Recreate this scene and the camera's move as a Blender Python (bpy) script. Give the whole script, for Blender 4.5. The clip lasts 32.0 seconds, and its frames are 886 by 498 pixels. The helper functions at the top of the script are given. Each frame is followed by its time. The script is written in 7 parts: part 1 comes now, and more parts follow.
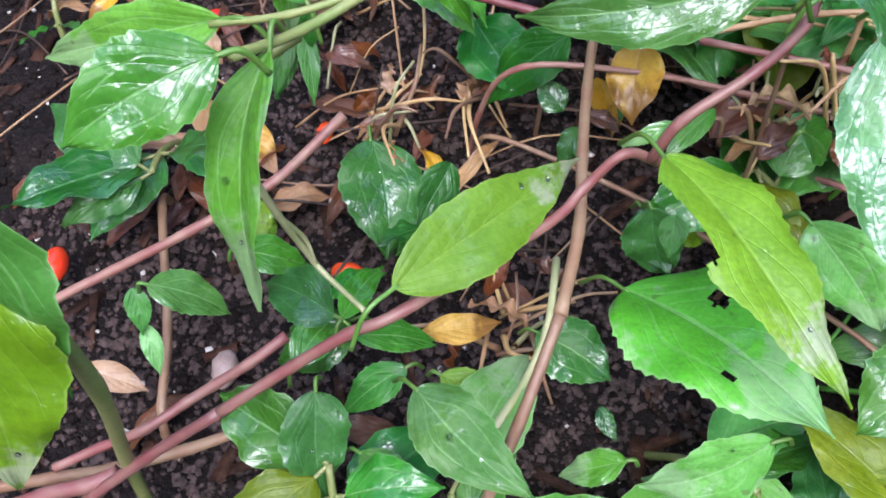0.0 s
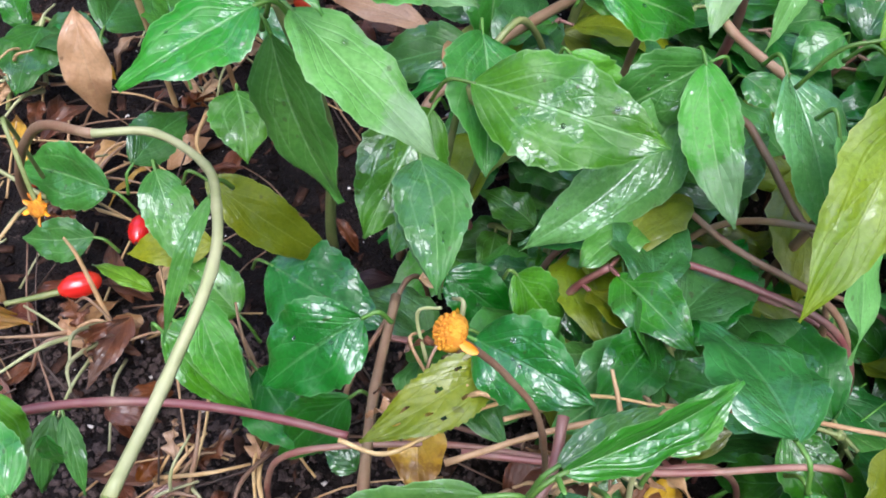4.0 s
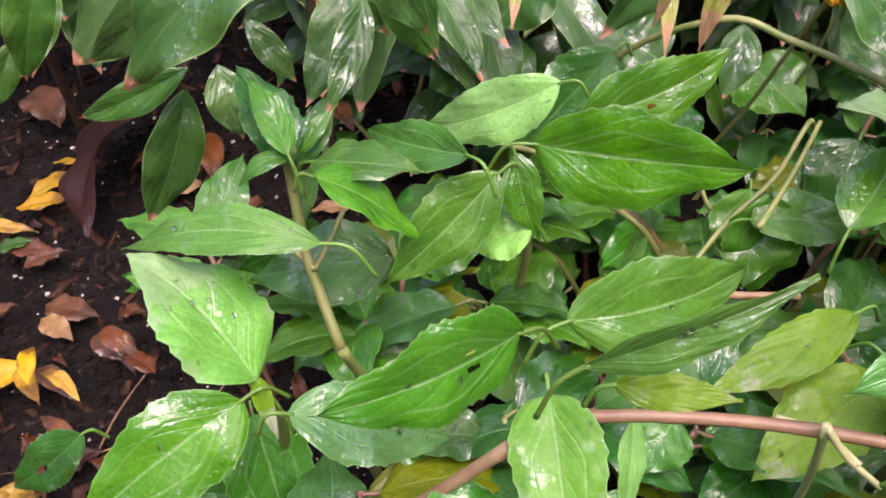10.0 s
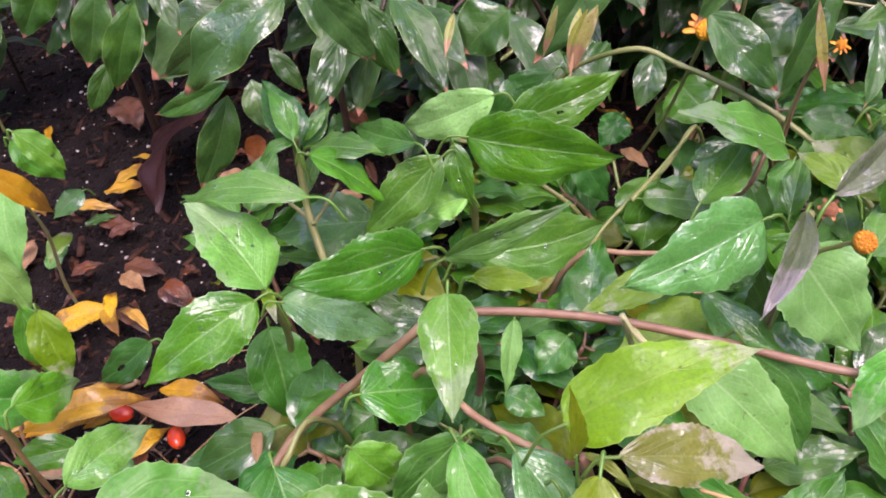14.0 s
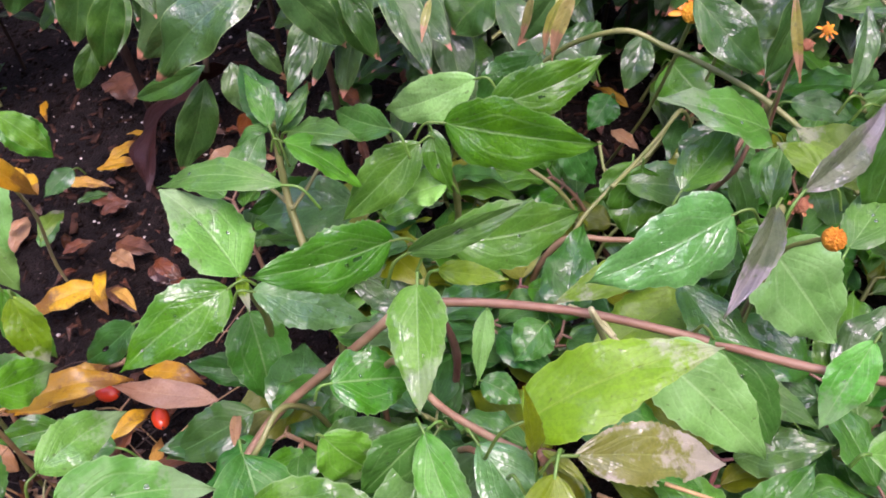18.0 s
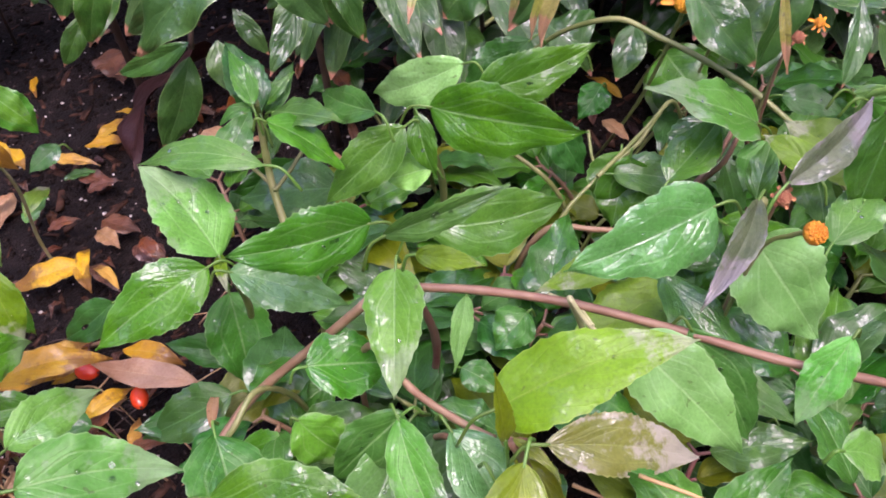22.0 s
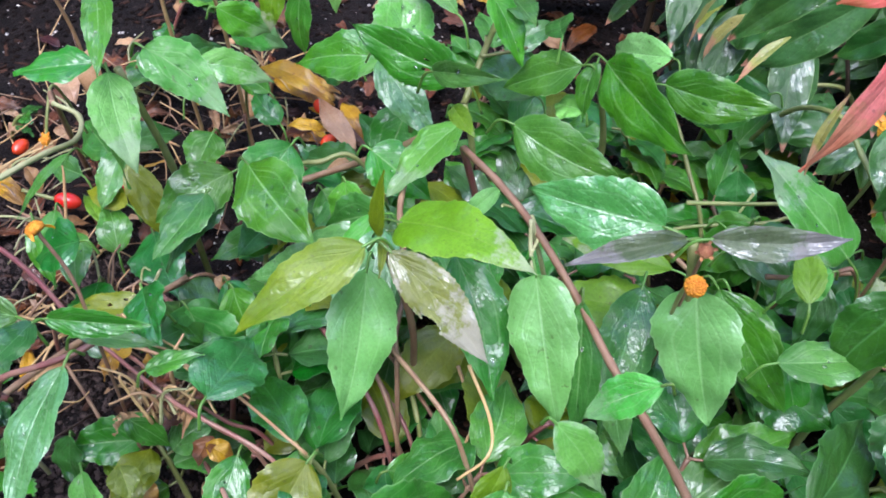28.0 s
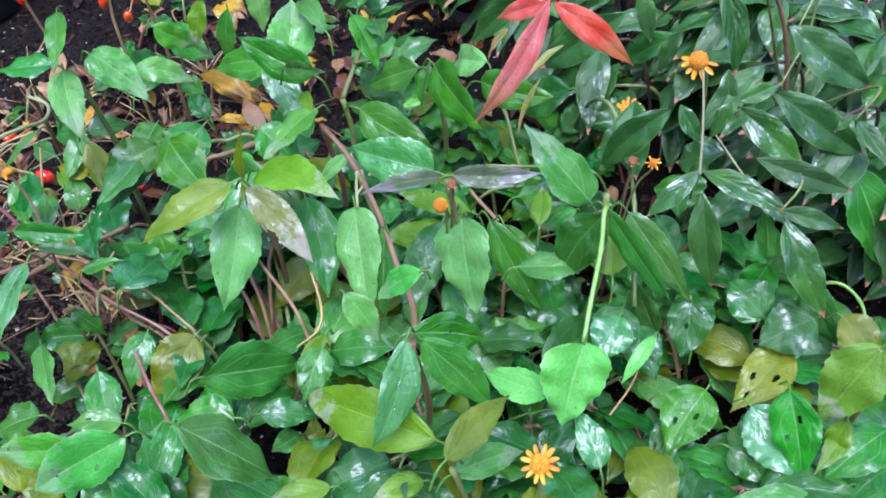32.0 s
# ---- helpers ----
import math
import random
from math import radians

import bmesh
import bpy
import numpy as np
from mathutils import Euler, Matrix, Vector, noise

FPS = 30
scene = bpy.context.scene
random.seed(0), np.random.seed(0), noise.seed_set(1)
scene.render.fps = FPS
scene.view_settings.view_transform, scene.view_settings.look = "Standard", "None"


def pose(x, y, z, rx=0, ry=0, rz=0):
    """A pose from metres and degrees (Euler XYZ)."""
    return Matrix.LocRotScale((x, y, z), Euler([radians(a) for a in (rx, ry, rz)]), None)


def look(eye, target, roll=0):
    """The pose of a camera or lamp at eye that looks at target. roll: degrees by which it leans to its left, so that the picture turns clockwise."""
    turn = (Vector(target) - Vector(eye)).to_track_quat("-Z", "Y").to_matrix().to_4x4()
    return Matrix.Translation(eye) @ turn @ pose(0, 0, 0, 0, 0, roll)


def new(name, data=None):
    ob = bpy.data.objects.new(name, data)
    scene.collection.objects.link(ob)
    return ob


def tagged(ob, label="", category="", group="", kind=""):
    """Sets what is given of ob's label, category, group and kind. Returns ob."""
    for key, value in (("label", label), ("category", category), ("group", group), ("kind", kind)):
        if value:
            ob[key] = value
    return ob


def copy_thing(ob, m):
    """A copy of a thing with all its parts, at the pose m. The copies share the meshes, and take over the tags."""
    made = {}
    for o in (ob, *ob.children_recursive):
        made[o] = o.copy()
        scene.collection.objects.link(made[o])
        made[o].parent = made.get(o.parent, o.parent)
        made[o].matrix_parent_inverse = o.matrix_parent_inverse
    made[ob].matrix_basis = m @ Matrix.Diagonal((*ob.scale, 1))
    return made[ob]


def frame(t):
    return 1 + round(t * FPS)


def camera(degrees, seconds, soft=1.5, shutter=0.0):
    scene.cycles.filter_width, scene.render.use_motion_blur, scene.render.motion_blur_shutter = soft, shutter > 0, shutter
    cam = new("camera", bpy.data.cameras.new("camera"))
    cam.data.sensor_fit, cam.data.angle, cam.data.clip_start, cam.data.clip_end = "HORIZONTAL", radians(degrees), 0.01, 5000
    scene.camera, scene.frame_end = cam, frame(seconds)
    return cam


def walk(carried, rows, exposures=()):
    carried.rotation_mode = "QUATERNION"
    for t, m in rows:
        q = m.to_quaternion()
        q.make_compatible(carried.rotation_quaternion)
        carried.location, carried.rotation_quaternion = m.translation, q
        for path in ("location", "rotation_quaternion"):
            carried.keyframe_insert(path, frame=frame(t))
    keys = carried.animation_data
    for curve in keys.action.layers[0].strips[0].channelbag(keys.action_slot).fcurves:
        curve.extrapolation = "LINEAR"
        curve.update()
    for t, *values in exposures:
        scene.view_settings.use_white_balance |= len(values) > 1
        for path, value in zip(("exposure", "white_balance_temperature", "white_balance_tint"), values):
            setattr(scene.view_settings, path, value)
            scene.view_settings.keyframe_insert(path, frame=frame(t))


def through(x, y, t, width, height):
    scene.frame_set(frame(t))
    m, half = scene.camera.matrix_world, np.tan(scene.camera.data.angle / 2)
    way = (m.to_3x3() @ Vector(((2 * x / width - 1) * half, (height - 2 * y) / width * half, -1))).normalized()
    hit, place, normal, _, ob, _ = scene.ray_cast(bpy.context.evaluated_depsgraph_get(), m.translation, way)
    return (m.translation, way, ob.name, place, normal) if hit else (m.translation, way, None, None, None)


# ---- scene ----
cam = camera(54.2, 32.0, soft=1.8)
PATH = [
    (0, (-0.047, -0.124, 0.271), (-0.384, 0.724, -1.509), -5.2),
    (0.5, (-0.044, -0.111, 0.276), (-0.38, 0.759, -1.493), -5.5),
    (1, (-0.041, -0.108, 0.276), (-0.365, 0.766, -1.493), -5.4),
    (1.5, (-0.04, -0.101, 0.28), (-0.353, 0.795, -1.48), -4.9),
    (2, (-0.035, -0.097, 0.282), (-0.278, 0.849, -1.463), -1.2),
    (2.5, (-0.029, -0.088, 0.281), (-0.253, 0.865, -1.463), -1.4),
    (3, (-0.023, -0.066, 0.285), (-0.221, 0.923, -1.442), -1.1),
    (3.5, (-0.023, -0.052, 0.286), (-0.204, 0.978, -1.418), -1.0),
    (4, (-0.026, -0.04, 0.295), (-0.207, 1.037, -1.381), -1.9),
    (4.5, (-0.028, -0.02, 0.3), (-0.204, 1.114, -1.338), -2.3),
    (6.5, (0.005, -0.013, 0.35), (-0.133, 1.324, -1.131), -3.4),
    (7, (0.018, -0.002, 0.348), (-0.085, 1.357, -1.115), -3.5),
    (7.5, (0.018, 0.021, 0.341), (-0.01, 1.385, -1.121), -2.7),
    (8, (-0.002, 0.05, 0.325), (0.041, 1.392, -1.157), -2.6),
    (8.5, (-0.011, 0.072, 0.31), (0.111, 1.407, -1.173), -2.6),
    (9, (-0.01, 0.083, 0.308), (0.169, 1.406, -1.181), -3.2),
    (9.5, (-0.015, 0.086, 0.316), (0.199, 1.414, -1.164), -4.0),
    (10, (-0.014, 0.083, 0.316), (0.245, 1.395, -1.172), -5.4),
    (10.5, (-0.013, 0.08, 0.315), (0.282, 1.335, -1.214), -7.2),
    (11, (-0.008, 0.072, 0.321), (0.317, 1.318, -1.209), -7.2),
    (11.5, (-0.007, 0.055, 0.33), (0.334, 1.326, -1.176), -6.1),
    (12, (0.0, 0.036, 0.345), (0.303, 1.305, -1.172), -7.0),
    (12.5, (0.011, 0.014, 0.362), (0.258, 1.292, -1.156), -8.0),
    (13, (0.012, -0.004, 0.371), (0.206, 1.298, -1.135), -8.1),
    (13.5, (0.012, -0.01, 0.378), (0.145, 1.342, -1.09), -9.1),
    (14, (0.008, -0.013, 0.375), (0.141, 1.362, -1.071), -8.2),
    (14.5, (0.009, -0.019, 0.378), (0.129, 1.362, -1.064), -8.0),
    (16.5, (0.012, -0.007, 0.369), (0.097, 1.306, -1.137), -8.3),
    (17, (0.018, -0.006, 0.372), (0.107, 1.304, -1.136), -8.8),
    (17.5, (0.025, -0.006, 0.376), (0.113, 1.315, -1.124), -9.3),
    (18, (0.025, -0.009, 0.378), (0.107, 1.317, -1.116), -9.3),
    (18.5, (0.024, -0.01, 0.378), (0.103, 1.319, -1.114), -9.0),
    (19, (0.025, -0.008, 0.377), (0.105, 1.318, -1.118), -8.7),
    (19.5, (0.026, -0.007, 0.375), (0.109, 1.311, -1.127), -8.7),
    (20, (0.029, -0.006, 0.377), (0.112, 1.307, -1.13), -9.1),
    (20.5, (0.033, -0.007, 0.38), (0.112, 1.307, -1.125), -9.5),
    (21, (0.033, -0.013, 0.381), (0.127, 1.325, -1.103), -8.4),
    (21.5, (0.033, -0.012, 0.382), (0.112, 1.304, -1.122), -8.4),
    (22, (0.031, -0.009, 0.374), (0.113, 1.299, -1.138), -7.8),
    (22.5, (0.032, -0.005, 0.366), (0.112, 1.287, -1.159), -7.5),
    (23, (0.037, -0.005, 0.362), (0.088, 1.279, -1.17), -7.5),
    (23.5, (0.044, -0.009, 0.366), (0.017, 1.295, -1.151), -7.1),
    (24, (0.051, -0.014, 0.374), (-0.089, 1.313, -1.115), -6.0),
    (24.5, (0.062, -0.018, 0.379), (-0.167, 1.308, -1.101), -4.4),
    (25, (0.076, -0.022, 0.387), (-0.261, 1.269, -1.103), -4.8),
    (25.5, (0.099, -0.022, 0.388), (-0.304, 1.214, -1.131), -3.1),
    (26, (0.114, -0.041, 0.39), (-0.43, 1.152, -1.12), -2.8),
    (26.5, (0.136, -0.049, 0.382), (-0.506, 1.108, -1.118), -1.6),
    (28.5, (0.204, -0.05, 0.39), (-0.63, 1.011, -1.086), 3.8),
    (29, (0.223, -0.053, 0.409), (-0.668, 1.002, -1.037), 3.4),
    (29.5, (0.247, -0.056, 0.421), (-0.65, 1.008, -1.016), 3.8),
    (30, (0.265, -0.06, 0.427), (-0.624, 1.038, -0.989), 4.1),
    (30.5, (0.285, -0.062, 0.426), (-0.594, 1.073, -0.967), 3.9),
    (31, (0.301, -0.079, 0.432), (-0.552, 1.042, -0.988), 3.5),
    (31.5, (0.316, -0.09, 0.451), (-0.524, 1.031, -0.977), 3.7),
    (32, (0.331, -0.098, 0.464), (-0.492, 1.003, -0.989), 2.7),
]
walk(cam, [(t, look(eye, target, roll)) for t, eye, target, roll in PATH],
     [(0.0, 1.55, 5450, 15), (4.0, 1.42, 5500, 13), (7.0, 1.37, 6210, 20), (8.0, 1.45, 7000, 25), (9.0, 1.52, 6320, 26), (10.0, 1.6, 6650, 27), (12.0, 1.52, 6850, 35), (14.0, 1.45, 6250, 38),
      (17.0, 1.4, 6150, 40), (23.0, 1.4, 6070, 40), (25.0, 1.42, 5980, 33), (26.0, 1.39, 5450, 26), (29.0, 1.42, 5250, 8), (30.0, 1.42, 4700, 1), (31.0, 1.42, 4990, 10), (32.0, 1.37, 5000, 12)])

# ---- light ----
world = bpy.data.worlds.new("overcast_sky")
scene.world = world
world.use_nodes = True
wn = world.node_tree
sky = wn.nodes.new("ShaderNodeTexSky")
sky.sky_type = "NISHITA"
sky.sun_disc = False
sky.sun_elevation, sky.sun_rotation = radians(69), radians(160)
sky.air_density, sky.dust_density = 1.0, 4.0
pale = wn.nodes.new("ShaderNodeHueSaturation")
pale.inputs["Saturation"].default_value = 0.95
wn.links.new(sky.outputs[0], pale.inputs["Color"])
wn.links.new(pale.outputs[0], wn.nodes["Background"].inputs[0])
wn.nodes["Background"].inputs[1].default_value = 0.15
sun_data = bpy.data.lights.new("sun", "SUN")
sun_data.energy, sun_data.angle, sun_data.color = 1.1, radians(45), (1.0, 0.94, 0.85)
sun = new("sun", sun_data)
sun.matrix_world = look((0.30, -0.55, 2.0), (0.05, 0.15, 0.0))

# ---- materials ----

def nodes_of(name):
    m = bpy.data.materials.new(name)
    m.use_nodes = True
    t = m.node_tree
    return m, t, t.nodes["Principled BSDF"], t.nodes["Material Output"]


def math_node(t, op, a, b=None, c=None, clamp=False):
    n = t.nodes.new("ShaderNodeMath")
    n.operation, n.use_clamp = op, clamp
    for i, v in enumerate((a, b, c)):
        if v is None:
            continue
        if isinstance(v, (int, float)):
            n.inputs[i].default_value = v
        else:
            t.links.new(v, n.inputs[i])
    return n.outputs[0]


def mix_colour(t, fac, a, b, blend="MIX"):
    n = t.nodes.new("ShaderNodeMix")
    n.data_type, n.blend_type = "RGBA", blend
    for i, v in ((0, fac), (6, a), (7, b)):
        if isinstance(v, (int, float)):
            n.inputs[i].default_value = v
        elif isinstance(v, tuple):
            n.inputs[i].default_value = (*v, 1)
        else:
            t.links.new(v, n.inputs[i])
    return n.outputs[2]


def noise_node(t, scale, detail=3.0, rough=0.55, vec=None):
    n = t.nodes.new("ShaderNodeTexNoise")
    n.inputs["Scale"].default_value, n.inputs["Detail"].default_value = scale, detail
    n.inputs["Roughness"].default_value = rough
    if vec is not None:
        t.links.new(vec, n.inputs["Vector"])
    return n.outputs["Fac"]


def ramp(t, v, lo, hi, smooth=True):
    n = t.nodes.new("ShaderNodeMapRange")
    n.interpolation_type = "SMOOTHSTEP" if smooth else "LINEAR"
    t.links.new(v, n.inputs[0])
    n.inputs[1].default_value, n.inputs[2].default_value = lo, hi
    return n.outputs[0]


def leaf_material(name, base, vein, young=None, edge=None, edge_amount=0.0, wet=0.9, through=0.24, vein_strength=0.5,
                  spots=0.5, light=None, nerves=True, rough=0.38, margin=0.45, tip=None,
                  edge_from=0.78, film_from=0.505):
    """A living leaf: pale midrib and nerves, quilted relief, blotches, a wet film in places."""
    m, t, p, out = nodes_of(name)
    uv = t.nodes.new("ShaderNodeUVMap")
    sep = t.nodes.new("ShaderNodeSeparateXYZ")
    t.links.new(uv.outputs[0], sep.inputs[0])
    info = t.nodes.new("ShaderNodeObjectInfo")
    pos = t.nodes.new("ShaderNodeTexCoord").outputs["Object"]
    across = math_node(t, "ABSOLUTE", math_node(t, "MULTIPLY_ADD", sep.outputs[0], 2.0, -1.0))
    along = sep.outputs[1]
    wobble = noise_node(t, 60.0, 2.0, vec=pos)
    mid = math_node(t, "SUBTRACT", 1.0, ramp(t, across, 0.016, 0.052))
    # side nerves that run along with the margin, and finer ones that leave the midrib
    arc = math_node(t, "MULTIPLY", ramp(t, along, 0.02, 0.36), 0.52)
    near = math_node(t, "ABSOLUTE", math_node(t, "SUBTRACT", across, math_node(t, "MULTIPLY_ADD", wobble, 0.05, arc)))
    side = math_node(t, "MULTIPLY", math_node(t, "SUBTRACT", 1.0, ramp(t, near, 0.01, 0.05)),
                     math_node(t, "SUBTRACT", 1.0, ramp(t, along, 0.55, 0.8)))
    slant = math_node(t, "MULTIPLY_ADD", math_node(t, "POWER", across, 1.25), -0.5, along)
    saw = math_node(t, "PINGPONG", math_node(t, "MULTIPLY_ADD", wobble, 0.10, math_node(t, "MULTIPLY", slant, 5.0)), 0.5)
    fine = math_node(t, "SUBTRACT", 1.0, ramp(t, saw, 0.0, 0.07))
    nerve = math_node(t, "MAXIMUM", mid, math_node(t, "MULTIPLY", math_node(t, "MAXIMUM", math_node(t, "MULTIPLY", side, 0.9) if nerves else 0.0, math_node(t, "MULTIPLY", fine, 0.6)), 0.55))
    # colour
    patch = noise_node(t, 55.0, 3.0, vec=pos)
    grain = noise_node(t, 900.0, 2.0, vec=pos)
    col = mix_colour(t, ramp(t, patch, 0.35, 0.68), base, light or tuple(c * 1.5 for c in base))
    if young:
        col = mix_colour(t, math_node(t, "MULTIPLY", ramp(t, info.outputs["Random"], 0.45, 1.0), 0.8), col, young)
    hsv = t.nodes.new("ShaderNodeHueSaturation")
    t.links.new(col, hsv.inputs["Color"])
    t.links.new(math_node(t, "MULTIPLY_ADD", math_node(t, "FRACT", math_node(t, "MULTIPLY", info.outputs["Random"], 3.7)), 0.04 if nerves else 0.018, 0.482 if nerves else 0.491), hsv.inputs["Hue"])
    t.links.new(math_node(t, "MULTIPLY_ADD", math_node(t, "FRACT", math_node(t, "MULTIPLY", info.outputs["Random"], 7.3)), 0.5, 0.75), hsv.inputs["Value"])
    t.links.new(math_node(t, "MULTIPLY_ADD", math_node(t, "FRACT", math_node(t, "MULTIPLY", info.outputs["Random"], 13.1)), 0.26, 0.93), hsv.inputs["Saturation"])
    col = hsv.outputs[0]
    net = t.nodes.new("ShaderNodeTexVoronoi")
    net.feature = "DISTANCE_TO_EDGE"
    net.inputs["Scale"].default_value = 420.0
    t.links.new(pos, net.inputs["Vector"])
    mesh_net = math_node(t, "SUBTRACT", 1.0, ramp(t, net.outputs["Distance"], 0.0, 0.16))
    col = mix_colour(t, math_node(t, "MULTIPLY", mesh_net, 0.045), col, vein)
    col = mix_colour(t, math_node(t, "MULTIPLY", nerve, vein_strength), col, vein)
    blotch = ramp(t, noise_node(t, 24.0, 4.0, 0.6, vec=pos), 0.40, 0.72)
    col = mix_colour(t, math_node(t, "MULTIPLY", blotch, 0.28), col, tuple(min(1.0, c * 1.9 + 0.01) for c in base))
    col = mix_colour(t, math_node(t, "MULTIPLY", ramp(t, grain, 0.35, 0.75), 0.38), col, tuple(c * 0.6 for c in base))
    if edge:
        rim = math_node(t, "MAXIMUM", math_node(t, "MULTIPLY", ramp(t, across, 0.55, 1.0), 0.35), ramp(t, along, 0.35, 0.95))
        eaten = math_node(t, "MULTIPLY", ramp(t, math_node(t, "MULTIPLY_ADD", noise_node(t, 95.0, 4.0, 0.7, vec=pos), 1.3, math_node(t, "MULTIPLY", rim, 0.45)), edge_from, edge_from + 0.2), edge_amount)
        col = mix_colour(t, eaten, col, edge)
    if spots:
        dots = noise_node(t, 330.0, 1.0, vec=pos)
        col = mix_colour(t, math_node(t, "MULTIPLY", ramp(t, dots, 0.73, 0.77), spots), col, (0.05, 0.035, 0.015))
    col = mix_colour(t, math_node(t, "MULTIPLY", ramp(t, across, 0.95, 0.99), margin), col, vein)
    if tip:
        col = mix_colour(t, ramp(t, math_node(t, "MULTIPLY_ADD", wobble, 0.06, along), 0.95, 0.99), col, tip)
    t.links.new(col, p.inputs["Base Color"])
    # a film of rain lies on part of the blade
    film = ramp(t, noise_node(t, 75.0, 5.0, 0.65, vec=pos), film_from, film_from + 0.05)
    t.links.new(math_node(t, "MULTIPLY_ADD", film, -0.10 * wet, rough + 0.06), p.inputs["Roughness"])
    t.links.new(math_node(t, "MULTIPLY", film, wet), p.inputs["Coat Weight"])
    p.inputs["Coat Roughness"].default_value = 0.18
    p.inputs["Coat IOR"].default_value = 1.75
    p.inputs["Specular IOR Level"].default_value = 0.38
    relief = math_node(t, "ADD", math_node(t, "MULTIPLY", nerve, -0.32),
                       math_node(t, "MULTIPLY_ADD", noise_node(t, 260.0, 3.0, vec=pos), 0.35, math_node(t, "MULTIPLY", ramp(t, saw, 0.0, 0.5), 0.16)))
    relief = math_node(t, "MULTIPLY_ADD", mesh_net, -0.03, relief)
    relief = math_node(t, "MULTIPLY_ADD", noise_node(t, 110.0, 3.0, vec=pos), 2.4, relief)
    bump = t.nodes.new("ShaderNodeBump")
    bump.inputs["Strength"].default_value, bump.inputs["Distance"].default_value = 0.5, 0.0010
    t.links.new(relief, bump.inputs["Height"])
    t.links.new(bump.outputs[0], p.inputs["Normal"])
    ripple = t.nodes.new("ShaderNodeBump")
    ripple.inputs["Strength"].default_value, ripple.inputs["Distance"].default_value = 0.7, 0.0006
    t.links.new(math_node(t, "MULTIPLY_ADD", noise_node(t, 520.0, 2.0, vec=pos), 0.9, math_node(t, "MULTIPLY", film, 0.5)), ripple.inputs["Height"])
    t.links.new(bump.outputs[0], ripple.inputs["Normal"])
    t.links.new(ripple.outputs[0], p.inputs["Coat Normal"])
    thin = t.nodes.new("ShaderNodeBsdfTranslucent")
    t.links.new(mix_colour(t, 0.5, col, tuple(min(1, c * 1.6) for c in (base[0] * 1.3, base[1], base[2] * 0.4))), thin.inputs[0])
    both = t.nodes.new("ShaderNodeMixShader")
    both.inputs[0].default_value = through
    t.links.new(p.outputs[0], both.inputs[1])
    t.links.new(thin.outputs[0], both.inputs[2])
    t.links.new(both.outputs[0], out.inputs["Surface"])
    return m


def plain_material(name, a, b, rough=0.5, scale=120.0, relief=0.4, dist=0.0006, coat=0.0, spots=None, sheen_var=0.15, spec=0.5):
    """Stems, fruit, soil, litter: two colours, fine grain and relief."""
    m, t, p, out = nodes_of(name)
    info = t.nodes.new("ShaderNodeObjectInfo")
    pos = t.nodes.new("ShaderNodeTexCoord").outputs["Object"]
    n1 = noise_node(t, scale, 4.0, 0.6, vec=pos)
    n2 = noise_node(t, scale * 8, 2.0, vec=pos)
    col = mix_colour(t, ramp(t, n1, 0.32, 0.68), a, b)
    col = mix_colour(t, math_node(t, "MULTIPLY", n2, 0.4), col, tuple(c * 0.55 for c in a))
    if spots:
        col = mix_colour(t, ramp(t, noise_node(t, scale * 3, 2.0, vec=pos), 0.64, 0.7), col, spots)
    hsv = t.nodes.new("ShaderNodeHueSaturation")
    t.links.new(col, hsv.inputs["Color"])
    t.links.new(math_node(t, "MULTIPLY_ADD", info.outputs["Random"], 0.02, 0.49), hsv.inputs["Hue"])
    t.links.new(math_node(t, "MULTIPLY_ADD", info.outputs["Random"], 0.4, 0.8), hsv.inputs["Value"])
    t.links.new(hsv.outputs[0], p.inputs["Base Color"])
    t.links.new(math_node(t, "MULTIPLY_ADD", n1, sheen_var, rough - sheen_var / 2), p.inputs["Roughness"])
    p.inputs["Coat Weight"].default_value, p.inputs["Coat Roughness"].default_value = coat, 0.08
    p.inputs["Specular IOR Level"].default_value = spec
    bump = t.nodes.new("ShaderNodeBump")
    bump.inputs["Strength"].default_value, bump.inputs["Distance"].default_value = relief, dist
    t.links.new(math_node(t, "ADD", n1, math_node(t, "MULTIPLY", n2, 0.5)), bump.inputs["Height"])
    t.links.new(bump.outputs[0], p.inputs["Normal"])
    return m


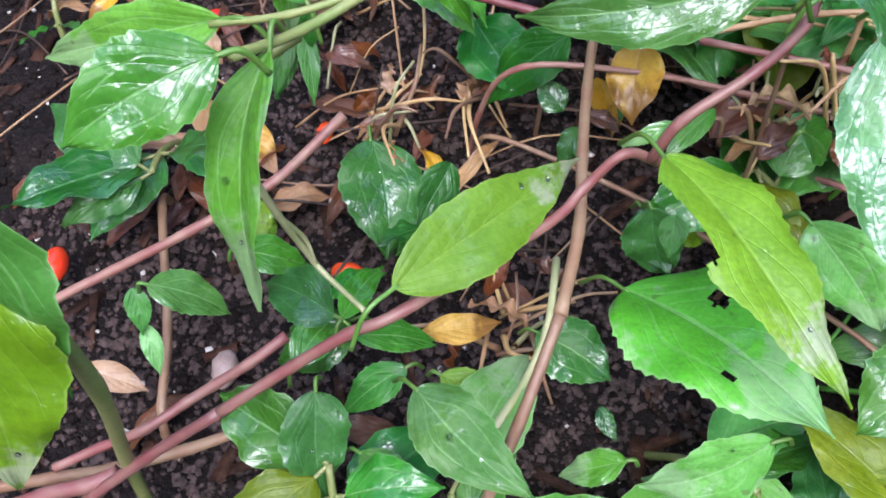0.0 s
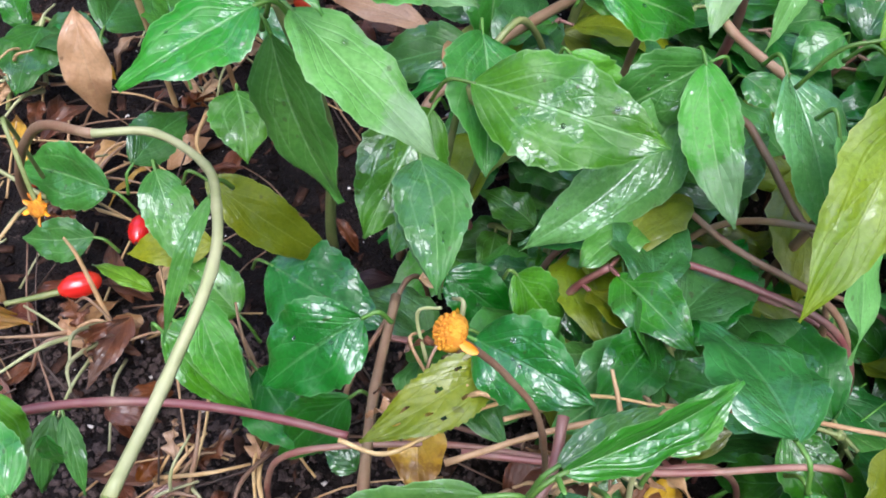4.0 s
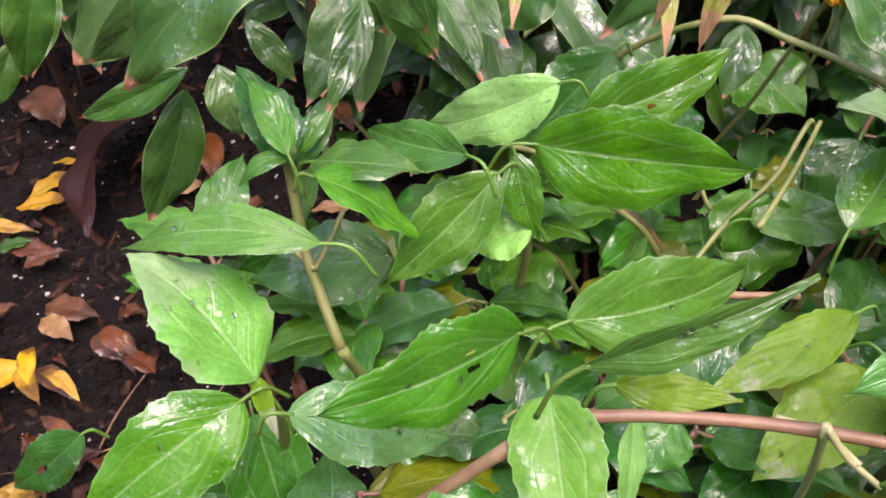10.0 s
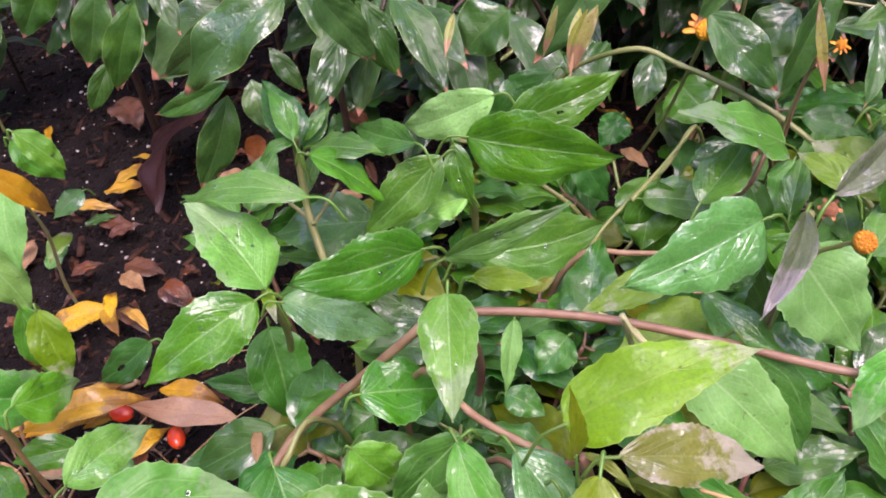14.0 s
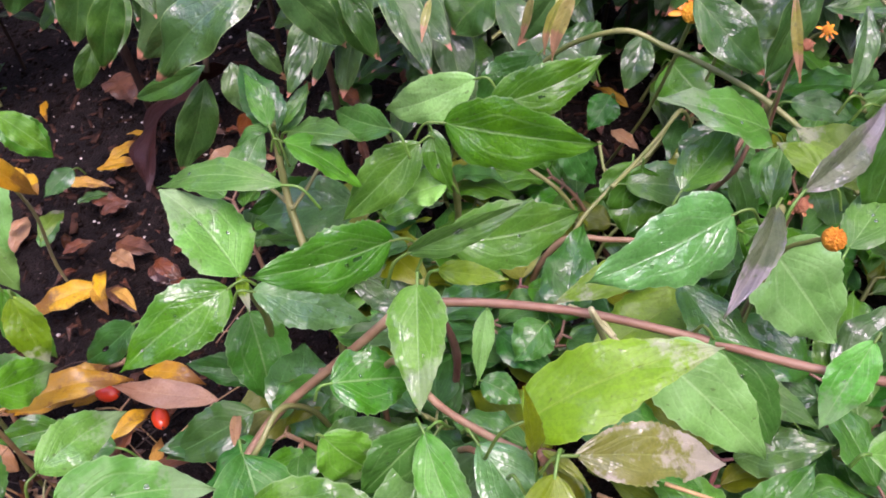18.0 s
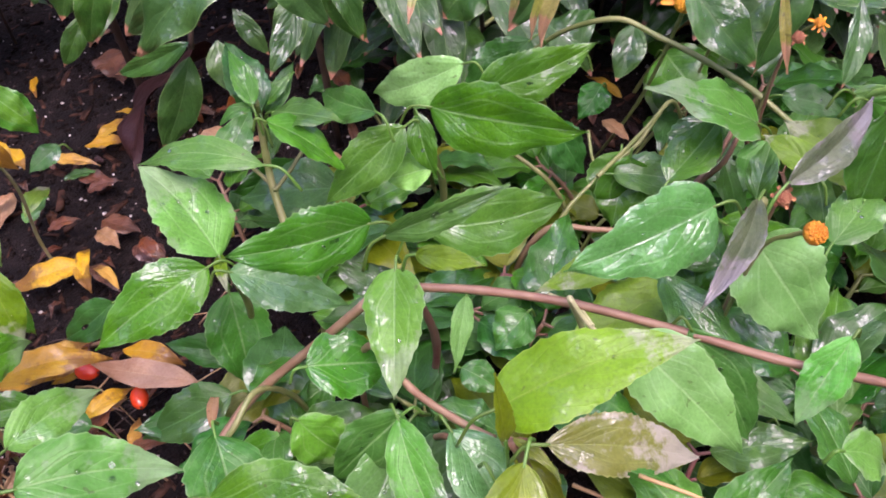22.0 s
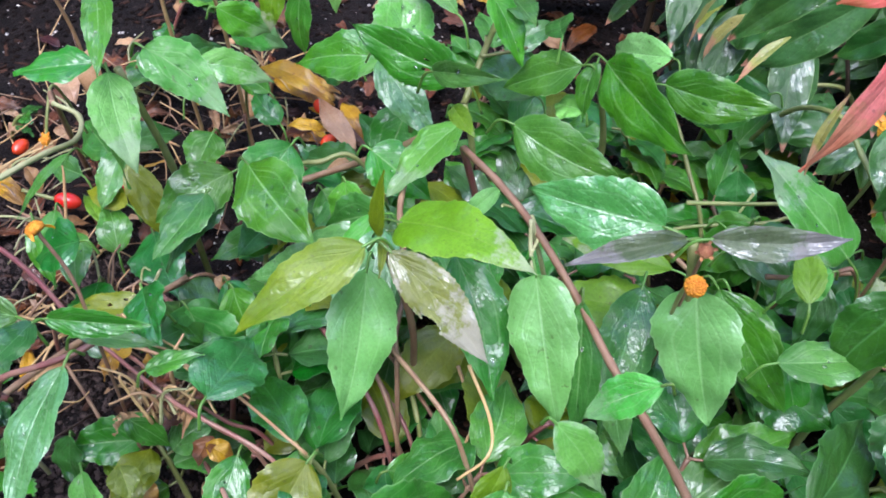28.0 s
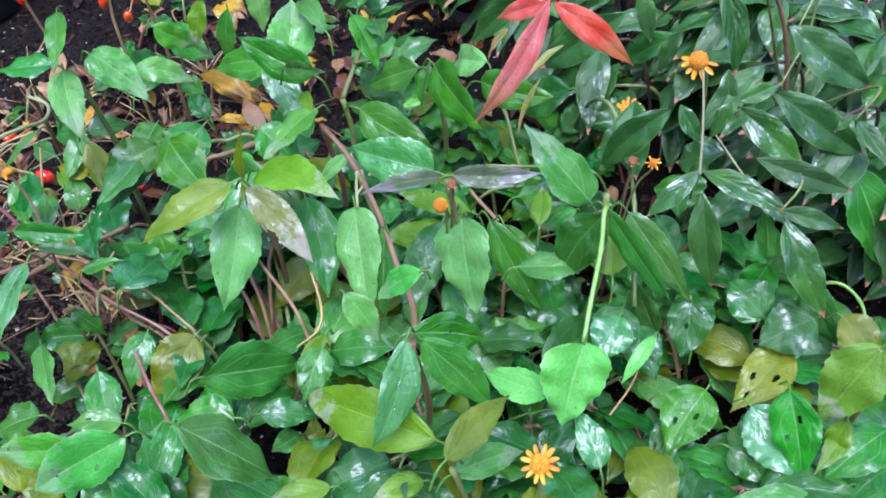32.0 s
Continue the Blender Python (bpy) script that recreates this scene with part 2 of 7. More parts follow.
LEAF = {
    "g": leaf_material("leaf_green", (0.046, 0.172, 0.017), (0.24, 0.42, 0.15), light=(0.080, 0.246, 0.026), vein_strength=0.62),
    "d": leaf_material("leaf_deep_green", (0.026, 0.106, 0.014), (0.12, 0.28, 0.09), light=(0.046, 0.162, 0.022), wet=1.0),
    "p": leaf_material("leaf_light_green", (0.086, 0.268, 0.033), (0.28, 0.46, 0.18), light=(0.130, 0.340, 0.056), edge=(0.45, 0.40, 0.40), edge_amount=0.25, film_from=0.56),
    "y": leaf_material("leaf_yellow_green", (0.110, 0.220, 0.009), (0.27, 0.40, 0.06), light=(0.155, 0.285, 0.014), edge=(0.55, 0.45, 0.48), edge_amount=0.35, edge_from=0.95, nerves=False, vein_strength=0.35, wet=0.5, film_from=0.55),
    "o": leaf_material("leaf_olive", (0.115, 0.165, 0.004), (0.24, 0.29, 0.05), light=(0.185, 0.22, 0.008), vein_strength=0.35, wet=0.4),
    # pale blotches: bleaching, and wet sheen put into the colour
    "w": leaf_material("leaf_bleached_sheen", (0.120, 0.150, 0.014), (0.30, 0.34, 0.10), light=(0.19, 0.21, 0.03), edge=(0.50, 0.44, 0.40), edge_amount=0.55, vein_strength=0.35, edge_from=0.74),
    # rain film over a base tinted bluish, so the colour holds sky sheen too
    "s": leaf_material("leaf_sheen_tinted", (0.074, 0.215, 0.055), (0.26, 0.44, 0.20), light=(0.120, 0.295, 0.095), wet=1.0, film_from=0.42, rough=0.3),
    "v": leaf_material("leaf_purple_tinged", (0.055, 0.085, 0.035), (0.20, 0.22, 0.15), light=(0.10, 0.125, 0.065), wet=1.0, edge=(0.33, 0.26, 0.31), edge_amount=0.42, vein_strength=0.3),
    "u": leaf_material("leaf_pale_underside", (0.165, 0.40, 0.085), (0.36, 0.58, 0.24), light=(0.25, 0.51, 0.15), wet=0.6, rough=0.45, vein_strength=0.5),
    "n": leaf_material("shrub_leaf_dark", (0.027, 0.082, 0.017), (0.16, 0.26, 0.08), light=(0.058, 0.140, 0.028), wet=1.0, through=0.10, nerves=False, vein_strength=0.25, rough=0.34, film_from=0.52, margin=0.8, tip=(0.45, 0.2, 0.13)),
    "q": leaf_material("shrub_leaf_yellowing", (0.20, 0.22, 0.05), (0.35, 0.33, 0.15), light=(0.33, 0.28, 0.08), edge=(0.5, 0.22, 0.16), edge_amount=0.7, wet=0.5, through=0.2, nerves=False),
    "m": leaf_material("dead_leaf_maroon", (0.030, 0.009, 0.008), (0.05, 0.02, 0.016), light=(0.045, 0.014, 0.011), wet=0.3, through=0.05, nerves=False, rough=0.45),
    "r": leaf_material("shrub_leaf_red", (0.66, 0.10, 0.085), (0.74, 0.28, 0.22), light=(0.80, 0.28, 0.22), edge=(0.18, 0.22, 0.03), edge_amount=0.35, wet=0.8, through=0.25, nerves=False, vein_strength=0.3, rough=0.3),
    "a": leaf_material("dead_leaf_yellow", (0.46, 0.25, 0.016), (0.55, 0.34, 0.07), light=(0.60, 0.38, 0.04), edge=(0.16, 0.07, 0.02), edge_amount=0.8, wet=0.4, through=0.2, nerves=False),
    "t": leaf_material("dead_leaf_tan", (0.36, 0.21, 0.105), (0.42, 0.28, 0.16), light=(0.46, 0.30, 0.17), edge=(0.20, 0.09, 0.04), edge_amount=0.5, wet=0.4, through=0.15, nerves=False),
    "b": leaf_material("dead_leaf_brown", (0.10, 0.034, 0.016), (0.16, 0.07, 0.035), light=(0.17, 0.066, 0.026), edge=(0.05, 0.025, 0.015), edge_amount=0.7, wet=0.5, through=0.1, nerves=False),
}
BARK = {
    "tan": plain_material("stem_tan", (0.21, 0.105, 0.062), (0.28, 0.165, 0.10), 0.45, 90.0, 0.35),
    "pink": plain_material("stem_pink", (0.215, 0.068, 0.062), (0.29, 0.165, 0.12), 0.42, 90.0, 0.3),
    "brown": plain_material("stem_brown", (0.22, 0.115, 0.065), (0.29, 0.19, 0.11), 0.5, 110.0, 0.5),
    "green": plain_material("stem_green", (0.17, 0.21, 0.055), (0.27, 0.27, 0.10), 0.42, 110.0, 0.35),
    "leafstalk": plain_material("leaf_stalk_green", (0.085, 0.19, 0.022), (0.13, 0.24, 0.045), 0.42, 110.0, 0.3),
    "lime": plain_material("stem_light_green", (0.22, 0.42, 0.07), (0.30, 0.46, 0.12), 0.4, 110.0, 0.2),
    "pale": plain_material("stem_pale", (0.30, 0.31, 0.13), (0.40, 0.38, 0.20), 0.5, 110.0, 0.3),
    "twig": plain_material("twig_dark", (0.035, 0.020, 0.013), (0.075, 0.045, 0.03), 0.6, 110.0, 0.6),
    "straw": plain_material("dry_straw", (0.42, 0.25, 0.10), (0.55, 0.37, 0.18), 0.6, 140.0, 0.6),
}
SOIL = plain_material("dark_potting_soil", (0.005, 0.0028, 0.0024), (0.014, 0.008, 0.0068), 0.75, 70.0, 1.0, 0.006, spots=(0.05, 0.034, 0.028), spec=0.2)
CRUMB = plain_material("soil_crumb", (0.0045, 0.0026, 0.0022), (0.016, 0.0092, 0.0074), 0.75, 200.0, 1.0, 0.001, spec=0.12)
# granules coloured for the near end's open light; SOIL matches the shaded back
CLOD = plain_material("lit_soil_clod", (0.050, 0.034, 0.029), (0.135, 0.096, 0.082), 0.8, 260.0, 1.0, 0.001, spec=0.2)
CHIP = plain_material("mulch_chip", (0.020, 0.008, 0.005), (0.075, 0.030, 0.018), 0.65, 150.0, 0.8, 0.001, spec=0.2)
GRIT = plain_material("pale_grit", (0.42, 0.36, 0.32), (0.55, 0.50, 0.46), 0.7, 200.0, 0.5)
BERRY = plain_material("ripe_red_berry", (0.62, 0.022, 0.010), (0.74, 0.055, 0.016), 0.24, 60.0, 0.08, coat=0.7, sheen_var=0.08)
BERRY_OLD = plain_material("shrivelled_berry", (0.26, 0.014, 0.018), (0.55, 0.035, 0.035), 0.36, 160.0, 0.9, 0.0012, coat=0.3)
DISC = plain_material("flower_disc_orange", (0.62, 0.21, 0.006), (0.78, 0.36, 0.012), 0.55, 500.0, 0.8, 0.0008)
PETAL = plain_material("flower_petal_yellow", (0.80, 0.28, 0.006), (0.86, 0.36, 0.010), 0.5, 150.0, 0.2)
FADED = plain_material("faded_flower", (0.34, 0.12, 0.05), (0.48, 0.24, 0.10), 0.65, 300.0, 0.8, 0.001)
GRASS = plain_material("grass_blade", (0.10, 0.30, 0.03), (0.16, 0.40, 0.05), 0.4, 100.0, 0.2)
POT = plain_material("black_plastic", (0.008, 0.008, 0.010), (0.014, 0.014, 0.016), 0.4, 90.0, 0.2)
WATER, wt, wp, wo = nodes_of("water_drop")
wp.inputs["Transmission Weight"].default_value, wp.inputs["Roughness"].default_value, wp.inputs["IOR"].default_value = 1.0, 0.02, 1.33


# dim surface of the added walls that hold back the low sky
BRICK = plain_material("unseen_wall_render", (0.16, 0.14, 0.12), (0.22, 0.20, 0.17), 0.8, 6.0, 0.3, 0.004)

# ---- builders ----
def thing(name, label, category, group="", at=(0, 0, 0), kind=""):
    ob = new(name)
    ob.empty_display_size = 0.02
    ob.location = at
    return tagged(ob, label, category, group, kind)


def mesh_of(name, verts, faces, material, uv=None):
    me = bpy.data.meshes.new(name)
    me.from_pydata([tuple(map(float, v)) for v in verts], [], [tuple(map(int, f)) for f in faces])
    if uv is not None:
        lay = me.uv_layers.new(name="UVMap")
        idx = np.empty(len(me.loops), dtype=np.int32)
        me.loops.foreach_get("vertex_index", idx)
        lay.data.foreach_set("uv", np.asarray(uv, dtype=np.float32)[idx].ravel())
    me.polygons.foreach_set("use_smooth", [True] * len(me.polygons))
    me.materials.append(material)
    return me


def part(name, me, parent, label=""):
    ob = new(name, me)
    if parent is not None:
        ob.parent = parent
        ob.location = -parent.location if parent.parent is None else (0, 0, 0)
    if label:
        ob["label"] = label
    return ob


def tube_arrays(points, r0, r1, sides=8, steps=6, knots=()):
    """A tapering round stem through the points, with slightly thicker nodes."""
    p = np.array(points, float)
    if len(p) == 2:
        p = np.array([p[0], (p[0] + p[1]) / 2, p[1]])
    q = np.vstack([2 * p[0] - p[1], p, 2 * p[-1] - p[-2]])
    line = []
    for i in range(1, len(q) - 2):
        for k in range(steps):
            s = k / steps
            line.append(0.5 * (2 * q[i] + (q[i + 1] - q[i - 1]) * s + (2 * q[i - 1] - 5 * q[i] + 4 * q[i + 1] - q[i + 2]) * s * s
                               + (3 * q[i] - q[i - 1] - 3 * q[i + 1] + q[i + 2]) * s ** 3))
    line.append(p[-1])
    line = np.array(line)
    n = len(line)
    tang = np.gradient(line, axis=0)
    tang /= np.linalg.norm(tang, axis=1)[:, None] + 1e-12
    ref = np.array([0.3, 0.2, 1.0]) if abs(tang[0][2]) < 0.9 else np.array([1.0, 0.1, 0.0])
    verts, faces = [], []
    for i in range(n):
        a = np.cross(tang[i], ref)
        a /= np.linalg.norm(a)
        ref = np.cross(a, tang[i])
        b = ref
        s = i / (n - 1)
        r = r0 + (r1 - r0) * s
        if i % steps == 0:
            r *= 1.12
        for k in range(sides):
            w = 2 * math.pi * k / sides
            verts.append(line[i] + r * (math.cos(w) * a + math.sin(w) * b))
    for i in range(n - 1):
        for k in range(sides):
            j = (k + 1) % sides
            faces.append((i * sides + k, i * sides + j, (i + 1) * sides + j, (i + 1) * sides + k))
    faces.append(tuple(range(sides))[::-1])
    faces.append(tuple(range((n - 1) * sides, n * sides)))
    return verts, faces


def stem(parent, kind, r0, r1, points, name="stem", label="", tails=""):
    """A stem; tails: whether its start ("a") or end ("b") bends down into the soil."""
    points = [Vector(p) for p in points]
    for mark, end, before in (("a", points[0], points[1]), ("b", points[-1], points[-2])):
        if mark in tails:
            d = (end - before).normalized()
            run = 0.008 + 0.15 * end.z
            low = [end + Vector((d.x, d.y, 0)) * run * 0.7 + Vector((0, 0, -0.35 * end.z)), Vector((end.x + d.x * run, end.y + d.y * run, -0.004))]
            points = low[::-1] + points if mark == "a" else points + low
    v, f = tube_arrays(points, r0, r1)
    return part(name, mesh_of(name, v, f, BARK[kind]), parent, label)


def blade_arrays(base, tip, roll, width, bend, fold, shape="ovate", rnd=None, nu=5, nv=33, wave=0.045, teeth=0.05):
    """A leaf blade from base to tip: outline, keel along the midrib, arch, wavy toothed margin."""
    rnd = rnd or random.Random(int(abs(base[0] * 9173 + base[1] * 7919 + tip[2] * 6007 + tip[0] * 4001) * 1000))
    base, tip = np.array(base, float), np.array(tip, float)
    d = tip - base
    ln = np.linalg.norm(d)
    d /= ln
    n = np.array([0, 0, 1.0]) - d * d[2]
    if np.linalg.norm(n) < 1e-3:
        n = np.array([0, -1.0, 0])
    n /= np.linalg.norm(n)
    w = np.cross(d, n)
    c, s = math.cos(roll), math.sin(roll)
    n, w = c * n + s * w, c * w - s * n
    if shape == "ovate":
        a, b = rnd.uniform(0.60, 0.76), rnd.uniform(1.02, 1.28)
    elif shape == "deltoid":
        a, b = rnd.uniform(0.40, 0.46), rnd.uniform(1.0, 1.1)
    elif shape == "lance":
        a, b, teeth = rnd.uniform(0.8, 0.95), rnd.uniform(1.05, 1.25), 0.0
    else:
        a, b = 0.5, 0.6
    peak = (a / (a + b)) ** a * (b / (a + b)) ** b
    phase, skew, ph2 = rnd.uniform(0, 6.28), rnd.uniform(-0.05, 0.05), rnd.uniform(0, 6.28)
    side_bend, twist, lean = rnd.uniform(-0.05, 0.05), rnd.uniform(-0.35, 0.35), rnd.uniform(-0.8, 0.8)
    n0, w0 = n, w
    count = rnd.choice((8, 9, 10))
    verts, uv, faces = [], [], []
    for i in range(nv + 1):
        t = i / nv
        t = t * t * (3 - 2 * t) * 0.35 + t * 0.65
        h = 0.5 * width * (max(t, 1e-5) ** a * max(1 - t, 1e-5) ** b / peak)
        h = max(h, 0.0004)
        a_ = twist * (t - 0.4)
        n, w = math.cos(a_) * n0 + math.sin(a_) * w0, math.cos(a_) * w0 - math.sin(a_) * n0
        mid = base + d * ln * t + n0 * bend * ln * 4 * t * (1 - t) * (1 + lean * (t - 0.5)) + w0 * side_bend * ln * math.sin(math.pi * t)
        for j in range(-nu, nu + 1):
            u = j / nu
            hh = h * (1 + skew * (1 if u > 0 else -1))
            if abs(j) == nu and teeth:
                hh *= 1 + teeth * (-0.5, 0.1, 0.9)[i % 3] * rnd.uniform(0.4, 1.3) * (1 if 0.15 < t < 0.93 else 0.15)
            x = u * hh * math.cos(fold)
            z = abs(u) * hh * math.sin(fold) - 0.16 * hh * u ** 4
            z += wave * width * abs(u) ** 1.5 * math.sin(count * t * 2.0 + phase + (ph2 if u > 0 else 0))
            z += (0.0012 if shape == "lance" else 0.0015) * width * math.sin(31.4 * (t - 0.5 * abs(u) ** 1.25)) * abs(u) * (1.15 - abs(u)) * 3 * min(1, 4 * t)
            verts.append(mid + w * x + n * z)
            uv.append((0.5 + 0.5 * u, t))
    m = 2 * nu + 1
    for i in range(nv):
        for j in range(m - 1):
            k = i * m + j
            faces.append((k, k + 1, k + m + 1, k + m))
    return verts, faces, uv


def blade_point(base, tip, roll, width, bend, fold, u, t):
    """A point on a leaf's upper side and its normal: u across (-1 to 1), t along."""
    b, e = Vector(base), Vector(tip)
    d = e - b
    ln = d.length
    d.normalize()
    n = Vector((0, 0, 1)) - d * d.z
    n.normalize()
    w = d.cross(n)
    n, w = math.cos(roll) * n + math.sin(roll) * w, math.cos(roll) * w - math.sin(roll) * n
    h = 0.5 * width * (t ** 0.65 * (1 - t) / 0.4) * 0.95
    return b + d * ln * t + n * (bend * ln * 4 * t * (1 - t) + abs(u) * h * math.sin(fold) - 0.16 * h * u ** 4) + w * u * h * math.cos(fold), n


beads = random.Random(91)


def leaf(parent, kind, base, tip, roll, width, bend=0.06, fold=0.25, name="leaf", label="", shape=None, holes=(), drops=(), wave=0.045):
    shape = shape or ("lance" if kind in "nqrat" else "ovate")
    fine = (18, 66) if holes else (6, 33)
    v, f, uv = blade_arrays(base, tip, roll, width, bend, fold, shape, None, *fine, wave)
    if holes:
        f = [q for q in f if not any(math.hypot(np.mean([uv[k][0] for k in q]) - hx, np.mean([uv[k][1] for k in q]) - hy) < hr for hx, hy, hr in holes)]
    ob = part(name, mesh_of(name, v, f, LEAF[kind], uv), parent, label)
    run = Vector(base) - Vector(tip)
    if parent is not None and shape != "lance" and kind in "gpydovuws" and run.length > 0.018:
        p = Vector(base)
        run *= 0.25
        stem(parent, "leafstalk", 0.0005, 0.0006, [p - run * 0.1, p + run * 0.5 - Vector((0, 0, 0.002)), p + run * 0.9 - Vector((0, 0, 0.006 + 0.5 * run.length))], "petiole")
    if not drops and parent is not None and shape != "lance" and kind in "gpyds" and (Vector(tip) - Vector(base)).length > 0.028:
        drops = [(beads.uniform(-0.65, 0.65), beads.uniform(0.25, 0.8), beads.uniform(0.0003, 0.0008)) for _ in range(beads.randrange(1, 5))]
    for u, t, r in drops:
        p, n = blade_point(base, tip, roll, width, bend, fold, u, t)
        drop = new("water_drop", DROP)
        drop.parent = ob
        drop.matrix_basis = Matrix.Translation(p) @ n.to_track_quat("Z", "Y").to_matrix().to_4x4() @ Matrix.Scale(r, 4)
    return ob


def ellipsoid(me_name, material, rx, rz, seg=12, rings=8, dent=0.0):
    bm = bmesh.new()
    bmesh.ops.create_uvsphere(bm, u_segments=seg, v_segments=rings, radius=1.0)
    for v in bm.verts:
        k = 1 - 0.12 * max(0, v.co.z) ** 2
        if dent:
            k *= 1 + dent * noise.noise(v.co * 2.3)
        v.co = Vector((v.co.x * rx * k, v.co.y * rx * k, v.co.z * rz))
    for q in bm.faces:
        q.smooth = True
    me = bpy.data.meshes.new(me_name)
    bm.to_mesh(me)
    bm.free()
    me.materials.append(material)
    return me


DROP = ellipsoid("water_drop", WATER, 1.0, 0.55, 12, 8)


# ---- soil ----
def lift(x, y):
    """Height of the soil: a gentle bank that rises towards the near side."""
    s = min(1.0, max(0.0, (0.2 - y) / 0.16))
    s = s * s * (3 - 2 * s) * (1.0 if x < 0.4 else 0.5)
    far = min(1.0, max(0.0, 1.4 - 1.2 * math.hypot(x, y - 0.2)))
    bumps = 0.006 * noise.noise((x * 14, y * 14, 0.3)) + 0.003 * noise.noise((x * 47, y * 47, 1.7))
    return 0.020 * s + bumps * far - 0.004


axis = [0.0]
for step in range(118):
    axis.append(axis[-1] + 0.0062 * (1.0 if step < 92 else 1.32 ** (step - 91)))
axis = [-a for a in axis[:0:-1]] + axis
gv = [(x, y + 0.2, lift(x, y + 0.2)) for y in axis for x in axis]
na = len(axis)
gf = [(j * na + i, j * na + i + 1, (j + 1) * na + i + 1, (j + 1) * na + i) for j in range(na - 1) for i in range(na - 1)]
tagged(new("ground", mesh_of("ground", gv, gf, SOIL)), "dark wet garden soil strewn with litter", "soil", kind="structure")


def scattered(name, label, category, material, count, size, where, seed, flat=0.6, chip=False):
    """Many small lumps on the soil, as one loose mass."""
    r = random.Random(seed)
    verts, faces = [], []
    cube = [(-1, -1, -1), (1, -1, -1), (1, 1, -1), (-1, 1, -1), (-1, -1, 1), (1, -1, 1), (1, 1, 1), (-1, 1, 1)]
    quads = [(0, 3, 2, 1), (4, 5, 6, 7), (0, 1, 5, 4), (1, 2, 6, 5), (2, 3, 7, 6), (3, 0, 4, 7)]
    for _ in range(count):
        x, y = r.uniform(where[0], where[1]), r.uniform(where[2], where[3])
        s = size * r.uniform(0.35, 1.0) ** 1.6
        a, tilt = r.uniform(0, 6.28), r.uniform(-0.5, 0.5)
        sx, sy, sz = (s * r.uniform(1.2, 3.5), s * r.uniform(0.4, 0.8), s * 0.25) if chip else (s, s * r.uniform(0.6, 1), s * r.uniform(0.5, 1) * flat)
        z, k = lift(x, y) + sz * 0.5, len(verts)
        for cx, cy, cz in cube:
            j = r.uniform(0.55, 1.0)
            px, py, pz = cx * sx * j, cy * sy * j, cz * sz * j
            pz += px * tilt * 0.5
            verts.append((x + px * math.cos(a) - py * math.sin(a), y + px * math.sin(a) + py * math.cos(a), z + pz))
        faces += [tuple(k + q for q in f) for f in quads]
    return tagged(new(name, mesh_of(name, verts, faces, material)), label, category, kind="stuff")


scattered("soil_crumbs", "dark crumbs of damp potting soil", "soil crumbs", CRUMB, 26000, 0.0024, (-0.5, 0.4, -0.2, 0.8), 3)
scattered("mulch_chips", "dark brown bark chips lying on the soil", "mulch", CHIP, 4200, 0.0040, (-0.5, 0.4, -0.2, 0.8), 4, chip=True)
scattered("pale_grit", "small pale stones and perlite in the soil", "grit", GRIT, 2600, 0.0015, (-0.5, 0.4, -0.2, 0.8), 5)
# grey granules on the near soil only, their paleness standing in for open light
scattered("soil_clods", "grey-brown soil granules, coloured paler for the open light at the near end", "soil clods", CLOD, 15000, 0.0019, (-0.24, 0.0, -0.2, 0.10), 6)

# ---- plain unseen walls, added to block low sky light ----
def wall(name, x0, x1, y0, y1, h):
    bm = bmesh.new()
    bmesh.ops.create_cube(bm, size=1.0, matrix=Matrix.Translation(((x0 + x1) / 2, (y0 + y1) / 2, h / 2 - 0.05)) @ Matrix.Diagonal((x1 - x0, y1 - y0, h, 1)))
    bmesh.ops.bevel(bm, geom=bm.edges[:], offset=0.01, segments=2, affect="EDGES")
    me = bpy.data.meshes.new(name)
    bm.to_mesh(me)
    bm.free()
    me.materials.append(BRICK)
    tagged(new(name, me), "plain unseen wall, added to block low sky light and shape reflections", "wall", kind="structure")


wall("wall_north", -2.3, 2.3, 2.3, 2.5, 1.2)
wall("wall_east", 2.1, 2.3, -1.9, 2.297, 1.3)
wall("wall_west", -2.3, -2.1, -1.9, 2.297, 1.3)
wall("wall_south", -2.3, 2.3, -2.1, -1.903, 1.7)

# ---- black pot at the edge of the bed ----
pot = thing("flower_pot", "black plastic flower pot standing on the soil", "flower pot", at=(-0.525, 0.205, 0.0))


def turned(name, rings, cap=False):
    """A round shell from (radius, height) rings, as one part of the pot."""
    bm = bmesh.new()
    loops = [[bm.verts.new((r_ * math.cos(6.28319 * k / 40), r_ * math.sin(6.28319 * k / 40), z_)) for k in range(40)] for r_, z_ in rings]
    for a_, b_ in zip(loops[:-1], loops[1:]):
        for k in range(40):
            bm.faces.new((a_[k], a_[(k + 1) % 40], b_[(k + 1) % 40], b_[k])).smooth = True
    if cap:
        bm.faces.new(loops[-1])
    me = bpy.data.meshes.new(name)
    bm.to_mesh(me)
    bm.free()
    me.materials.append(POT)
    o = new(name, me)
    o.parent = pot


turned("pot_wall", [(0.085, 0.0), (0.100, 0.214), (0.097, 0.214), (0.094, 0.19)], True)
turned("pot_rim", [(0.1005, 0.208), (0.107, 0.210), (0.109, 0.238), (0.105, 0.242), (0.101, 0.240), (0.098, 0.2145)])
for z_ in (0.06, 0.13):
    turned("moulded_rib", [(0.085 + 0.07 * z_ + 0.0005, z_ - 0.004), (0.085 + 0.07 * z_ + 0.003, z_), (0.085 + 0.07 * z_ + 0.0008, z_ + 0.004)])


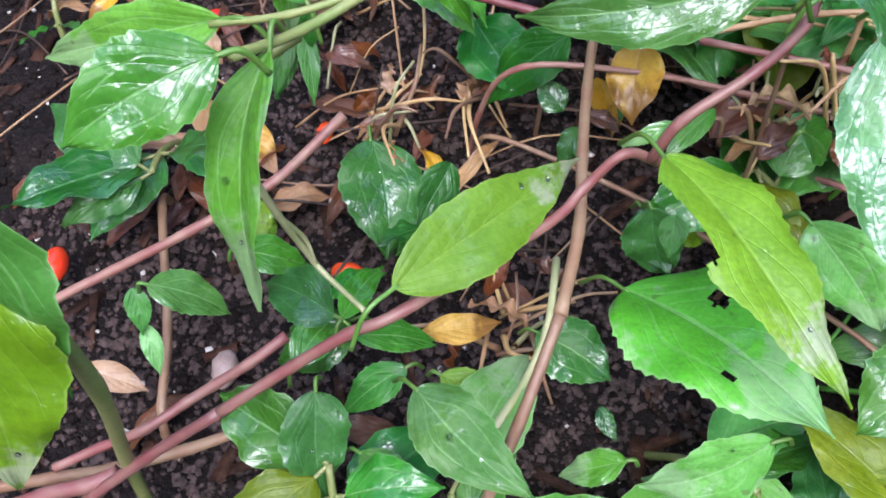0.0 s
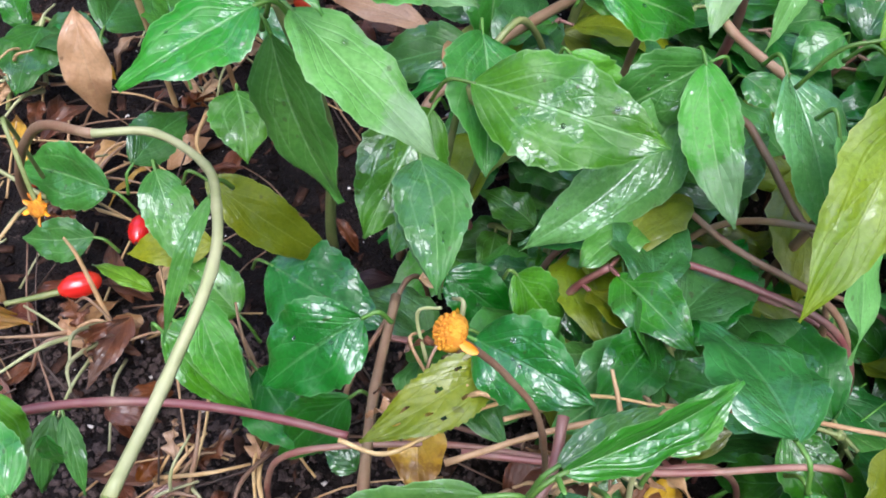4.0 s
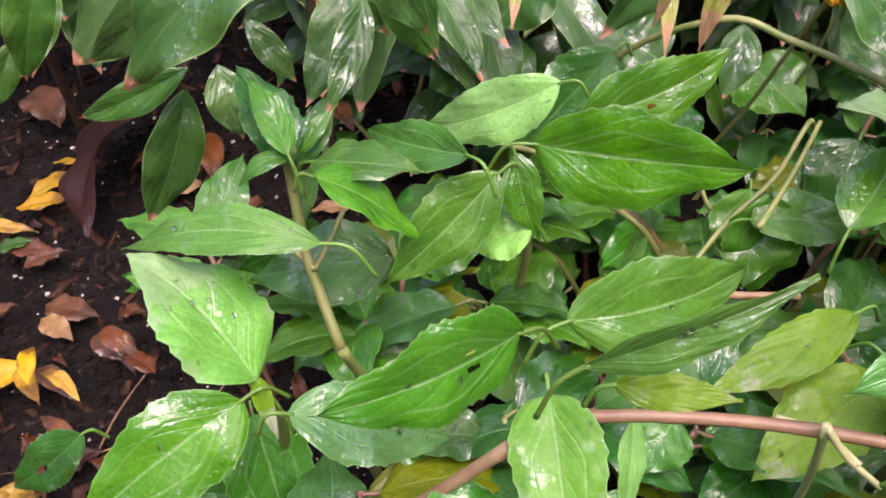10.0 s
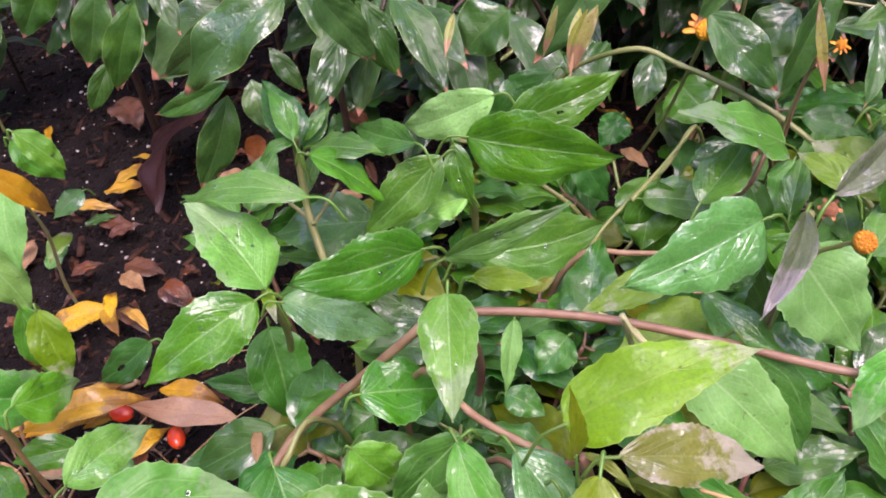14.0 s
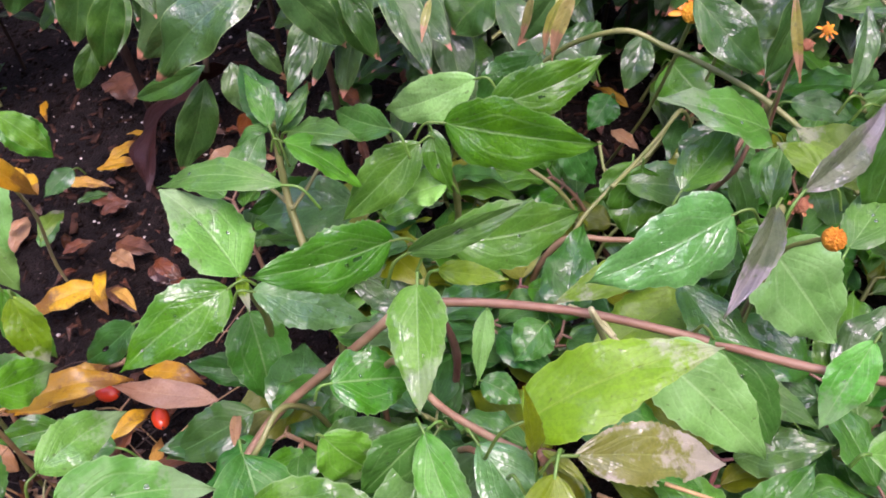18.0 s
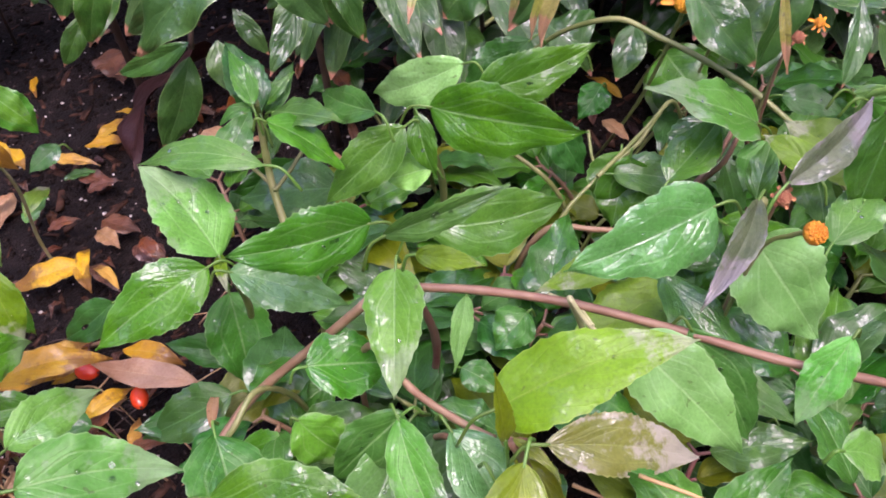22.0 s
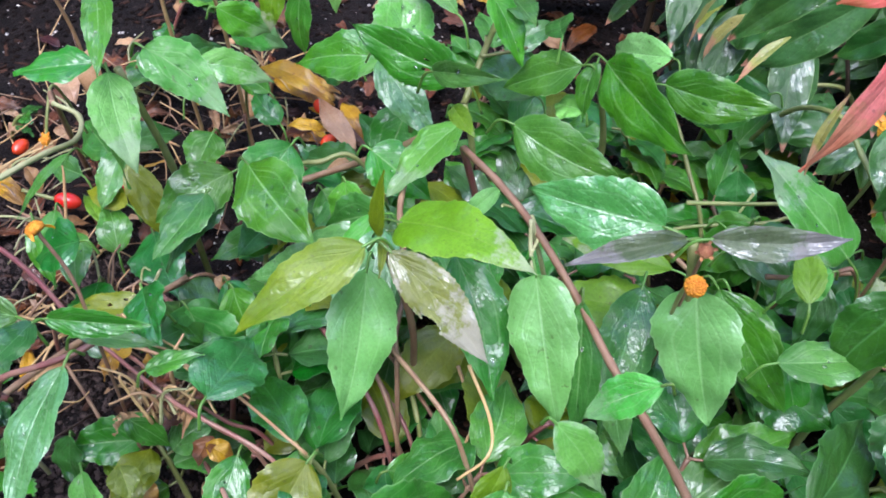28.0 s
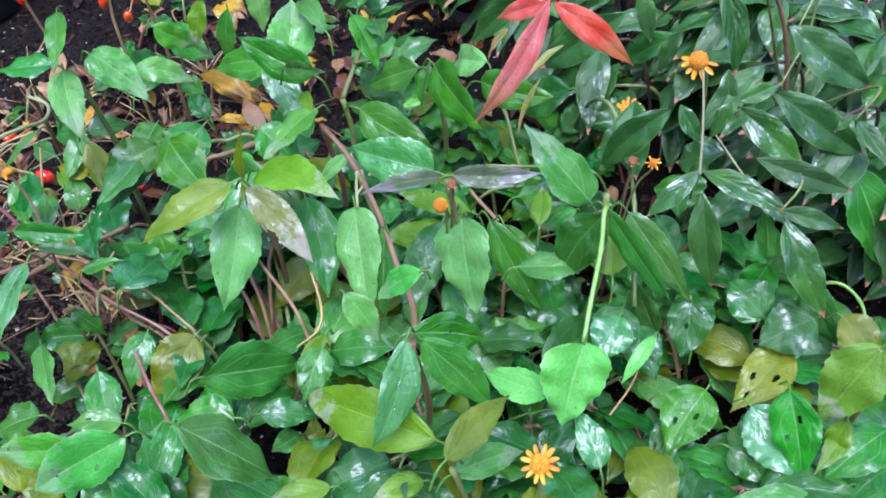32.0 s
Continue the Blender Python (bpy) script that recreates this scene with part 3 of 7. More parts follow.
# ---- flowers ----
def petal_arrays(length, width):
    v, f = [], []
    for i in range(6):
        t = i / 5
        h = width * (0.35 + 0.65 * math.sin(math.pi * min(1, 0.15 + 0.75 * t))) / 2
        for u in (-1, 0, 1):
            v.append((length * t, u * h * (1.0 if i < 5 else 0.55), 0.12 * length * math.sin(2.4 * t) + (0.0006 if u else 0)))
    for i in range(5):
        for j in range(2):
            k = i * 3 + j
            f.append((k, k + 1, k + 4, k + 3))
    return v, f


def flower(at, face, size, petals=(), droop=0.0, label="", parent=None, stalk=None, faded=False):
    """A composite flower head: a domed disc of tiny florets, green bracts and short rays."""
    head = parent
    if parent is None:
        head = thing("flower", label, "flower", "yellow flowers in the bed", at=at)
    turn = Vector(face).normalized().to_track_quat("Z", "Y").to_matrix().to_4x4()
    place = Matrix.Translation(Vector(at) - head.location) @ turn
    r = random.Random(int(1000 * (at[0] + at[1] + 3)))
    bm = bmesh.new()
    bmesh.ops.create_uvsphere(bm, u_segments=16, v_segments=10, radius=1.0)
    for q in bm.verts:
        q.co = Vector((q.co.x * size, q.co.y * size, max(q.co.z, -0.35) * size * 0.85))
    golden = 2.39996
    for k in range(46):
        rad = size * math.sqrt((k + 0.5) / 46)
        zz = 0.85 * math.sqrt(max(0, size * size - rad * rad * 0.98))
        m = Matrix.Translation((rad * 0.97 * math.cos(k * golden), rad * 0.97 * math.sin(k * golden), zz))
        bmesh.ops.create_icosphere(bm, subdivisions=1, radius=size * r.uniform(0.10, 0.15), matrix=m)
    for q in bm.faces:
        q.smooth = True
    me = bpy.data.meshes.new("disc")
    bm.to_mesh(me)
    bm.free()
    me.materials.append(FADED if faded else DISC)
    ob = new("disc", me)
    ob.parent, ob.matrix_basis = head, place
    for ang in petals:
        v, f = petal_arrays(size * r.uniform(0.95, 1.3) * (0.55 if faded else 1.0), size * r.uniform(0.42, 0.6))
        pm = mesh_of("petal", v, f, FADED if faded else PETAL)
        p_ob = new("petal", pm)
        p_ob.parent = head
        p_ob.matrix_basis = place @ pose(0, 0, 0, 0, 0, ang) @ Matrix.Translation((size * 0.82, 0, -0.1 * size)) @ pose(0, 0, 0, r.uniform(-15, 15), droop + r.uniform(-10, 10), 0)
    for k in range(6):
        v, f, uv = blade_arrays((0, 0, 0), (size * 1.0, 0, size * 0.3), 0, size * 0.6, 0.1, 0.3, "lance", r, 2, 5)
        b_ob = new("bract", mesh_of("bract", v, f, BARK["straw"] if faded else LEAF["g"], uv))
        b_ob.parent = head
        b_ob.matrix_basis = place @ Matrix.Translation((0, 0, -0.42 * size)) @ pose(0, 0, 0, 0, 0, 60 * k + 20)
    if stalk:
        stem(head, stalk[0], stalk[1], stalk[1] * 0.9, [at] + list(stalk[2]), "flower_stalk")
    return head


flower((0.168, 0.296, 0.152), (-0.1, -0.7, 0.6), 0.0048, (35, 65, 95, 125, 150, 20, 175), 15, "orange-yellow daisy with rays on one side, rising among shrub leaves",
       stalk=("green", 0.0010, [(0.172, 0.31, 0.13), (0.165, 0.33, 0.07), (0.15, 0.36, 0.0)]))
flower((0.199, 0.300, 0.200), (0.0, -0.75, 0.6), 0.0052, (190, 220, 250, 280, 310, 340, 10), 10, "small orange daisy with short yellow rays among the shrub leaves",
       stalk=("green", 0.0009, [(0.200, 0.318, 0.18), (0.205, 0.34, 0.09), (0.20, 0.37, 0.0)]))
flower((0.206, 0.254, 0.162), (0.1, -0.5, 0.8), 0.0022, (20, 60, 140, 200, 240, 280, 320), 25, "small yellow flower bud just opening",
       stalk=("green", 0.0007, [(0.203, 0.262, 0.150), (0.195, 0.262, 0.12), (0.19, 0.27, 0.0)]))
flower((0.263, 0.061, 0.170), (-0.1, -0.45, 0.9), 0.0039, tuple(range(0, 360, 30)), 5, "open yellow daisy with a ring of short rays and orange centre",
       stalk=("green", 0.0010, [(0.265, 0.062, 0.150), (0.270, 0.07, 0.08), (0.27, 0.08, 0.01)]))
flower((0.149, 0.142, 0.176), (0.25, -0.55, 0.75), 0.0037, (), 40, "round orange flower head that has shed its rays, beside a leaf",
       stalk=("green", 0.0008, [(0.147, 0.149, 0.168), (0.142, 0.157, 0.150), (0.139, 0.165, 0.08), (0.137, 0.17, 0.0)]))
flower((0.145, 0.156, 0.178), (-0.3, -0.5, 0.8), 0.0026, (0, 60, 120, 180, 240, 300), 20, "withered brown flower head gone to seed", faded=True,
       stalk=("brown", 0.0007, [(0.144, 0.158, 0.17), (0.14, 0.165, 0.10), (0.138, 0.17, 0.0)]))
flower((-0.036, 0.026, 0.167), (-0.75, -0.1, 0.6), 0.0034, (40, 200), 50, "orange flower head on a bent pinkish stalk, rays mostly shed",
       stalk=("brown", 0.0007, [(-0.026, 0.027, 0.150), (-0.018, 0.024, 0.131), (-0.012, 0.02, 0.06), (-0.01, 0.02, 0.015)]))
flower((-0.174, 0.096, 0.082), (-0.2, -0.6, 0.5), 0.0030, (0, 40, 80, 130, 170, 220, 300), -10, "drooping faded yellow flower hanging over the soil",
       stalk=("green", 0.0008, [(-0.178, 0.104, 0.095), (-0.185, 0.115, 0.10), (-0.20, 0.13, 0.05), (-0.205, 0.135, 0.01)]))
flower((0.196, 0.250, 0.160), (0.0, -0.3, 0.9), 0.0026, (0, 70, 140, 220, 290), 25, "withered brown seed head among shrub leaves", faded=True,
       stalk=("brown", 0.0007, [(0.194, 0.256, 0.14), (0.192, 0.262, 0.06), (0.19, 0.27, 0.0)]))

# ---- berries ----
RIPE = ellipsoid("berry", BERRY, 0.0032, 0.0064)
OLD = ellipsoid("old_berry", BERRY_OLD, 0.0035, 0.0056, dent=0.55)
FALLEN = ellipsoid("fallen_berry", BERRY, 0.0044, 0.0070)
TIP = ellipsoid("berry_tip", plain_material("berry_scar", (0.02, 0.012, 0.01), (0.05, 0.03, 0.02), 0.6), 0.0012, 0.0010, 8, 5)


def berry_spike(name_label, line, fruit, seed):
    base = thing("berry_spike", name_label, "berry stalk", "spent berry stalks", at=line[-1])
    stem(base, "straw", 0.0009, 0.0012, line, "stalk")
    r = random.Random(seed)
    for ripe, p in fruit:
        b = new("berry", RIPE if ripe else OLD)
        b.parent = base
        b.matrix_basis = Matrix.Translation(Vector(p) - base.location) @ pose(0, 0, 0, 180 + r.uniform(-35, 35), r.uniform(-35, 35), r.uniform(0, 360))
        near = min((Vector(q) for q in line), key=lambda q: (q - Vector(p)).length)
        stem(base, "straw", 0.0005, 0.0005, [near, (near + Vector(p)) / 2 + Vector((0, 0, 0.003)), p], "berry_stalk")
    return base


berry_spike("tan fruiting stalk hung with red and shrivelled berries",
            [(-0.158, 0.216, 0.205), (-0.156, 0.212, 0.180), (-0.147, 0.192, 0.160), (-0.150, 0.200, 0.11), (-0.158, 0.21, 0.05), (-0.16, 0.215, 0.0)],
            [(1, (-0.143, 0.174, 0.144)), (1, (-0.146, 0.207, 0.171)), (1, (-0.146, 0.184, 0.154)), (0, (-0.162, 0.188, 0.162)), (0, (-0.140, 0.194, 0.159)),
             (0, (-0.153, 0.185, 0.157)), (0, (-0.156, 0.190, 0.161)), (0, (-0.158, 0.203, 0.173)), (1, (-0.142, 0.205, 0.169)), (1, (-0.143, 0.189, 0.156)),
             (0, (-0.150, 0.213, 0.182)), (1, (-0.164, 0.209, 0.184)), (0, (-0.148, 0.218, 0.190)), (0, (-0.163, 0.218, 0.193))], 1)
berry_spike("dry tan stalk with a few remaining red berries",
            [(-0.180, 0.215, 0.20), (-0.176, 0.204, 0.180), (-0.164, 0.176, 0.153), (-0.168, 0.18, 0.09), (-0.176, 0.19, 0.03), (-0.178, 0.19, 0.005)],
            [(1, (-0.168, 0.188, 0.164)), (0, (-0.179, 0.191, 0.170)), (1, (-0.164, 0.171, 0.150)), (1, (-0.181, 0.182, 0.164)), (0, (-0.168, 0.174, 0.153)),
             (0, (-0.172, 0.200, 0.178)), (1, (-0.184, 0.205, 0.182)), (0, (-0.160, 0.180, 0.158)), (0, (-0.186, 0.196, 0.176))], 2)
berry_spike("thin dry stalk with scarlet berries over the litter",
            [(-0.30, 0.19, 0.16), (-0.29, 0.18, 0.145), (-0.275, 0.165, 0.13), (-0.28, 0.18, 0.06), (-0.285, 0.185, 0.005)],
            [(1, (-0.262, 0.160, 0.118)), (1, (-0.285, 0.165, 0.128)), (0, (-0.280, 0.172, 0.138)), (1, (-0.30, 0.175, 0.142)), (1, (-0.27, 0.185, 0.135)), (0, (-0.293, 0.188, 0.15))], 3)


def fallen_berry(x, y, z, turn, label="glossy scarlet berry lying on the soil", size=1.0, stalk=False):
    b = thing("fallen_berry", label, "berry", "fallen berries", at=(x, y, z))
    m = pose(0, 0, 0, 80, 0, turn) @ Matrix.Scale(size, 4)
    f = new("fruit", FALLEN)
    f.parent, f.matrix_basis = b, m
    e = new("dark_tip", TIP)
    e.parent, e.matrix_basis = b, m @ Matrix.Translation((0, 0, 0.0060))
    if stalk:
        d = Vector((math.sin(radians(turn)), -math.cos(radians(turn)), 0))
        p = Vector((x, y, z))
        stem(b, "green", 0.0013, 0.0009, [p - d * -0.005, p + d * 0.012 + Vector((0, 0, 0.002)), p + d * 0.024 + Vector((0, 0, 0.006))], "berry_stalk")


fallen_berry(-0.180, 0.097, 0.033, -55, "scarlet berry with its green stalk lying on litter", 1.1, True)
fallen_berry(-0.166, 0.122, 0.034, 10)
fallen_berry(-0.124, 0.138, 0.03, 70)
fallen_berry(-0.119, -0.024, 0.025, 80)
fallen_berry(-0.212, -0.047, 0.026, 20)
fallen_berry(-0.146, 0.025, 0.025, 10, "small red berry half hidden in the soil", 0.7)
fallen_berry(-0.247, 0.109, 0.026, 30)
fallen_berry(-0.106, 0.230, 0.032, 15, "glossy red berry with a dark tip under a dead leaf")
fallen_berry(-0.133, 0.251, 0.032, 65, "glossy red berry under a dead leaf")
fallen_berry(-0.298, 0.117, 0.026, 40)
fallen_berry(-0.245, 0.087, 0.026, 80)
fallen_berry(-0.205, 0.060, 0.025, 150)
fallen_berry(-0.225, 0.150, 0.020, 110)


# ---- the creeping plants that stand out, shoot by shoot ----
def shoot(label, at, group="creeping plants in the bed"):
    return thing("creeping_plant", label, "plant", group, at=(at[0], at[1], lift(at[0], at[1])))


def to_ground(parent, kind, r, top, foot):
    """The lower stem, from a node down to the soil."""
    a, b = Vector(top), Vector((foot[0], foot[1], lift(foot[0], foot[1]) - 0.004))
    stem(parent, kind, r, r * 1.15, [a, a.lerp(b, 0.35) + Vector((0.004, 0.003, 0.004)), a.lerp(b, 0.7) + Vector((-0.003, 0.004, 0)), b])


pc = shoot("creeping plant with a rosette of wet rain-beaded green leaves", (-0.045, 0.235))
leaf(pc, "p", (-0.039, 0.216, 0.133), (-0.063, 0.247, 0.157), 0.27, 0.032, 0.06, 0.25, drops=((0.1, 0.55, 0.0012), (0.4, 0.5, 0.0008), (-0.5, 0.6, 0.0009), (0.55, 0.35, 0.0007), (-0.2, 0.75, 0.0007), (0.3, 0.7, 0.0006), (-0.6, 0.4, 0.0006)))
leaf(pc, "g", (-0.043, 0.210, 0.135), (-0.091, 0.197, 0.115), -0.74, 0.026, 0.06, 0.25, drops=((0.4, 0.4, 0.0006), (-0.3, 0.6, 0.0006), (0.2, 0.75, 0.0005)))
leaf(pc, "g", (-0.048, 0.237, 0.087), (-0.048, 0.212, 0.049), -0.38, 0.030, 0.06, 0.25)
leaf(pc, "s", (-0.031, 0.194, 0.148), (0.006, 0.192, 0.120), 0.42, 0.020, 0.06, 0.25, drops=((0.1, 0.6, 0.0008), (0.4, 0.45, 0.0006), (0.3, 0.8, 0.0007)))
leaf(pc, "y", (-0.040, 0.223, 0.126), (-0.048, 0.227, 0.135), -0.23, 0.004, 0.06, 0.6)
leaf(pc, "y", (-0.039, 0.218, 0.132), (-0.036, 0.198, 0.133), -0.10, 0.006, 0.06, 0.6)
to_ground(pc, "green", 0.0014, (-0.040, 0.217, 0.131), (-0.05, 0.24))
pd = shoot("upright shoot with arching leaves and a tuft of young leaves", (-0.016, 0.24))
leaf(pd, "d", (-0.018, 0.275, 0.150), (-0.027, 0.300, 0.169), 0.21, 0.019, 0.06, 0.3)
leaf(pd, "g", (-0.016, 0.281, 0.144), (-0.001, 0.293, 0.159), 0.36, 0.010, 0.06, 0.3)
leaf(pd, "g", (-0.015, 0.231, 0.161), (-0.067, 0.257, 0.149), -0.34, 0.014, 0.15, 0.25)
leaf(pd, "g", (-0.013, 0.253, 0.163), (0.012, 0.249, 0.135), 0.03, 0.018, 0.06, 0.25)
leaf(pd, "g", (-0.012, 0.273, 0.151), (0.016, 0.251, 0.158), 0.07, 0.018, 0.06, 0.25)
leaf(pd, "g", (-0.018, 0.268, 0.159), (-0.033, 0.266, 0.154), -0.39, 0.006, 0.2, 0.25)
leaf(pd, "g", (-0.018, 0.265, 0.162), (-0.024, 0.286, 0.174), -0.01, 0.010, 0.06, 0.25)
leaf(pd, "g", (-0.016, 0.279, 0.150), (-0.001, 0.286, 0.159), 0.39, 0.006, 0.06, 0.25)
stem(pd, "green", 0.0014, 0.0018, [(-0.017, 0.268, 0.161), (-0.019, 0.277, 0.147), (-0.020, 0.270, 0.131), (-0.020, 0.262, 0.119), (-0.017, 0.244, 0.100)])
stem(pd, "green", 0.0009, 0.0009, [(-0.019, 0.260, 0.120), (-0.023, 0.268, 0.120), (-0.028, 0.276, 0.120)])
stem(pd, "green", 0.0009, 0.0009, [(-0.019, 0.260, 0.120), (-0.012, 0.271, 0.120), (-0.006, 0.282, 0.120)])
leaf(pd, "d", (-0.014, 0.319, 0.075), (-0.047, 0.300, 0.086), -1.45, 0.024, 0.06, 0.25)
to_ground(pd, "green", 0.0018, (-0.017, 0.244, 0.100), (-0.012, 0.245))
pb = shoot("creeping plant with insect-eaten wet leaves on a long pinkish runner", (0.03, 0.19))
leaf(pb, "g", (0.021, 0.185, 0.169), (-0.024, 0.169, 0.183), -1.25, 0.024, 0.03, 0.25, holes=((0.42, 0.27, 0.035), (0.60, 0.30, 0.022)))
leaf(pb, "g", (0.025, 0.162, 0.187), (0.062, 0.156, 0.205), 1.31, 0.011, 0.06, 0.5)
leaf(pb, "g", (0.039, 0.202, 0.144), (0.093, 0.210, 0.136), 1.00, 0.027, 0.06, 0.25, drops=((0.3, 0.5, 0.0007), (-0.3, 0.4, 0.0006), (0.1, 0.7, 0.0006)))
leaf(pb, "p", (0.026, 0.180, 0.150), (0.018, 0.142, 0.130), 0.14, 0.0215, 0.06, 0.25, shape="deltoid")
leaf(pb, "y", (0.033, 0.165, 0.173), (0.053, 0.153, 0.176), 0.48, 0.008, 0.06, 0.25)
stem(pb, "tan", 0.0016, 0.0014, [(0.030, 0.179, 0.140), (0.053, 0.172, 0.140), (0.081, 0.159, 0.141), (0.112, 0.141, 0.140), (0.136, 0.124, 0.141), (0.157, 0.110, 0.144), (0.175, 0.092, 0.155), (0.189, 0.074, 0.168)])
stem(pb, "brown", 0.0017, 0.0019, [(0.015, 0.174, 0.143), (-0.008, 0.179, 0.117), (-0.029, 0.182, 0.096), (-0.043, 0.180, 0.084), (-0.057, 0.168, 0.076), (-0.064, 0.158, 0.073)], tails="b")
stem(pb, "green", 0.0012, 0.0012, [(-0.033, 0.176, 0.100), (-0.042, 0.163, 0.100), (-0.048, 0.149, 0.100)], tails="ab")
stem(pb, "pale", 0.0008, 0.0007, [(0.075, 0.165, 0.140), (0.083, 0.158, 0.140), (0.086, 0.149, 0.140)])
leaf(pb, "g", (-0.011, 0.165, 0.125), (0.020, 0.171, 0.108), 0.44, 0.026, 0.06, 0.25)
leaf(pb, "u", (0.049, 0.181, 0.127), (0.040, 0.162, 0.108), -0.67, 0.009, 0.06, 0.25)
leaf(pb, "p", (-0.018, 0.155, 0.108), (-0.003, 0.149, 0.085), 0.93, 0.023, 0.06, 0.25)
to_ground(pb, "pink", 0.0016, (0.030, 0.179, 0.140), (0.035, 0.195))
pg = shoot("shoot of broad glossy deep green leaves at its top", (0.05, 0.275))
leaf(pg, "g", (0.050, 0.259, 0.151), (0.109, 0.236, 0.143), 1.33, 0.033, 0.06, 0.25)
leaf(pg, "g", (0.039, 0.258, 0.144), (0.001, 0.252, 0.115), -0.93, 0.022, 0.06, 0.25)
leaf(pg, "u", (0.069, 0.289, 0.146), (0.029, 0.314, 0.119), -1.25, 0.022, 0.12, 0.25)
leaf(pg, "g", (0.045, 0.261, 0.147), (0.049, 0.250, 0.120), 0.47, 0.013, 0.06, 0.4)
leaf(pg, "g", (0.073, 0.279, 0.138), (0.127, 0.284, 0.149), 1.11, 0.024, 0.06, 0.25, holes=((0.62, 0.38, 0.03),))
leaf(pg, "g", (0.029, 0.253, 0.158), (0.008, 0.297, 0.138), -0.69, 0.016, 0.06, 0.25)
to_ground(pg, "green", 0.0016, (0.045, 0.261, 0.145), (0.055, 0.28))
pr = shoot("creeping plant with purple-tinged leaves round a withered flower", (0.14, 0.165))
leaf(pr, "s", (0.128, 0.163, 0.172), (0.077, 0.154, 0.165), -0.99, 0.028, 0.06, 0.25, drops=((0.2, 0.5, 0.0008), (-0.3, 0.6, 0.0006)), shape="deltoid")
leaf(pr, "v", (0.138, 0.157, 0.178), (0.110, 0.127, 0.170), -0.39, 0.011, 0.1, 0.6)
leaf(pr, "v", (0.145, 0.156, 0.184), (0.181, 0.178, 0.191), 0.80, 0.013, 0.06, 0.5)
leaf(pr, "u", (0.145, 0.166, 0.149), (0.171, 0.150, 0.104), 0.87, 0.034, 0.06, 0.25, shape="deltoid")
to_ground(pr, "green", 0.0015, (0.140, 0.158, 0.176), (0.145, 0.18))
ps = shoot("runner with a bleached-tipped light green leaf", (0.19, 0.26))
leaf(ps, "p", (0.181, 0.239, 0.129), (0.132, 0.240, 0.158), -0.18, 0.030, 0.06, 0.25, shape="deltoid")
stem(ps, "green", 0.0013, 0.0013, [(0.09, 0.375, 0.03), (0.115, 0.350, 0.10), (0.143, 0.321, 0.132), (0.162, 0.305, 0.129), (0.179, 0.288, 0.124), (0.196, 0.268, 0.117), (0.212, 0.245, 0.105), (0.228, 0.225, 0.085)])
stem(ps, "green", 0.001, 0.0008, [(0.113, 0.234, 0.120), (0.134, 0.251, 0.120), (0.156, 0.271, 0.120)])
stem(ps, "brown", 0.0012, 0.0012, [(0.186, 0.266, 0.100), (0.170, 0.248, 0.100), (0.156, 0.237, 0.100)])
leaf(ps, "g", (0.137, 0.261, 0.101), (0.134, 0.254, 0.058), -0.07, 0.030, 0.06, 0.25)
leaf(ps, "g", (0.141, 0.228, 0.116), (0.170, 0.250, 0.124), 0.01, 0.022, 0.06, 0.25)
leaf(ps, "g", (0.167, 0.204, 0.123), (0.178, 0.220, 0.139), -0.39, 0.013, 0.06, 0.25)
leaf(ps, "y", (0.179, 0.188, 0.147), (0.166, 0.208, 0.153), -0.41, 0.012, 0.06, 0.25)
to_ground(ps, "green", 0.0016, (0.196, 0.268, 0.117), (0.205, 0.27))
px = shoot("shoot tip of yellow-green and olive leaves with bleached edges", (0.055, 0.115))
leaf(px, "y", (0.048, 0.116, 0.157), (0.106, 0.117, 0.171), 0.29, 0.025, 0.1, 0.25, drops=((-0.2, 0.6, 0.0007), (0.3, 0.7, 0.0006)), shape="deltoid")
leaf(px, "o", (0.051, 0.094, 0.165), (0.030, 0.050, 0.142), -0.34, 0.020, 0.06, 0.25)
leaf(px, "w", (0.058, 0.099, 0.163), (0.103, 0.098, 0.139), 0.48, 0.018, 0.06, 0.25, holes=((0.95, 0.55, 0.08),))
leaf(px, "u", (0.044, 0.102, 0.140), (0.060, 0.068, 0.093), -0.52, 0.028, 0.06, 0.25)
leaf(px, "o", (0.048, 0.105, 0.158), (0.047, 0.109, 0.187), 0.12, 0.007, 0.06, 0.6)
leaf(px, "o", (0.050, 0.104, 0.160), (0.060, 0.091, 0.157), 0.06, 0.004, 0.06, 0.6)
stem(px, "brown", 0.0013, 0.0013, [(0.013, 0.165, 0.130), (0.024, 0.145, 0.130), (0.036, 0.131, 0.130), (0.047, 0.121, 0.130)], tails="a")
to_ground(px, "brown", 0.0014, (0.050, 0.104, 0.158), (0.06, 0.12))
pt = shoot("pale leaf seen from beneath on a thin stalk", (0.10, 0.15))
leaf(pt, "u", (0.095, 0.138, 0.144), (0.128, 0.113, 0.103), 0.62, 0.027, 0.06, 0.25, shape="deltoid")
leaf(pt, "g", (0.115, 0.139, 0.143), (0.133, 0.118, 0.101), 0.69, 0.019, 0.06, 0.25)
stem(pt, "pale", 0.0009, 0.0008, [(0.080, 0.156, 0.148), (0.084, 0.151, 0.141), (0.090, 0.145, 0.135)])
to_ground(pt, "pale", 0.0010, (0.080, 0.156, 0.148), (0.10, 0.165))
pq = shoot("creeping plant with broad wet mid-green leaves", (-0.045, 0.13))
leaf(pq, "g", (-0.044, 0.122, 0.126), (0.009, 0.108, 0.123), 0.50, 0.031, 0.06, 0.25)
leaf(pq, "s", (0.018, 0.141, 0.110), (-0.027, 0.099, 0.082), -0.81, 0.028, 0.06, 0.25)
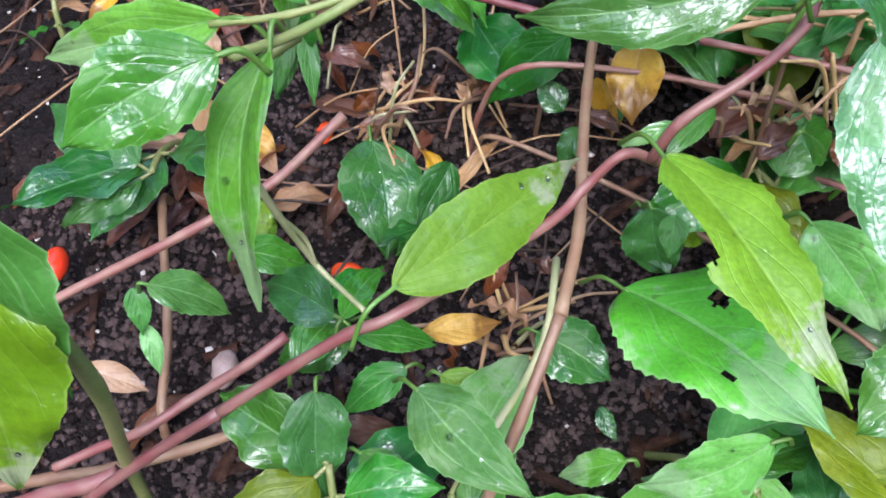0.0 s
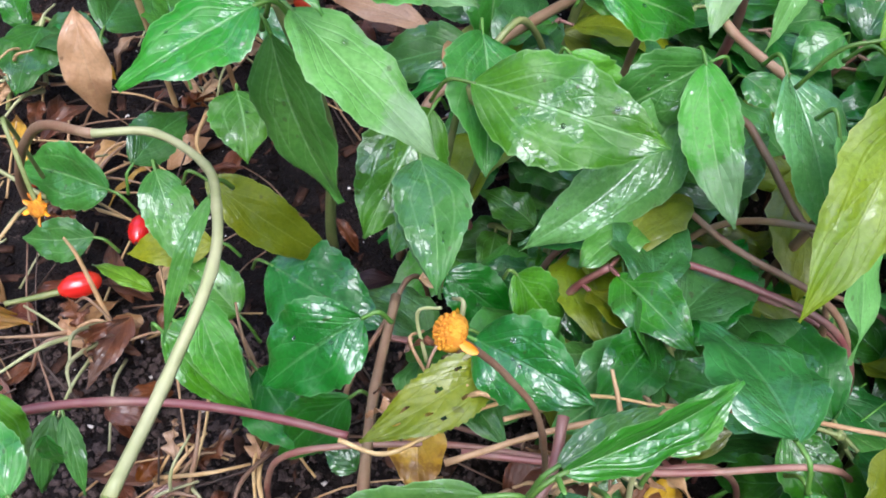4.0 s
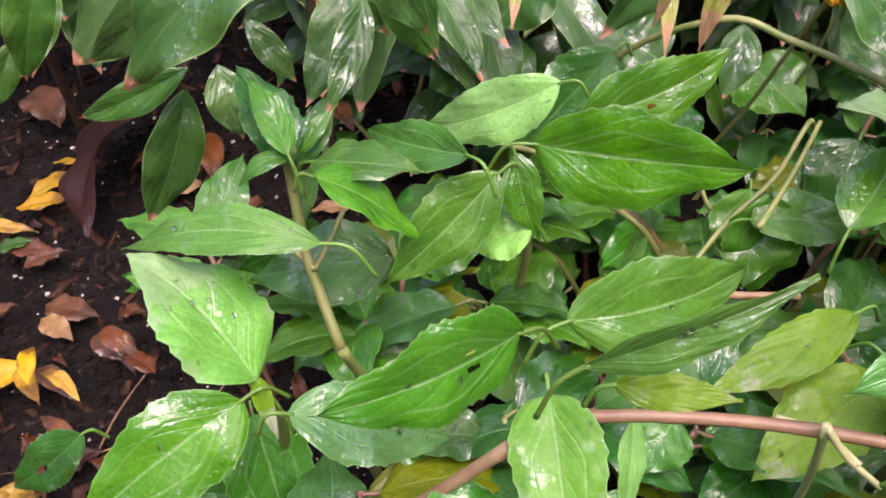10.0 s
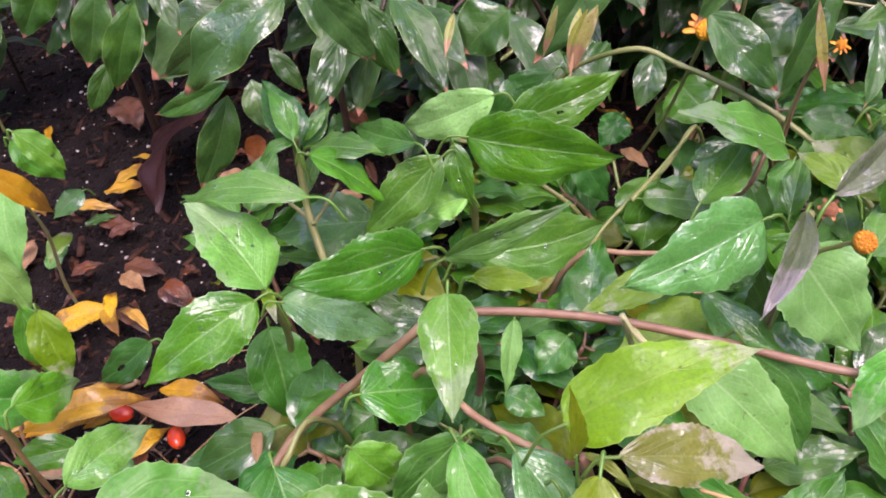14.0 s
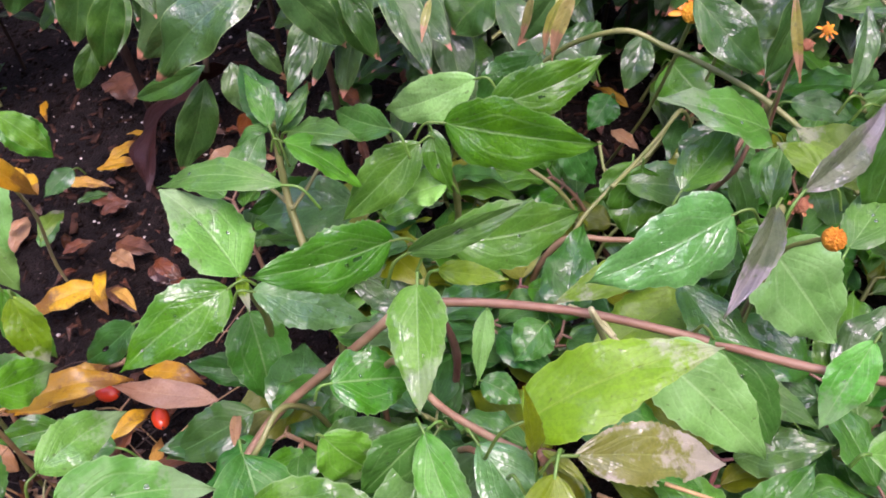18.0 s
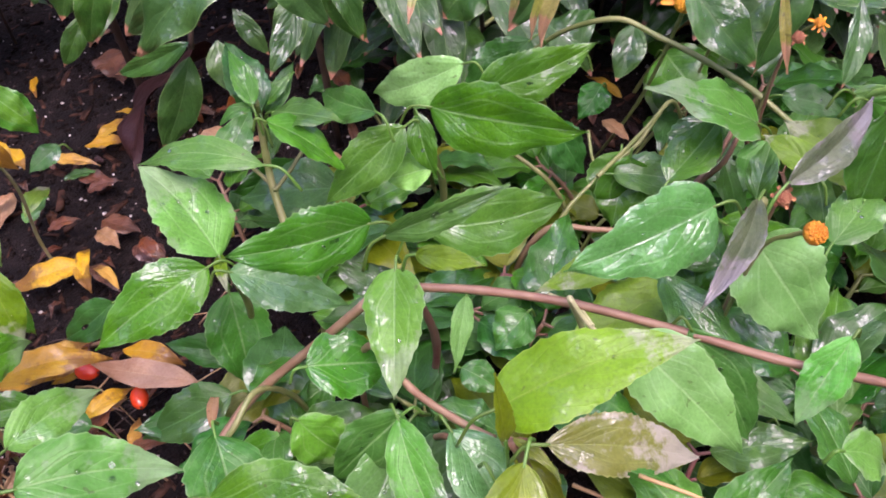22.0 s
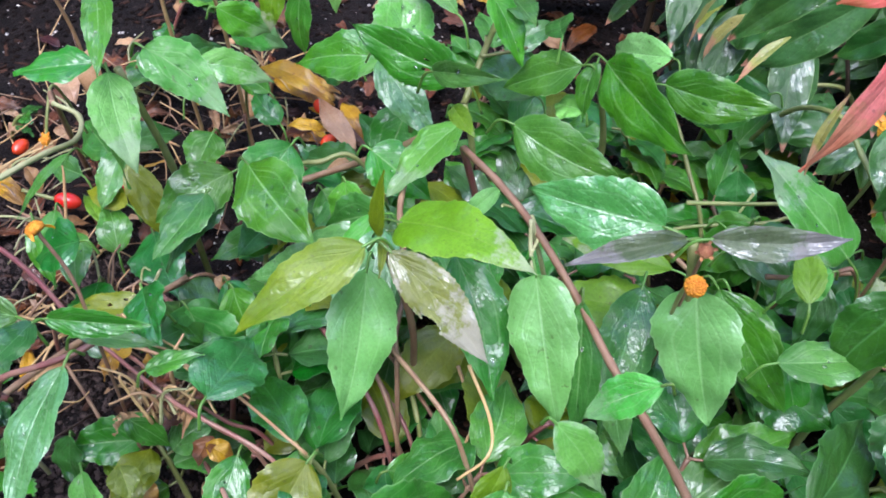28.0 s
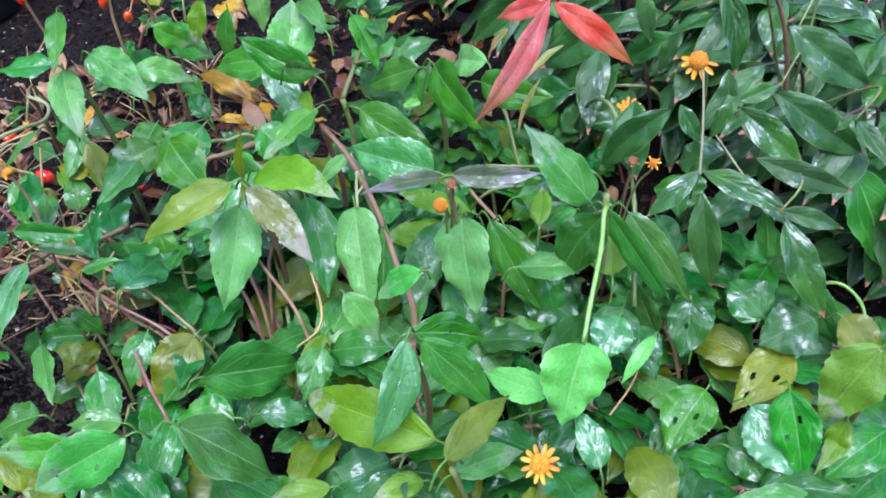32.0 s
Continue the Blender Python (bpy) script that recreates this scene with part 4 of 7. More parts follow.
leaf(pq, "g", (0.020, 0.140, 0.124), (-0.008, 0.132, 0.103), -1.06, 0.023, 0.06, 0.25)
leaf(pq, "g", (-0.056, 0.106, 0.112), (-0.046, 0.067, 0.107), 0.04, 0.021, 0.06, 0.25)
leaf(pq, "d", (-0.056, 0.113, 0.105), (-0.046, 0.072, 0.096), 0.01, 0.019, 0.06, 0.25)
to_ground(pq, "green", 0.0014, (-0.044, 0.122, 0.124), (-0.05, 0.14))
pl = shoot("rosette of smooth light green pointed leaves", (-0.085, 0.105))
leaf(pl, "p", (-0.079, 0.108, 0.177), (-0.042, 0.116, 0.157), 0.50, 0.022, 0.06, 0.25, drops=((-0.3, 0.35, 0.0008), (0.2, 0.3, 0.0007), (0.1, 0.55, 0.0012), (-0.4, 0.55, 0.0007), (0.4, 0.7, 0.0006)), shape="deltoid")
leaf(pl, "p", (-0.077, 0.089, 0.177), (-0.045, 0.072, 0.155), -0.11, 0.019, 0.06, 0.25)
leaf(pl, "g", (-0.086, 0.097, 0.162), (-0.071, 0.080, 0.124), 0.96, 0.021, 0.06, 0.25)
leaf(pl, "g", (-0.083, 0.087, 0.179), (-0.106, 0.066, 0.174), -0.16, 0.019, 0.06, 0.25)
leaf(pl, "g", (-0.102, 0.108, 0.195), (-0.067, 0.079, 0.185), 0.20, 0.013, 0.06, 0.25)
leaf(pl, "p", (-0.109, 0.150, 0.132), (-0.087, 0.178, 0.116), 0.70, 0.018, 0.06, 0.25)
to_ground(pl, "green", 0.0016, (-0.082, 0.096, 0.172), (-0.09, 0.12))
ka = shoot("long green runner arching over the soil with hanging leaves", (-0.06, 0.03))
stem(ka, "pale", 0.0011, 0.0013, [(-0.137, 0.090, 0.129), (-0.122, 0.093, 0.128), (-0.103, 0.080, 0.134), (-0.092, 0.061, 0.145), (-0.086, 0.042, 0.151), (-0.089, 0.018, 0.148), (-0.091, -0.004, 0.150)])
stem(ka, "green", 0.0011, 0.0009, [(-0.091, -0.004, 0.150), (-0.098, -0.020, 0.152), (-0.106, -0.034, 0.154), (-0.109, -0.050, 0.165)])
stem(ka, "green", 0.0008, 0.0007, [(-0.088, -0.008, 0.157), (-0.082, -0.020, 0.163), (-0.076, -0.027, 0.165)])
stem(ka, "green", 0.0012, 0.001, [(-0.108, -0.032, 0.150), (-0.112, -0.039, 0.150), (-0.112, -0.043, 0.150)])
stem(ka, "green", 0.0008, 0.0007, [(-0.098, -0.020, 0.152), (-0.112, -0.027, 0.149), (-0.128, -0.030, 0.145)], "petiole")
leaf(ka, "p", (-0.126, -0.029, 0.146), (-0.174, -0.032, 0.123), -0.86, 0.014, 0.06, 0.4)
leaf(ka, "g", (-0.107, -0.055, 0.172), (-0.127, -0.073, 0.165), -0.72, 0.016, 0.06, 0.25)
leaf(ka, "p", (-0.107, -0.043, 0.159), (-0.103, -0.076, 0.125), 0.39, 0.0145, 0.12, 0.5)
stem(ka, "brown", 0.0013, 0.0017, [(-0.137, 0.090, 0.129), (-0.165, 0.103, 0.112), (-0.20, 0.12, 0.060), (-0.215, 0.13, 0.008)])
kb = shoot("pink-stemmed runner with yellow-green leaves", (-0.12, -0.09))
stem(kb, "pink", 0.0012, 0.0014, [(-0.038, -0.008, 0.101), (-0.046, -0.012, 0.107), (-0.053, -0.019, 0.100), (-0.059, -0.030, 0.099), (-0.083, -0.060, 0.102), (-0.093, -0.067, 0.099), (-0.105, -0.075, 0.090), (-0.120, -0.087, 0.080)])
leaf(kb, "y", (-0.084, -0.060, 0.113), (-0.056, -0.009, 0.097), 0.45, 0.018, 0.06, 0.25)
leaf(kb, "y", (-0.038, -0.018, 0.118), (0.005, -0.060, 0.113), -0.24, 0.024, 0.1, 0.25, holes=((1.0, 0.27, 0.17), (0.9, 0.36, 0.08)))
leaf(kb, "g", (-0.077, -0.072, 0.090), (-0.046, -0.088, 0.092), 0.09, 0.017, 0.06, 0.25)
stem(kb, "pink", 0.0012, 0.0013, [(-0.014, 0.030, 0.128), (-0.016, 0.017, 0.126), (-0.024, 0.005, 0.122), (-0.036, -0.006, 0.115), (-0.040, -0.010, 0.104)])
leaf(kb, "g", (-0.028, 0.006, 0.146), (-0.075, -0.001, 0.131), -0.86, 0.016, 0.1, 0.25)
leaf(kb, "d", (-0.015, 0.006, 0.154), (-0.008, -0.017, 0.157), -0.19, 0.012, 0.06, 0.25)
leaf(kb, "g", (-0.015, 0.010, 0.152), (0.015, 0.030, 0.154), 1.01, 0.012, 0.06, 0.5)
leaf(kb, "s", (-0.004, 0.005, 0.140), (0.013, -0.035, 0.114), 0.32, 0.021, 0.06, 0.25)
stem(kb, "pink", 0.0013, 0.0011, [(-0.163, 0.021, 0.095), (-0.141, 0.029, 0.095), (-0.124, 0.033, 0.095), (-0.102, 0.035, 0.095), (-0.079, 0.034, 0.095), (-0.063, 0.032, 0.095)])
stem(kb, "pink", 0.0014, 0.0017, [(-0.120, -0.087, 0.080), (-0.140, -0.101, 0.064), (-0.165, -0.12, 0.040), (-0.19, -0.14, 0.010)])
kc = shoot("brown runner with a large pale insect-eaten leaf", (-0.05, -0.05))
stem(kc, "brown", 0.0015, 0.0016, [(-0.063, 0.090, 0.063), (-0.063, 0.056, 0.069), (-0.060, 0.027, 0.076), (-0.056, 0.001, 0.082), (-0.052, -0.022, 0.086), (-0.051, -0.046, 0.089)])
stem(kc, "pale", 0.001, 0.0012, [(-0.056, -0.021, 0.060), (-0.054, -0.039, 0.060), (-0.056, -0.054, 0.060), (-0.060, -0.068, 0.060)], tails="ab")
leaf(kc, "p", (-0.038, -0.030, 0.077), (0.010, -0.058, 0.090), -0.15, 0.040, 0.06, 0.25, holes=((0.3, 0.35, 0.05), (0.05, 0.5, 0.1), (0.75, 0.6, 0.035), (0.0, 0.75, 0.09)))
leaf(kc, "d", (-0.059, 0.048, 0.127), (-0.083, 0.037, 0.107), -0.54, 0.023, 0.06, 0.25)
leaf(kc, "d", (-0.035, 0.054, 0.111), (-0.006, 0.040, 0.112), 0.62, 0.022, 0.06, 0.25)
leaf(kc, "o", (-0.123, 0.109, 0.088), (-0.086, 0.110, 0.045), 0.53, 0.018, 0.06, 0.25)
leaf(kc, "g", (0.004, 0.095, 0.081), (0.011, 0.070, 0.050), 0.18, 0.017, 0.06, 0.25)
leaf(kc, "d", (-0.049, 0.102, 0.060), (-0.026, 0.096, 0.042), 0.62, 0.019, 0.06, 0.25)
leaf(kc, "g", (-0.129, 0.073, 0.063), (-0.100, 0.053, 0.057), 0.03, 0.018, 0.06, 0.25)
leaf(kc, "s", (0.034, 0.122, 0.139), (0.051, 0.086, 0.110), -0.16, 0.022, 0.06, 0.25)
stem(kc, "brown", 0.0014, 0.0016, [(-0.051, -0.046, 0.089), (-0.054, -0.07, 0.078), (-0.060, -0.10, 0.05), (-0.066, -0.13, 0.010)])
kd = shoot("small oval dark leaves close to the soil", (-0.12, -0.01))
leaf(kd, "g", (-0.125, 0.001, 0.120), (-0.141, 0.018, 0.122), 0.02, 0.015, 0.06, 0.25)
leaf(kd, "y", (-0.150, -0.017, 0.042), (-0.146, -0.026, 0.029), 0.04, 0.010, 0.06, 0.25)
leaf(kd, "d", (-0.103, -0.074, 0.072), (-0.097, -0.095, 0.050), -0.43, 0.018, 0.06, 0.25)
leaf(kd, "g", (-0.092, -0.081, 0.051), (-0.071, -0.088, 0.049), 0.02, 0.011, 0.06, 0.25)
leaf(kd, "g", (-0.113, -0.067, 0.064), (-0.109, -0.049, 0.057), 0.26, 0.011, 0.06, 0.25)
leaf(kd, "g", (-0.095, -0.055, 0.064), (-0.082, -0.048, 0.056), 0.44, 0.008, 0.06, 0.25)
leaf(kd, "d", (-0.125, 0.018, 0.040), (-0.109, -0.016, 0.027), -0.27, 0.029, 0.06, 0.25)
leaf(kd, "d", (-0.085, -0.018, 0.096), (-0.089, -0.034, 0.090), -0.78, 0.011, 0.06, 0.25)
leaf(kd, "d", (-0.106, -0.053, 0.068), (-0.133, -0.044, 0.054), -0.36, 0.016, 0.06, 0.25)
leaf(kd, "g", (-0.109, -0.048, 0.067), (-0.101, -0.032, 0.054), 0.08, 0.009, 0.06, 0.25)
leaf(kd, "g", (-0.156, -0.059, 0.070), (-0.139, -0.055, 0.052), 0.11, 0.012, 0.06, 0.25)
stem(kd, "pink", 0.0015, 0.0015, [(-0.198, -0.065, 0.041), (-0.180, -0.050, 0.047), (-0.161, -0.035, 0.053), (-0.141, -0.016, 0.059), (-0.126, 0.007, 0.067)], tails="a")
stem(kd, "brown", 0.0014, 0.0014, [(-0.156, -0.081, 0.030), (-0.165, -0.058, 0.030), (-0.185, -0.020, 0.030)], tails="ab")
# pink and brown runners close to the soil at the near end
stem(kd, "pink", 0.0015, 0.0013, [(-0.117, -0.061, 0.066), (-0.124, -0.070, 0.064), (-0.132, -0.077, 0.060), (-0.138, -0.083, 0.058), (-0.146, -0.092, 0.056), (-0.157, -0.099, 0.052), (-0.167, -0.107, 0.050)])
stem(kd, "pink", 0.0022, 0.002, [(-0.148, -0.104, 0.055), (-0.155, -0.109, 0.054), (-0.165, -0.114, 0.052), (-0.182, -0.124, 0.046)])
stem(kd, "brown", 0.0016, 0.0018, [(-0.124, -0.082, 0.045), (-0.139, -0.092, 0.043), (-0.156, -0.102, 0.042), (-0.172, -0.109, 0.040), (-0.195, -0.119, 0.036)])
ke = shoot("large yellow-green leaves close above the soil", (-0.13, -0.11))
leaf(ke, "y", (-0.122, -0.097, 0.177), (-0.122, -0.118, 0.139), -0.39, 0.023, 0.06, 0.25)
leaf(ke, "g", (-0.119, -0.093, 0.188), (-0.116, -0.104, 0.149), 0.02, 0.020, 0.06, 0.25)
to_ground(ke, "green", 0.0016, (-0.121, -0.095, 0.180), (-0.15, -0.11))
kf = shoot("pink and green runners creeping between the leaves", (0.05, 0.05))
leaf(kf, "p", (0.054, -0.006, 0.065), (0.045, -0.032, 0.075), 0.73, 0.021, 0.06, 0.25)
leaf(kf, "g", (0.048, 0.056, 0.074), (0.067, 0.037, 0.066), 0.37, 0.017, 0.06, 0.25)
leaf(kf, "d", (0.054, 0.047, 0.062), (0.038, 0.053, 0.041), -0.81, 0.017, 0.06, 0.25)
leaf(kf, "p", (-0.000, -0.007, 0.089), (0.024, -0.021, 0.071), 0.75, 0.018, 0.06, 0.25)
leaf(kf, "p", (-0.028, -0.068, 0.067), (-0.042, -0.073, 0.054), -0.03, 0.009, 0.06, 0.25)
leaf(kf, "p", (0.001, -0.058, 0.078), (-0.024, -0.072, 0.063), -0.75, 0.017, 0.06, 0.25)
leaf(kf, "d", (-0.035, 0.004, 0.061), (-0.025, -0.005, 0.041), 0.61, 0.018, 0.06, 0.25)
leaf(kf, "d", (-0.070, 0.054, 0.066), (-0.093, 0.042, 0.038), -0.54, 0.018, 0.06, 0.25)
leaf(kf, "d", (-0.067, 0.039, 0.048), (-0.078, 0.045, 0.052), -0.21, 0.010, 0.06, 0.25)
leaf(kf, "d", (-0.060, 0.022, 0.065), (-0.064, 0.015, 0.056), -0.02, 0.008, 0.06, 0.25)
leaf(kf, "d", (-0.036, -0.052, 0.051), (-0.030, -0.059, 0.049), 0.05, 0.005, 0.06, 0.25)
stem(kf, "pink", 0.000864, 0.000864, [(-0.057, 0.052, 0.060), (-0.043, 0.052, 0.060), (-0.031, 0.050, 0.060), (-0.014, 0.048, 0.060), (0.009, 0.050, 0.060), (0.023, 0.055, 0.060)], tails="b")
stem(kf, "pink", 0.000936, 0.001152, [(0.033, 0.025, 0.060), (0.050, 0.017, 0.060), (0.067, 0.011, 0.060)], tails="ab")
stem(kf, "pink", 0.000936, 0.000936, [(-0.002, 0.120, 0.060), (0.032, 0.111, 0.060), (0.067, 0.097, 0.060)], tails="ab")
stem(kf, "green", 0.001152, 0.001152, [(0.018, 0.138, 0.060), (0.042, 0.123, 0.060), (0.067, 0.105, 0.060)], tails="ab")
stem(kf, "brown", 0.000864, 0.000864, [(0.006, -0.000, 0.050), (0.024, -0.006, 0.050), (0.044, -0.013, 0.050)], tails="ab")
stem(kf, "pink", 0.000936, 0.000936, [(-0.080, 0.035, 0.070), (-0.043, 0.042, 0.070), (-0.016, 0.042, 0.070), (0.010, 0.042, 0.070), (0.030, 0.045, 0.070)], tails="ab")
stem(kf, "pink", 0.000936, 0.001008, [(0.014, 0.033, 0.050), (0.060, 0.017, 0.050), (0.098, 0.008, 0.050), (0.125, 0.007, 0.050)], tails="ab")
stem(kf, "brown", 0.000864, 0.000864, [(0.030, 0.122, 0.060), (0.066, 0.111, 0.060), (0.087, 0.101, 0.060)], tails="ab")
stem(kf, "brown", 0.000864, 0.000864, [(-0.084, 0.029, 0.040), (-0.035, 0.018, 0.040), (-0.001, 0.004, 0.040), (0.033, -0.011, 0.040)], tails="ab")
stem(kf, "brown", 0.000864, 0.000864, [(-0.072, 0.063, 0.060), (-0.065, 0.083, 0.060), (-0.061, 0.098, 0.060)], tails="ab")
# runners and dry stalks that lie across the low leaves
stem(kf, "pink", 0.000936, 0.000792, [(-0.035, 0.029, 0.102), (0.011, 0.031, 0.100), (0.051, 0.039, 0.095)], tails="b")
stem(kf, "pink", 0.001008, 0.000864, [(0.046, 0.020, 0.095), (0.075, 0.009, 0.100), (0.093, 0.004, 0.095), (0.090, 0.004, 0.070)], tails="ab")
stem(kf, "brown", 0.00108, 0.000936, [(0.032, 0.111, 0.090), (0.055, 0.100, 0.105), (0.091, 0.090, 0.105), (0.105, 0.087, 0.090)], tails="ab")
w_ = thing("dry_straw", "bent dry tan stalk lying across the leaves", "straw", "dry straws", at=(-0.038, 0.024, 0.108))
stem(w_, "straw", 0.0008, 0.0006, [(-0.038, 0.024, 0.108), (-0.010, 0.035, 0.112), (0.023, 0.044, 0.110), (0.063, 0.047, 0.100)])
w_ = thing("dry_straw", "bent dry tan stalk lying across the leaves", "straw", "dry straws", at=(0.090, 0.107, 0.115))
stem(w_, "straw", 0.0007, 0.0005, [(0.090, 0.107, 0.115), (0.109, 0.095, 0.112), (0.116, 0.085, 0.108), (0.111, 0.074, 0.100)])
kg = shoot("low olive-green leaves near the fallen berries", (-0.19, 0.10))
leaf(kg, "g", (-0.173, 0.126, 0.052), (-0.211, 0.136, 0.048), -0.85, 0.025, 0.06, 0.25)
leaf(kg, "g", (-0.171, 0.106, 0.052), (-0.198, 0.105, 0.048), -0.68, 0.016, 0.06, 0.25)
leaf(kg, "p", (-0.143, 0.025, 0.113), (-0.139, 0.012, 0.091), -0.59, 0.011, 0.06, 0.25)
leaf(kg, "d", (-0.157, 0.038, 0.056), (-0.158, 0.022, 0.044), -0.65, 0.007, 0.06, 0.25)
leaf(kg, "d", (-0.162, 0.130, 0.063), (-0.153, 0.160, 0.057), 0.58, 0.018, 0.06, 0.25)
leaf(kg, "g", (-0.116, 0.086, 0.046), (-0.142, 0.101, 0.055), -0.08, 0.019, 0.06, 0.25)
kh = shoot("broad toothed leaves in the shade of the runners", (-0.03, 0.05))
leaf(kh, "g", (-0.035, 0.071, 0.081), (-0.008, 0.071, 0.049), 0.63, 0.035, 0.06, 0.25)
leaf(kh, "d", (-0.005, 0.085, 0.056), (-0.007, 0.114, 0.064), 0.23, 0.018, 0.06, 0.25)
leaf(kh, "g", (0.081, 0.070, 0.076), (0.090, 0.088, 0.064), 0.63, 0.015, 0.06, 0.25)
leaf(kh, "d", (0.098, 0.106, 0.051), (0.116, 0.113, 0.049), 0.20, 0.010, 0.06, 0.25)
leaf(kh, "y", (-0.026, 0.009, 0.042), (-0.016, 0.011, 0.038), 0.05, 0.008, 0.06, 0.25)
leaf(kh, "g", (-0.005, 0.017, 0.091), (0.006, 0.025, 0.071), 0.74, 0.012, 0.06, 0.25)
leaf(kh, "d", (0.044, 0.069, 0.058), (0.044, 0.086, 0.062), 0.18, 0.009, 0.06, 0.25)
leaf(kh, "g", (-0.027, 0.090, 0.084), (-0.012, 0.088, 0.059), 0.47, 0.018, 0.06, 0.25)
leaf(kh, "g", (0.014, 0.087, 0.062), (0.034, 0.085, 0.058), 0.12, 0.010, 0.06, 0.25)
leaf(kh, "g", (-0.048, 0.168, 0.074), (-0.027, 0.168, 0.048), 0.40, 0.022, 0.06, 0.25)
ki = shoot("leafy low plant under the flower stalks", (0.18, 0.17))
leaf(ki, "d", (0.207, 0.221, 0.065), (0.233, 0.225, 0.055), 0.84, 0.019, 0.06, 0.25)
leaf(ki, "g", (0.175, 0.202, 0.106), (0.197, 0.192, 0.077), 0.21, 0.019, 0.06, 0.25)
leaf(ki, "g", (0.151, 0.199, 0.121), (0.189, 0.187, 0.084), 0.48, 0.024, 0.06, 0.25)
leaf(ki, "d", (0.144, 0.192, 0.078), (0.131, 0.201, 0.083), -0.25, 0.010, 0.06, 0.25)
leaf(ki, "d", (0.153, 0.155, 0.072), (0.176, 0.140, 0.068), 0.22, 0.017, 0.06, 0.25)
leaf(ki, "d", (0.178, 0.256, 0.095), (0.180, 0.235, 0.068), -0.20, 0.017, 0.06, 0.25)
leaf(ki, "d", (0.108, 0.333, 0.119), (0.072, 0.329, 0.086), -0.84, 0.029, 0.06, 0.25)
leaf(ki, "d", (0.113, 0.308, 0.087), (0.127, 0.298, 0.057), 0.53, 0.021, 0.06, 0.25)
ha = shoot("long-stalked plant with a broad pale leaf on a light green stalk", (0.21, 0.205))
leaf(ha, "u", (0.238, 0.139, 0.146), (0.246, 0.117, 0.109), -0.25, 0.033, 0.05, 0.25, shape="deltoid")
stem(ha, "lime", 0.0012, 0.0012, [(0.205, 0.214, 0.150), (0.206, 0.209, 0.163), (0.210, 0.194, 0.172), (0.218, 0.181, 0.162), (0.227, 0.162, 0.144), (0.234, 0.148, 0.134)])
leaf(ha, "g", (0.205, 0.209, 0.159), (0.251, 0.205, 0.127), 1.40, 0.017, 0.06, 0.25)
leaf(ha, "g", (0.210, 0.226, 0.148), (0.256, 0.231, 0.105), 1.00, 0.019, 0.06, 0.25)
leaf(ha, "d", (0.208, 0.199, 0.165), (0.197, 0.186, 0.123), -0.70, 0.026, 0.06, 0.25)
to_ground(ha, "green", 0.0016, (0.207, 0.199, 0.178), (0.205, 0.215))
hb = shoot("creeping plant with slender bluish-green and bleached leaves", (0.20, 0.07))
leaf(hb, "s", (0.191, 0.067, 0.181), (0.199, 0.035, 0.144), -0.61, 0.017, 0.06, 0.25)
leaf(hb, "g", (0.186, 0.077, 0.171), (0.204, 0.108, 0.151), 0.85, 0.019, 0.06, 0.25)
leaf(hb, "y", (0.216, 0.056, 0.144), (0.145, 0.048, 0.118), -0.70, 0.026, 0.1, 0.25)
leaf(hb, "g", (0.191, 0.077, 0.171), (0.221, 0.091, 0.134), 0.91, 0.020, 0.06, 0.25)
leaf(hb, "p", (0.137, 0.086, 0.152), (0.157, 0.087, 0.130), 0.45, 0.015, 0.06, 0.25)
to_ground(hb, "brown", 0.0014, (0.189, 0.072, 0.172), (0.19, 0.09))
hc = shoot("low plant with dark wet oval leaves", (0.16, 0.2))
leaf(hc, "g", (0.148, 0.189, 0.130), (0.191, 0.185, 0.090), 0.94, 0.020, 0.06, 0.25)
leaf(hc, "d", (0.167, 0.240, 0.063), (0.187, 0.227, 0.023), 0.32, 0.029, 0.06, 0.25)
leaf(hc, "d", (0.216, 0.149, 0.093), (0.217, 0.205, 0.087), 0.56, 0.030, 0.06, 0.25)
leaf(hc, "g", (0.128, 0.257, 0.096), (0.170, 0.249, 0.084), 0.33, 0.022, 0.06, 0.25)
stem(hc, "green", 0.0012, 0.0012, [(0.051, 0.316, 0.105), (0.072, 0.312, 0.095), (0.090, 0.301, 0.079), (0.107, 0.290, 0.064)], tails="b")
hd = shoot("low plant with rain-wet broad leaves", (0.12, 0.02))
leaf(hd, "g", (0.128, -0.008, 0.143), (0.159, 0.014, 0.103), -0.04, 0.030, 0.06, 0.25)
leaf(hd, "g", (0.100, 0.025, 0.117), (0.111, 0.074, 0.086), 0.98, 0.030, 0.06, 0.25)
leaf(hd, "y", (0.124, 0.083, 0.113), (0.125, 0.061, 0.089), -0.62, 0.014, 0.06, 0.25)
leaf(hd, "g", (0.137, 0.047, 0.076), (0.138, 0.028, 0.085), -0.30, 0.014, 0.06, 0.25)
leaf(hd, "y", (0.175, 0.031, 0.090), (0.158, 0.003, 0.090), -0.20, 0.013, 0.06, 0.25)
stem(hd, "straw", 0.0008, 0.0006, [(0.074, 0.124, 0.080), (0.094, 0.108, 0.080), (0.101, 0.087, 0.080)])
he = shoot("low plant with light green toothed leaves", (0.06, -0.02))
leaf(he, "p", (0.106, -0.022, 0.129), (0.087, -0.060, 0.112), -1.00, 0.027, 0.06, 0.25)
leaf(he, "p", (0.091, -0.036, 0.120), (0.061, -0.063, 0.120), -1.02, 0.018, 0.06, 0.25)
leaf(he, "g", (0.080, -0.012, 0.101), (0.060, -0.029, 0.099), -0.09, 0.016, 0.06, 0.25, holes=((0.6, 0.6, 0.05),))
hf = shoot("dark round-leaved plant among pink runners", (0.02, 0.06))
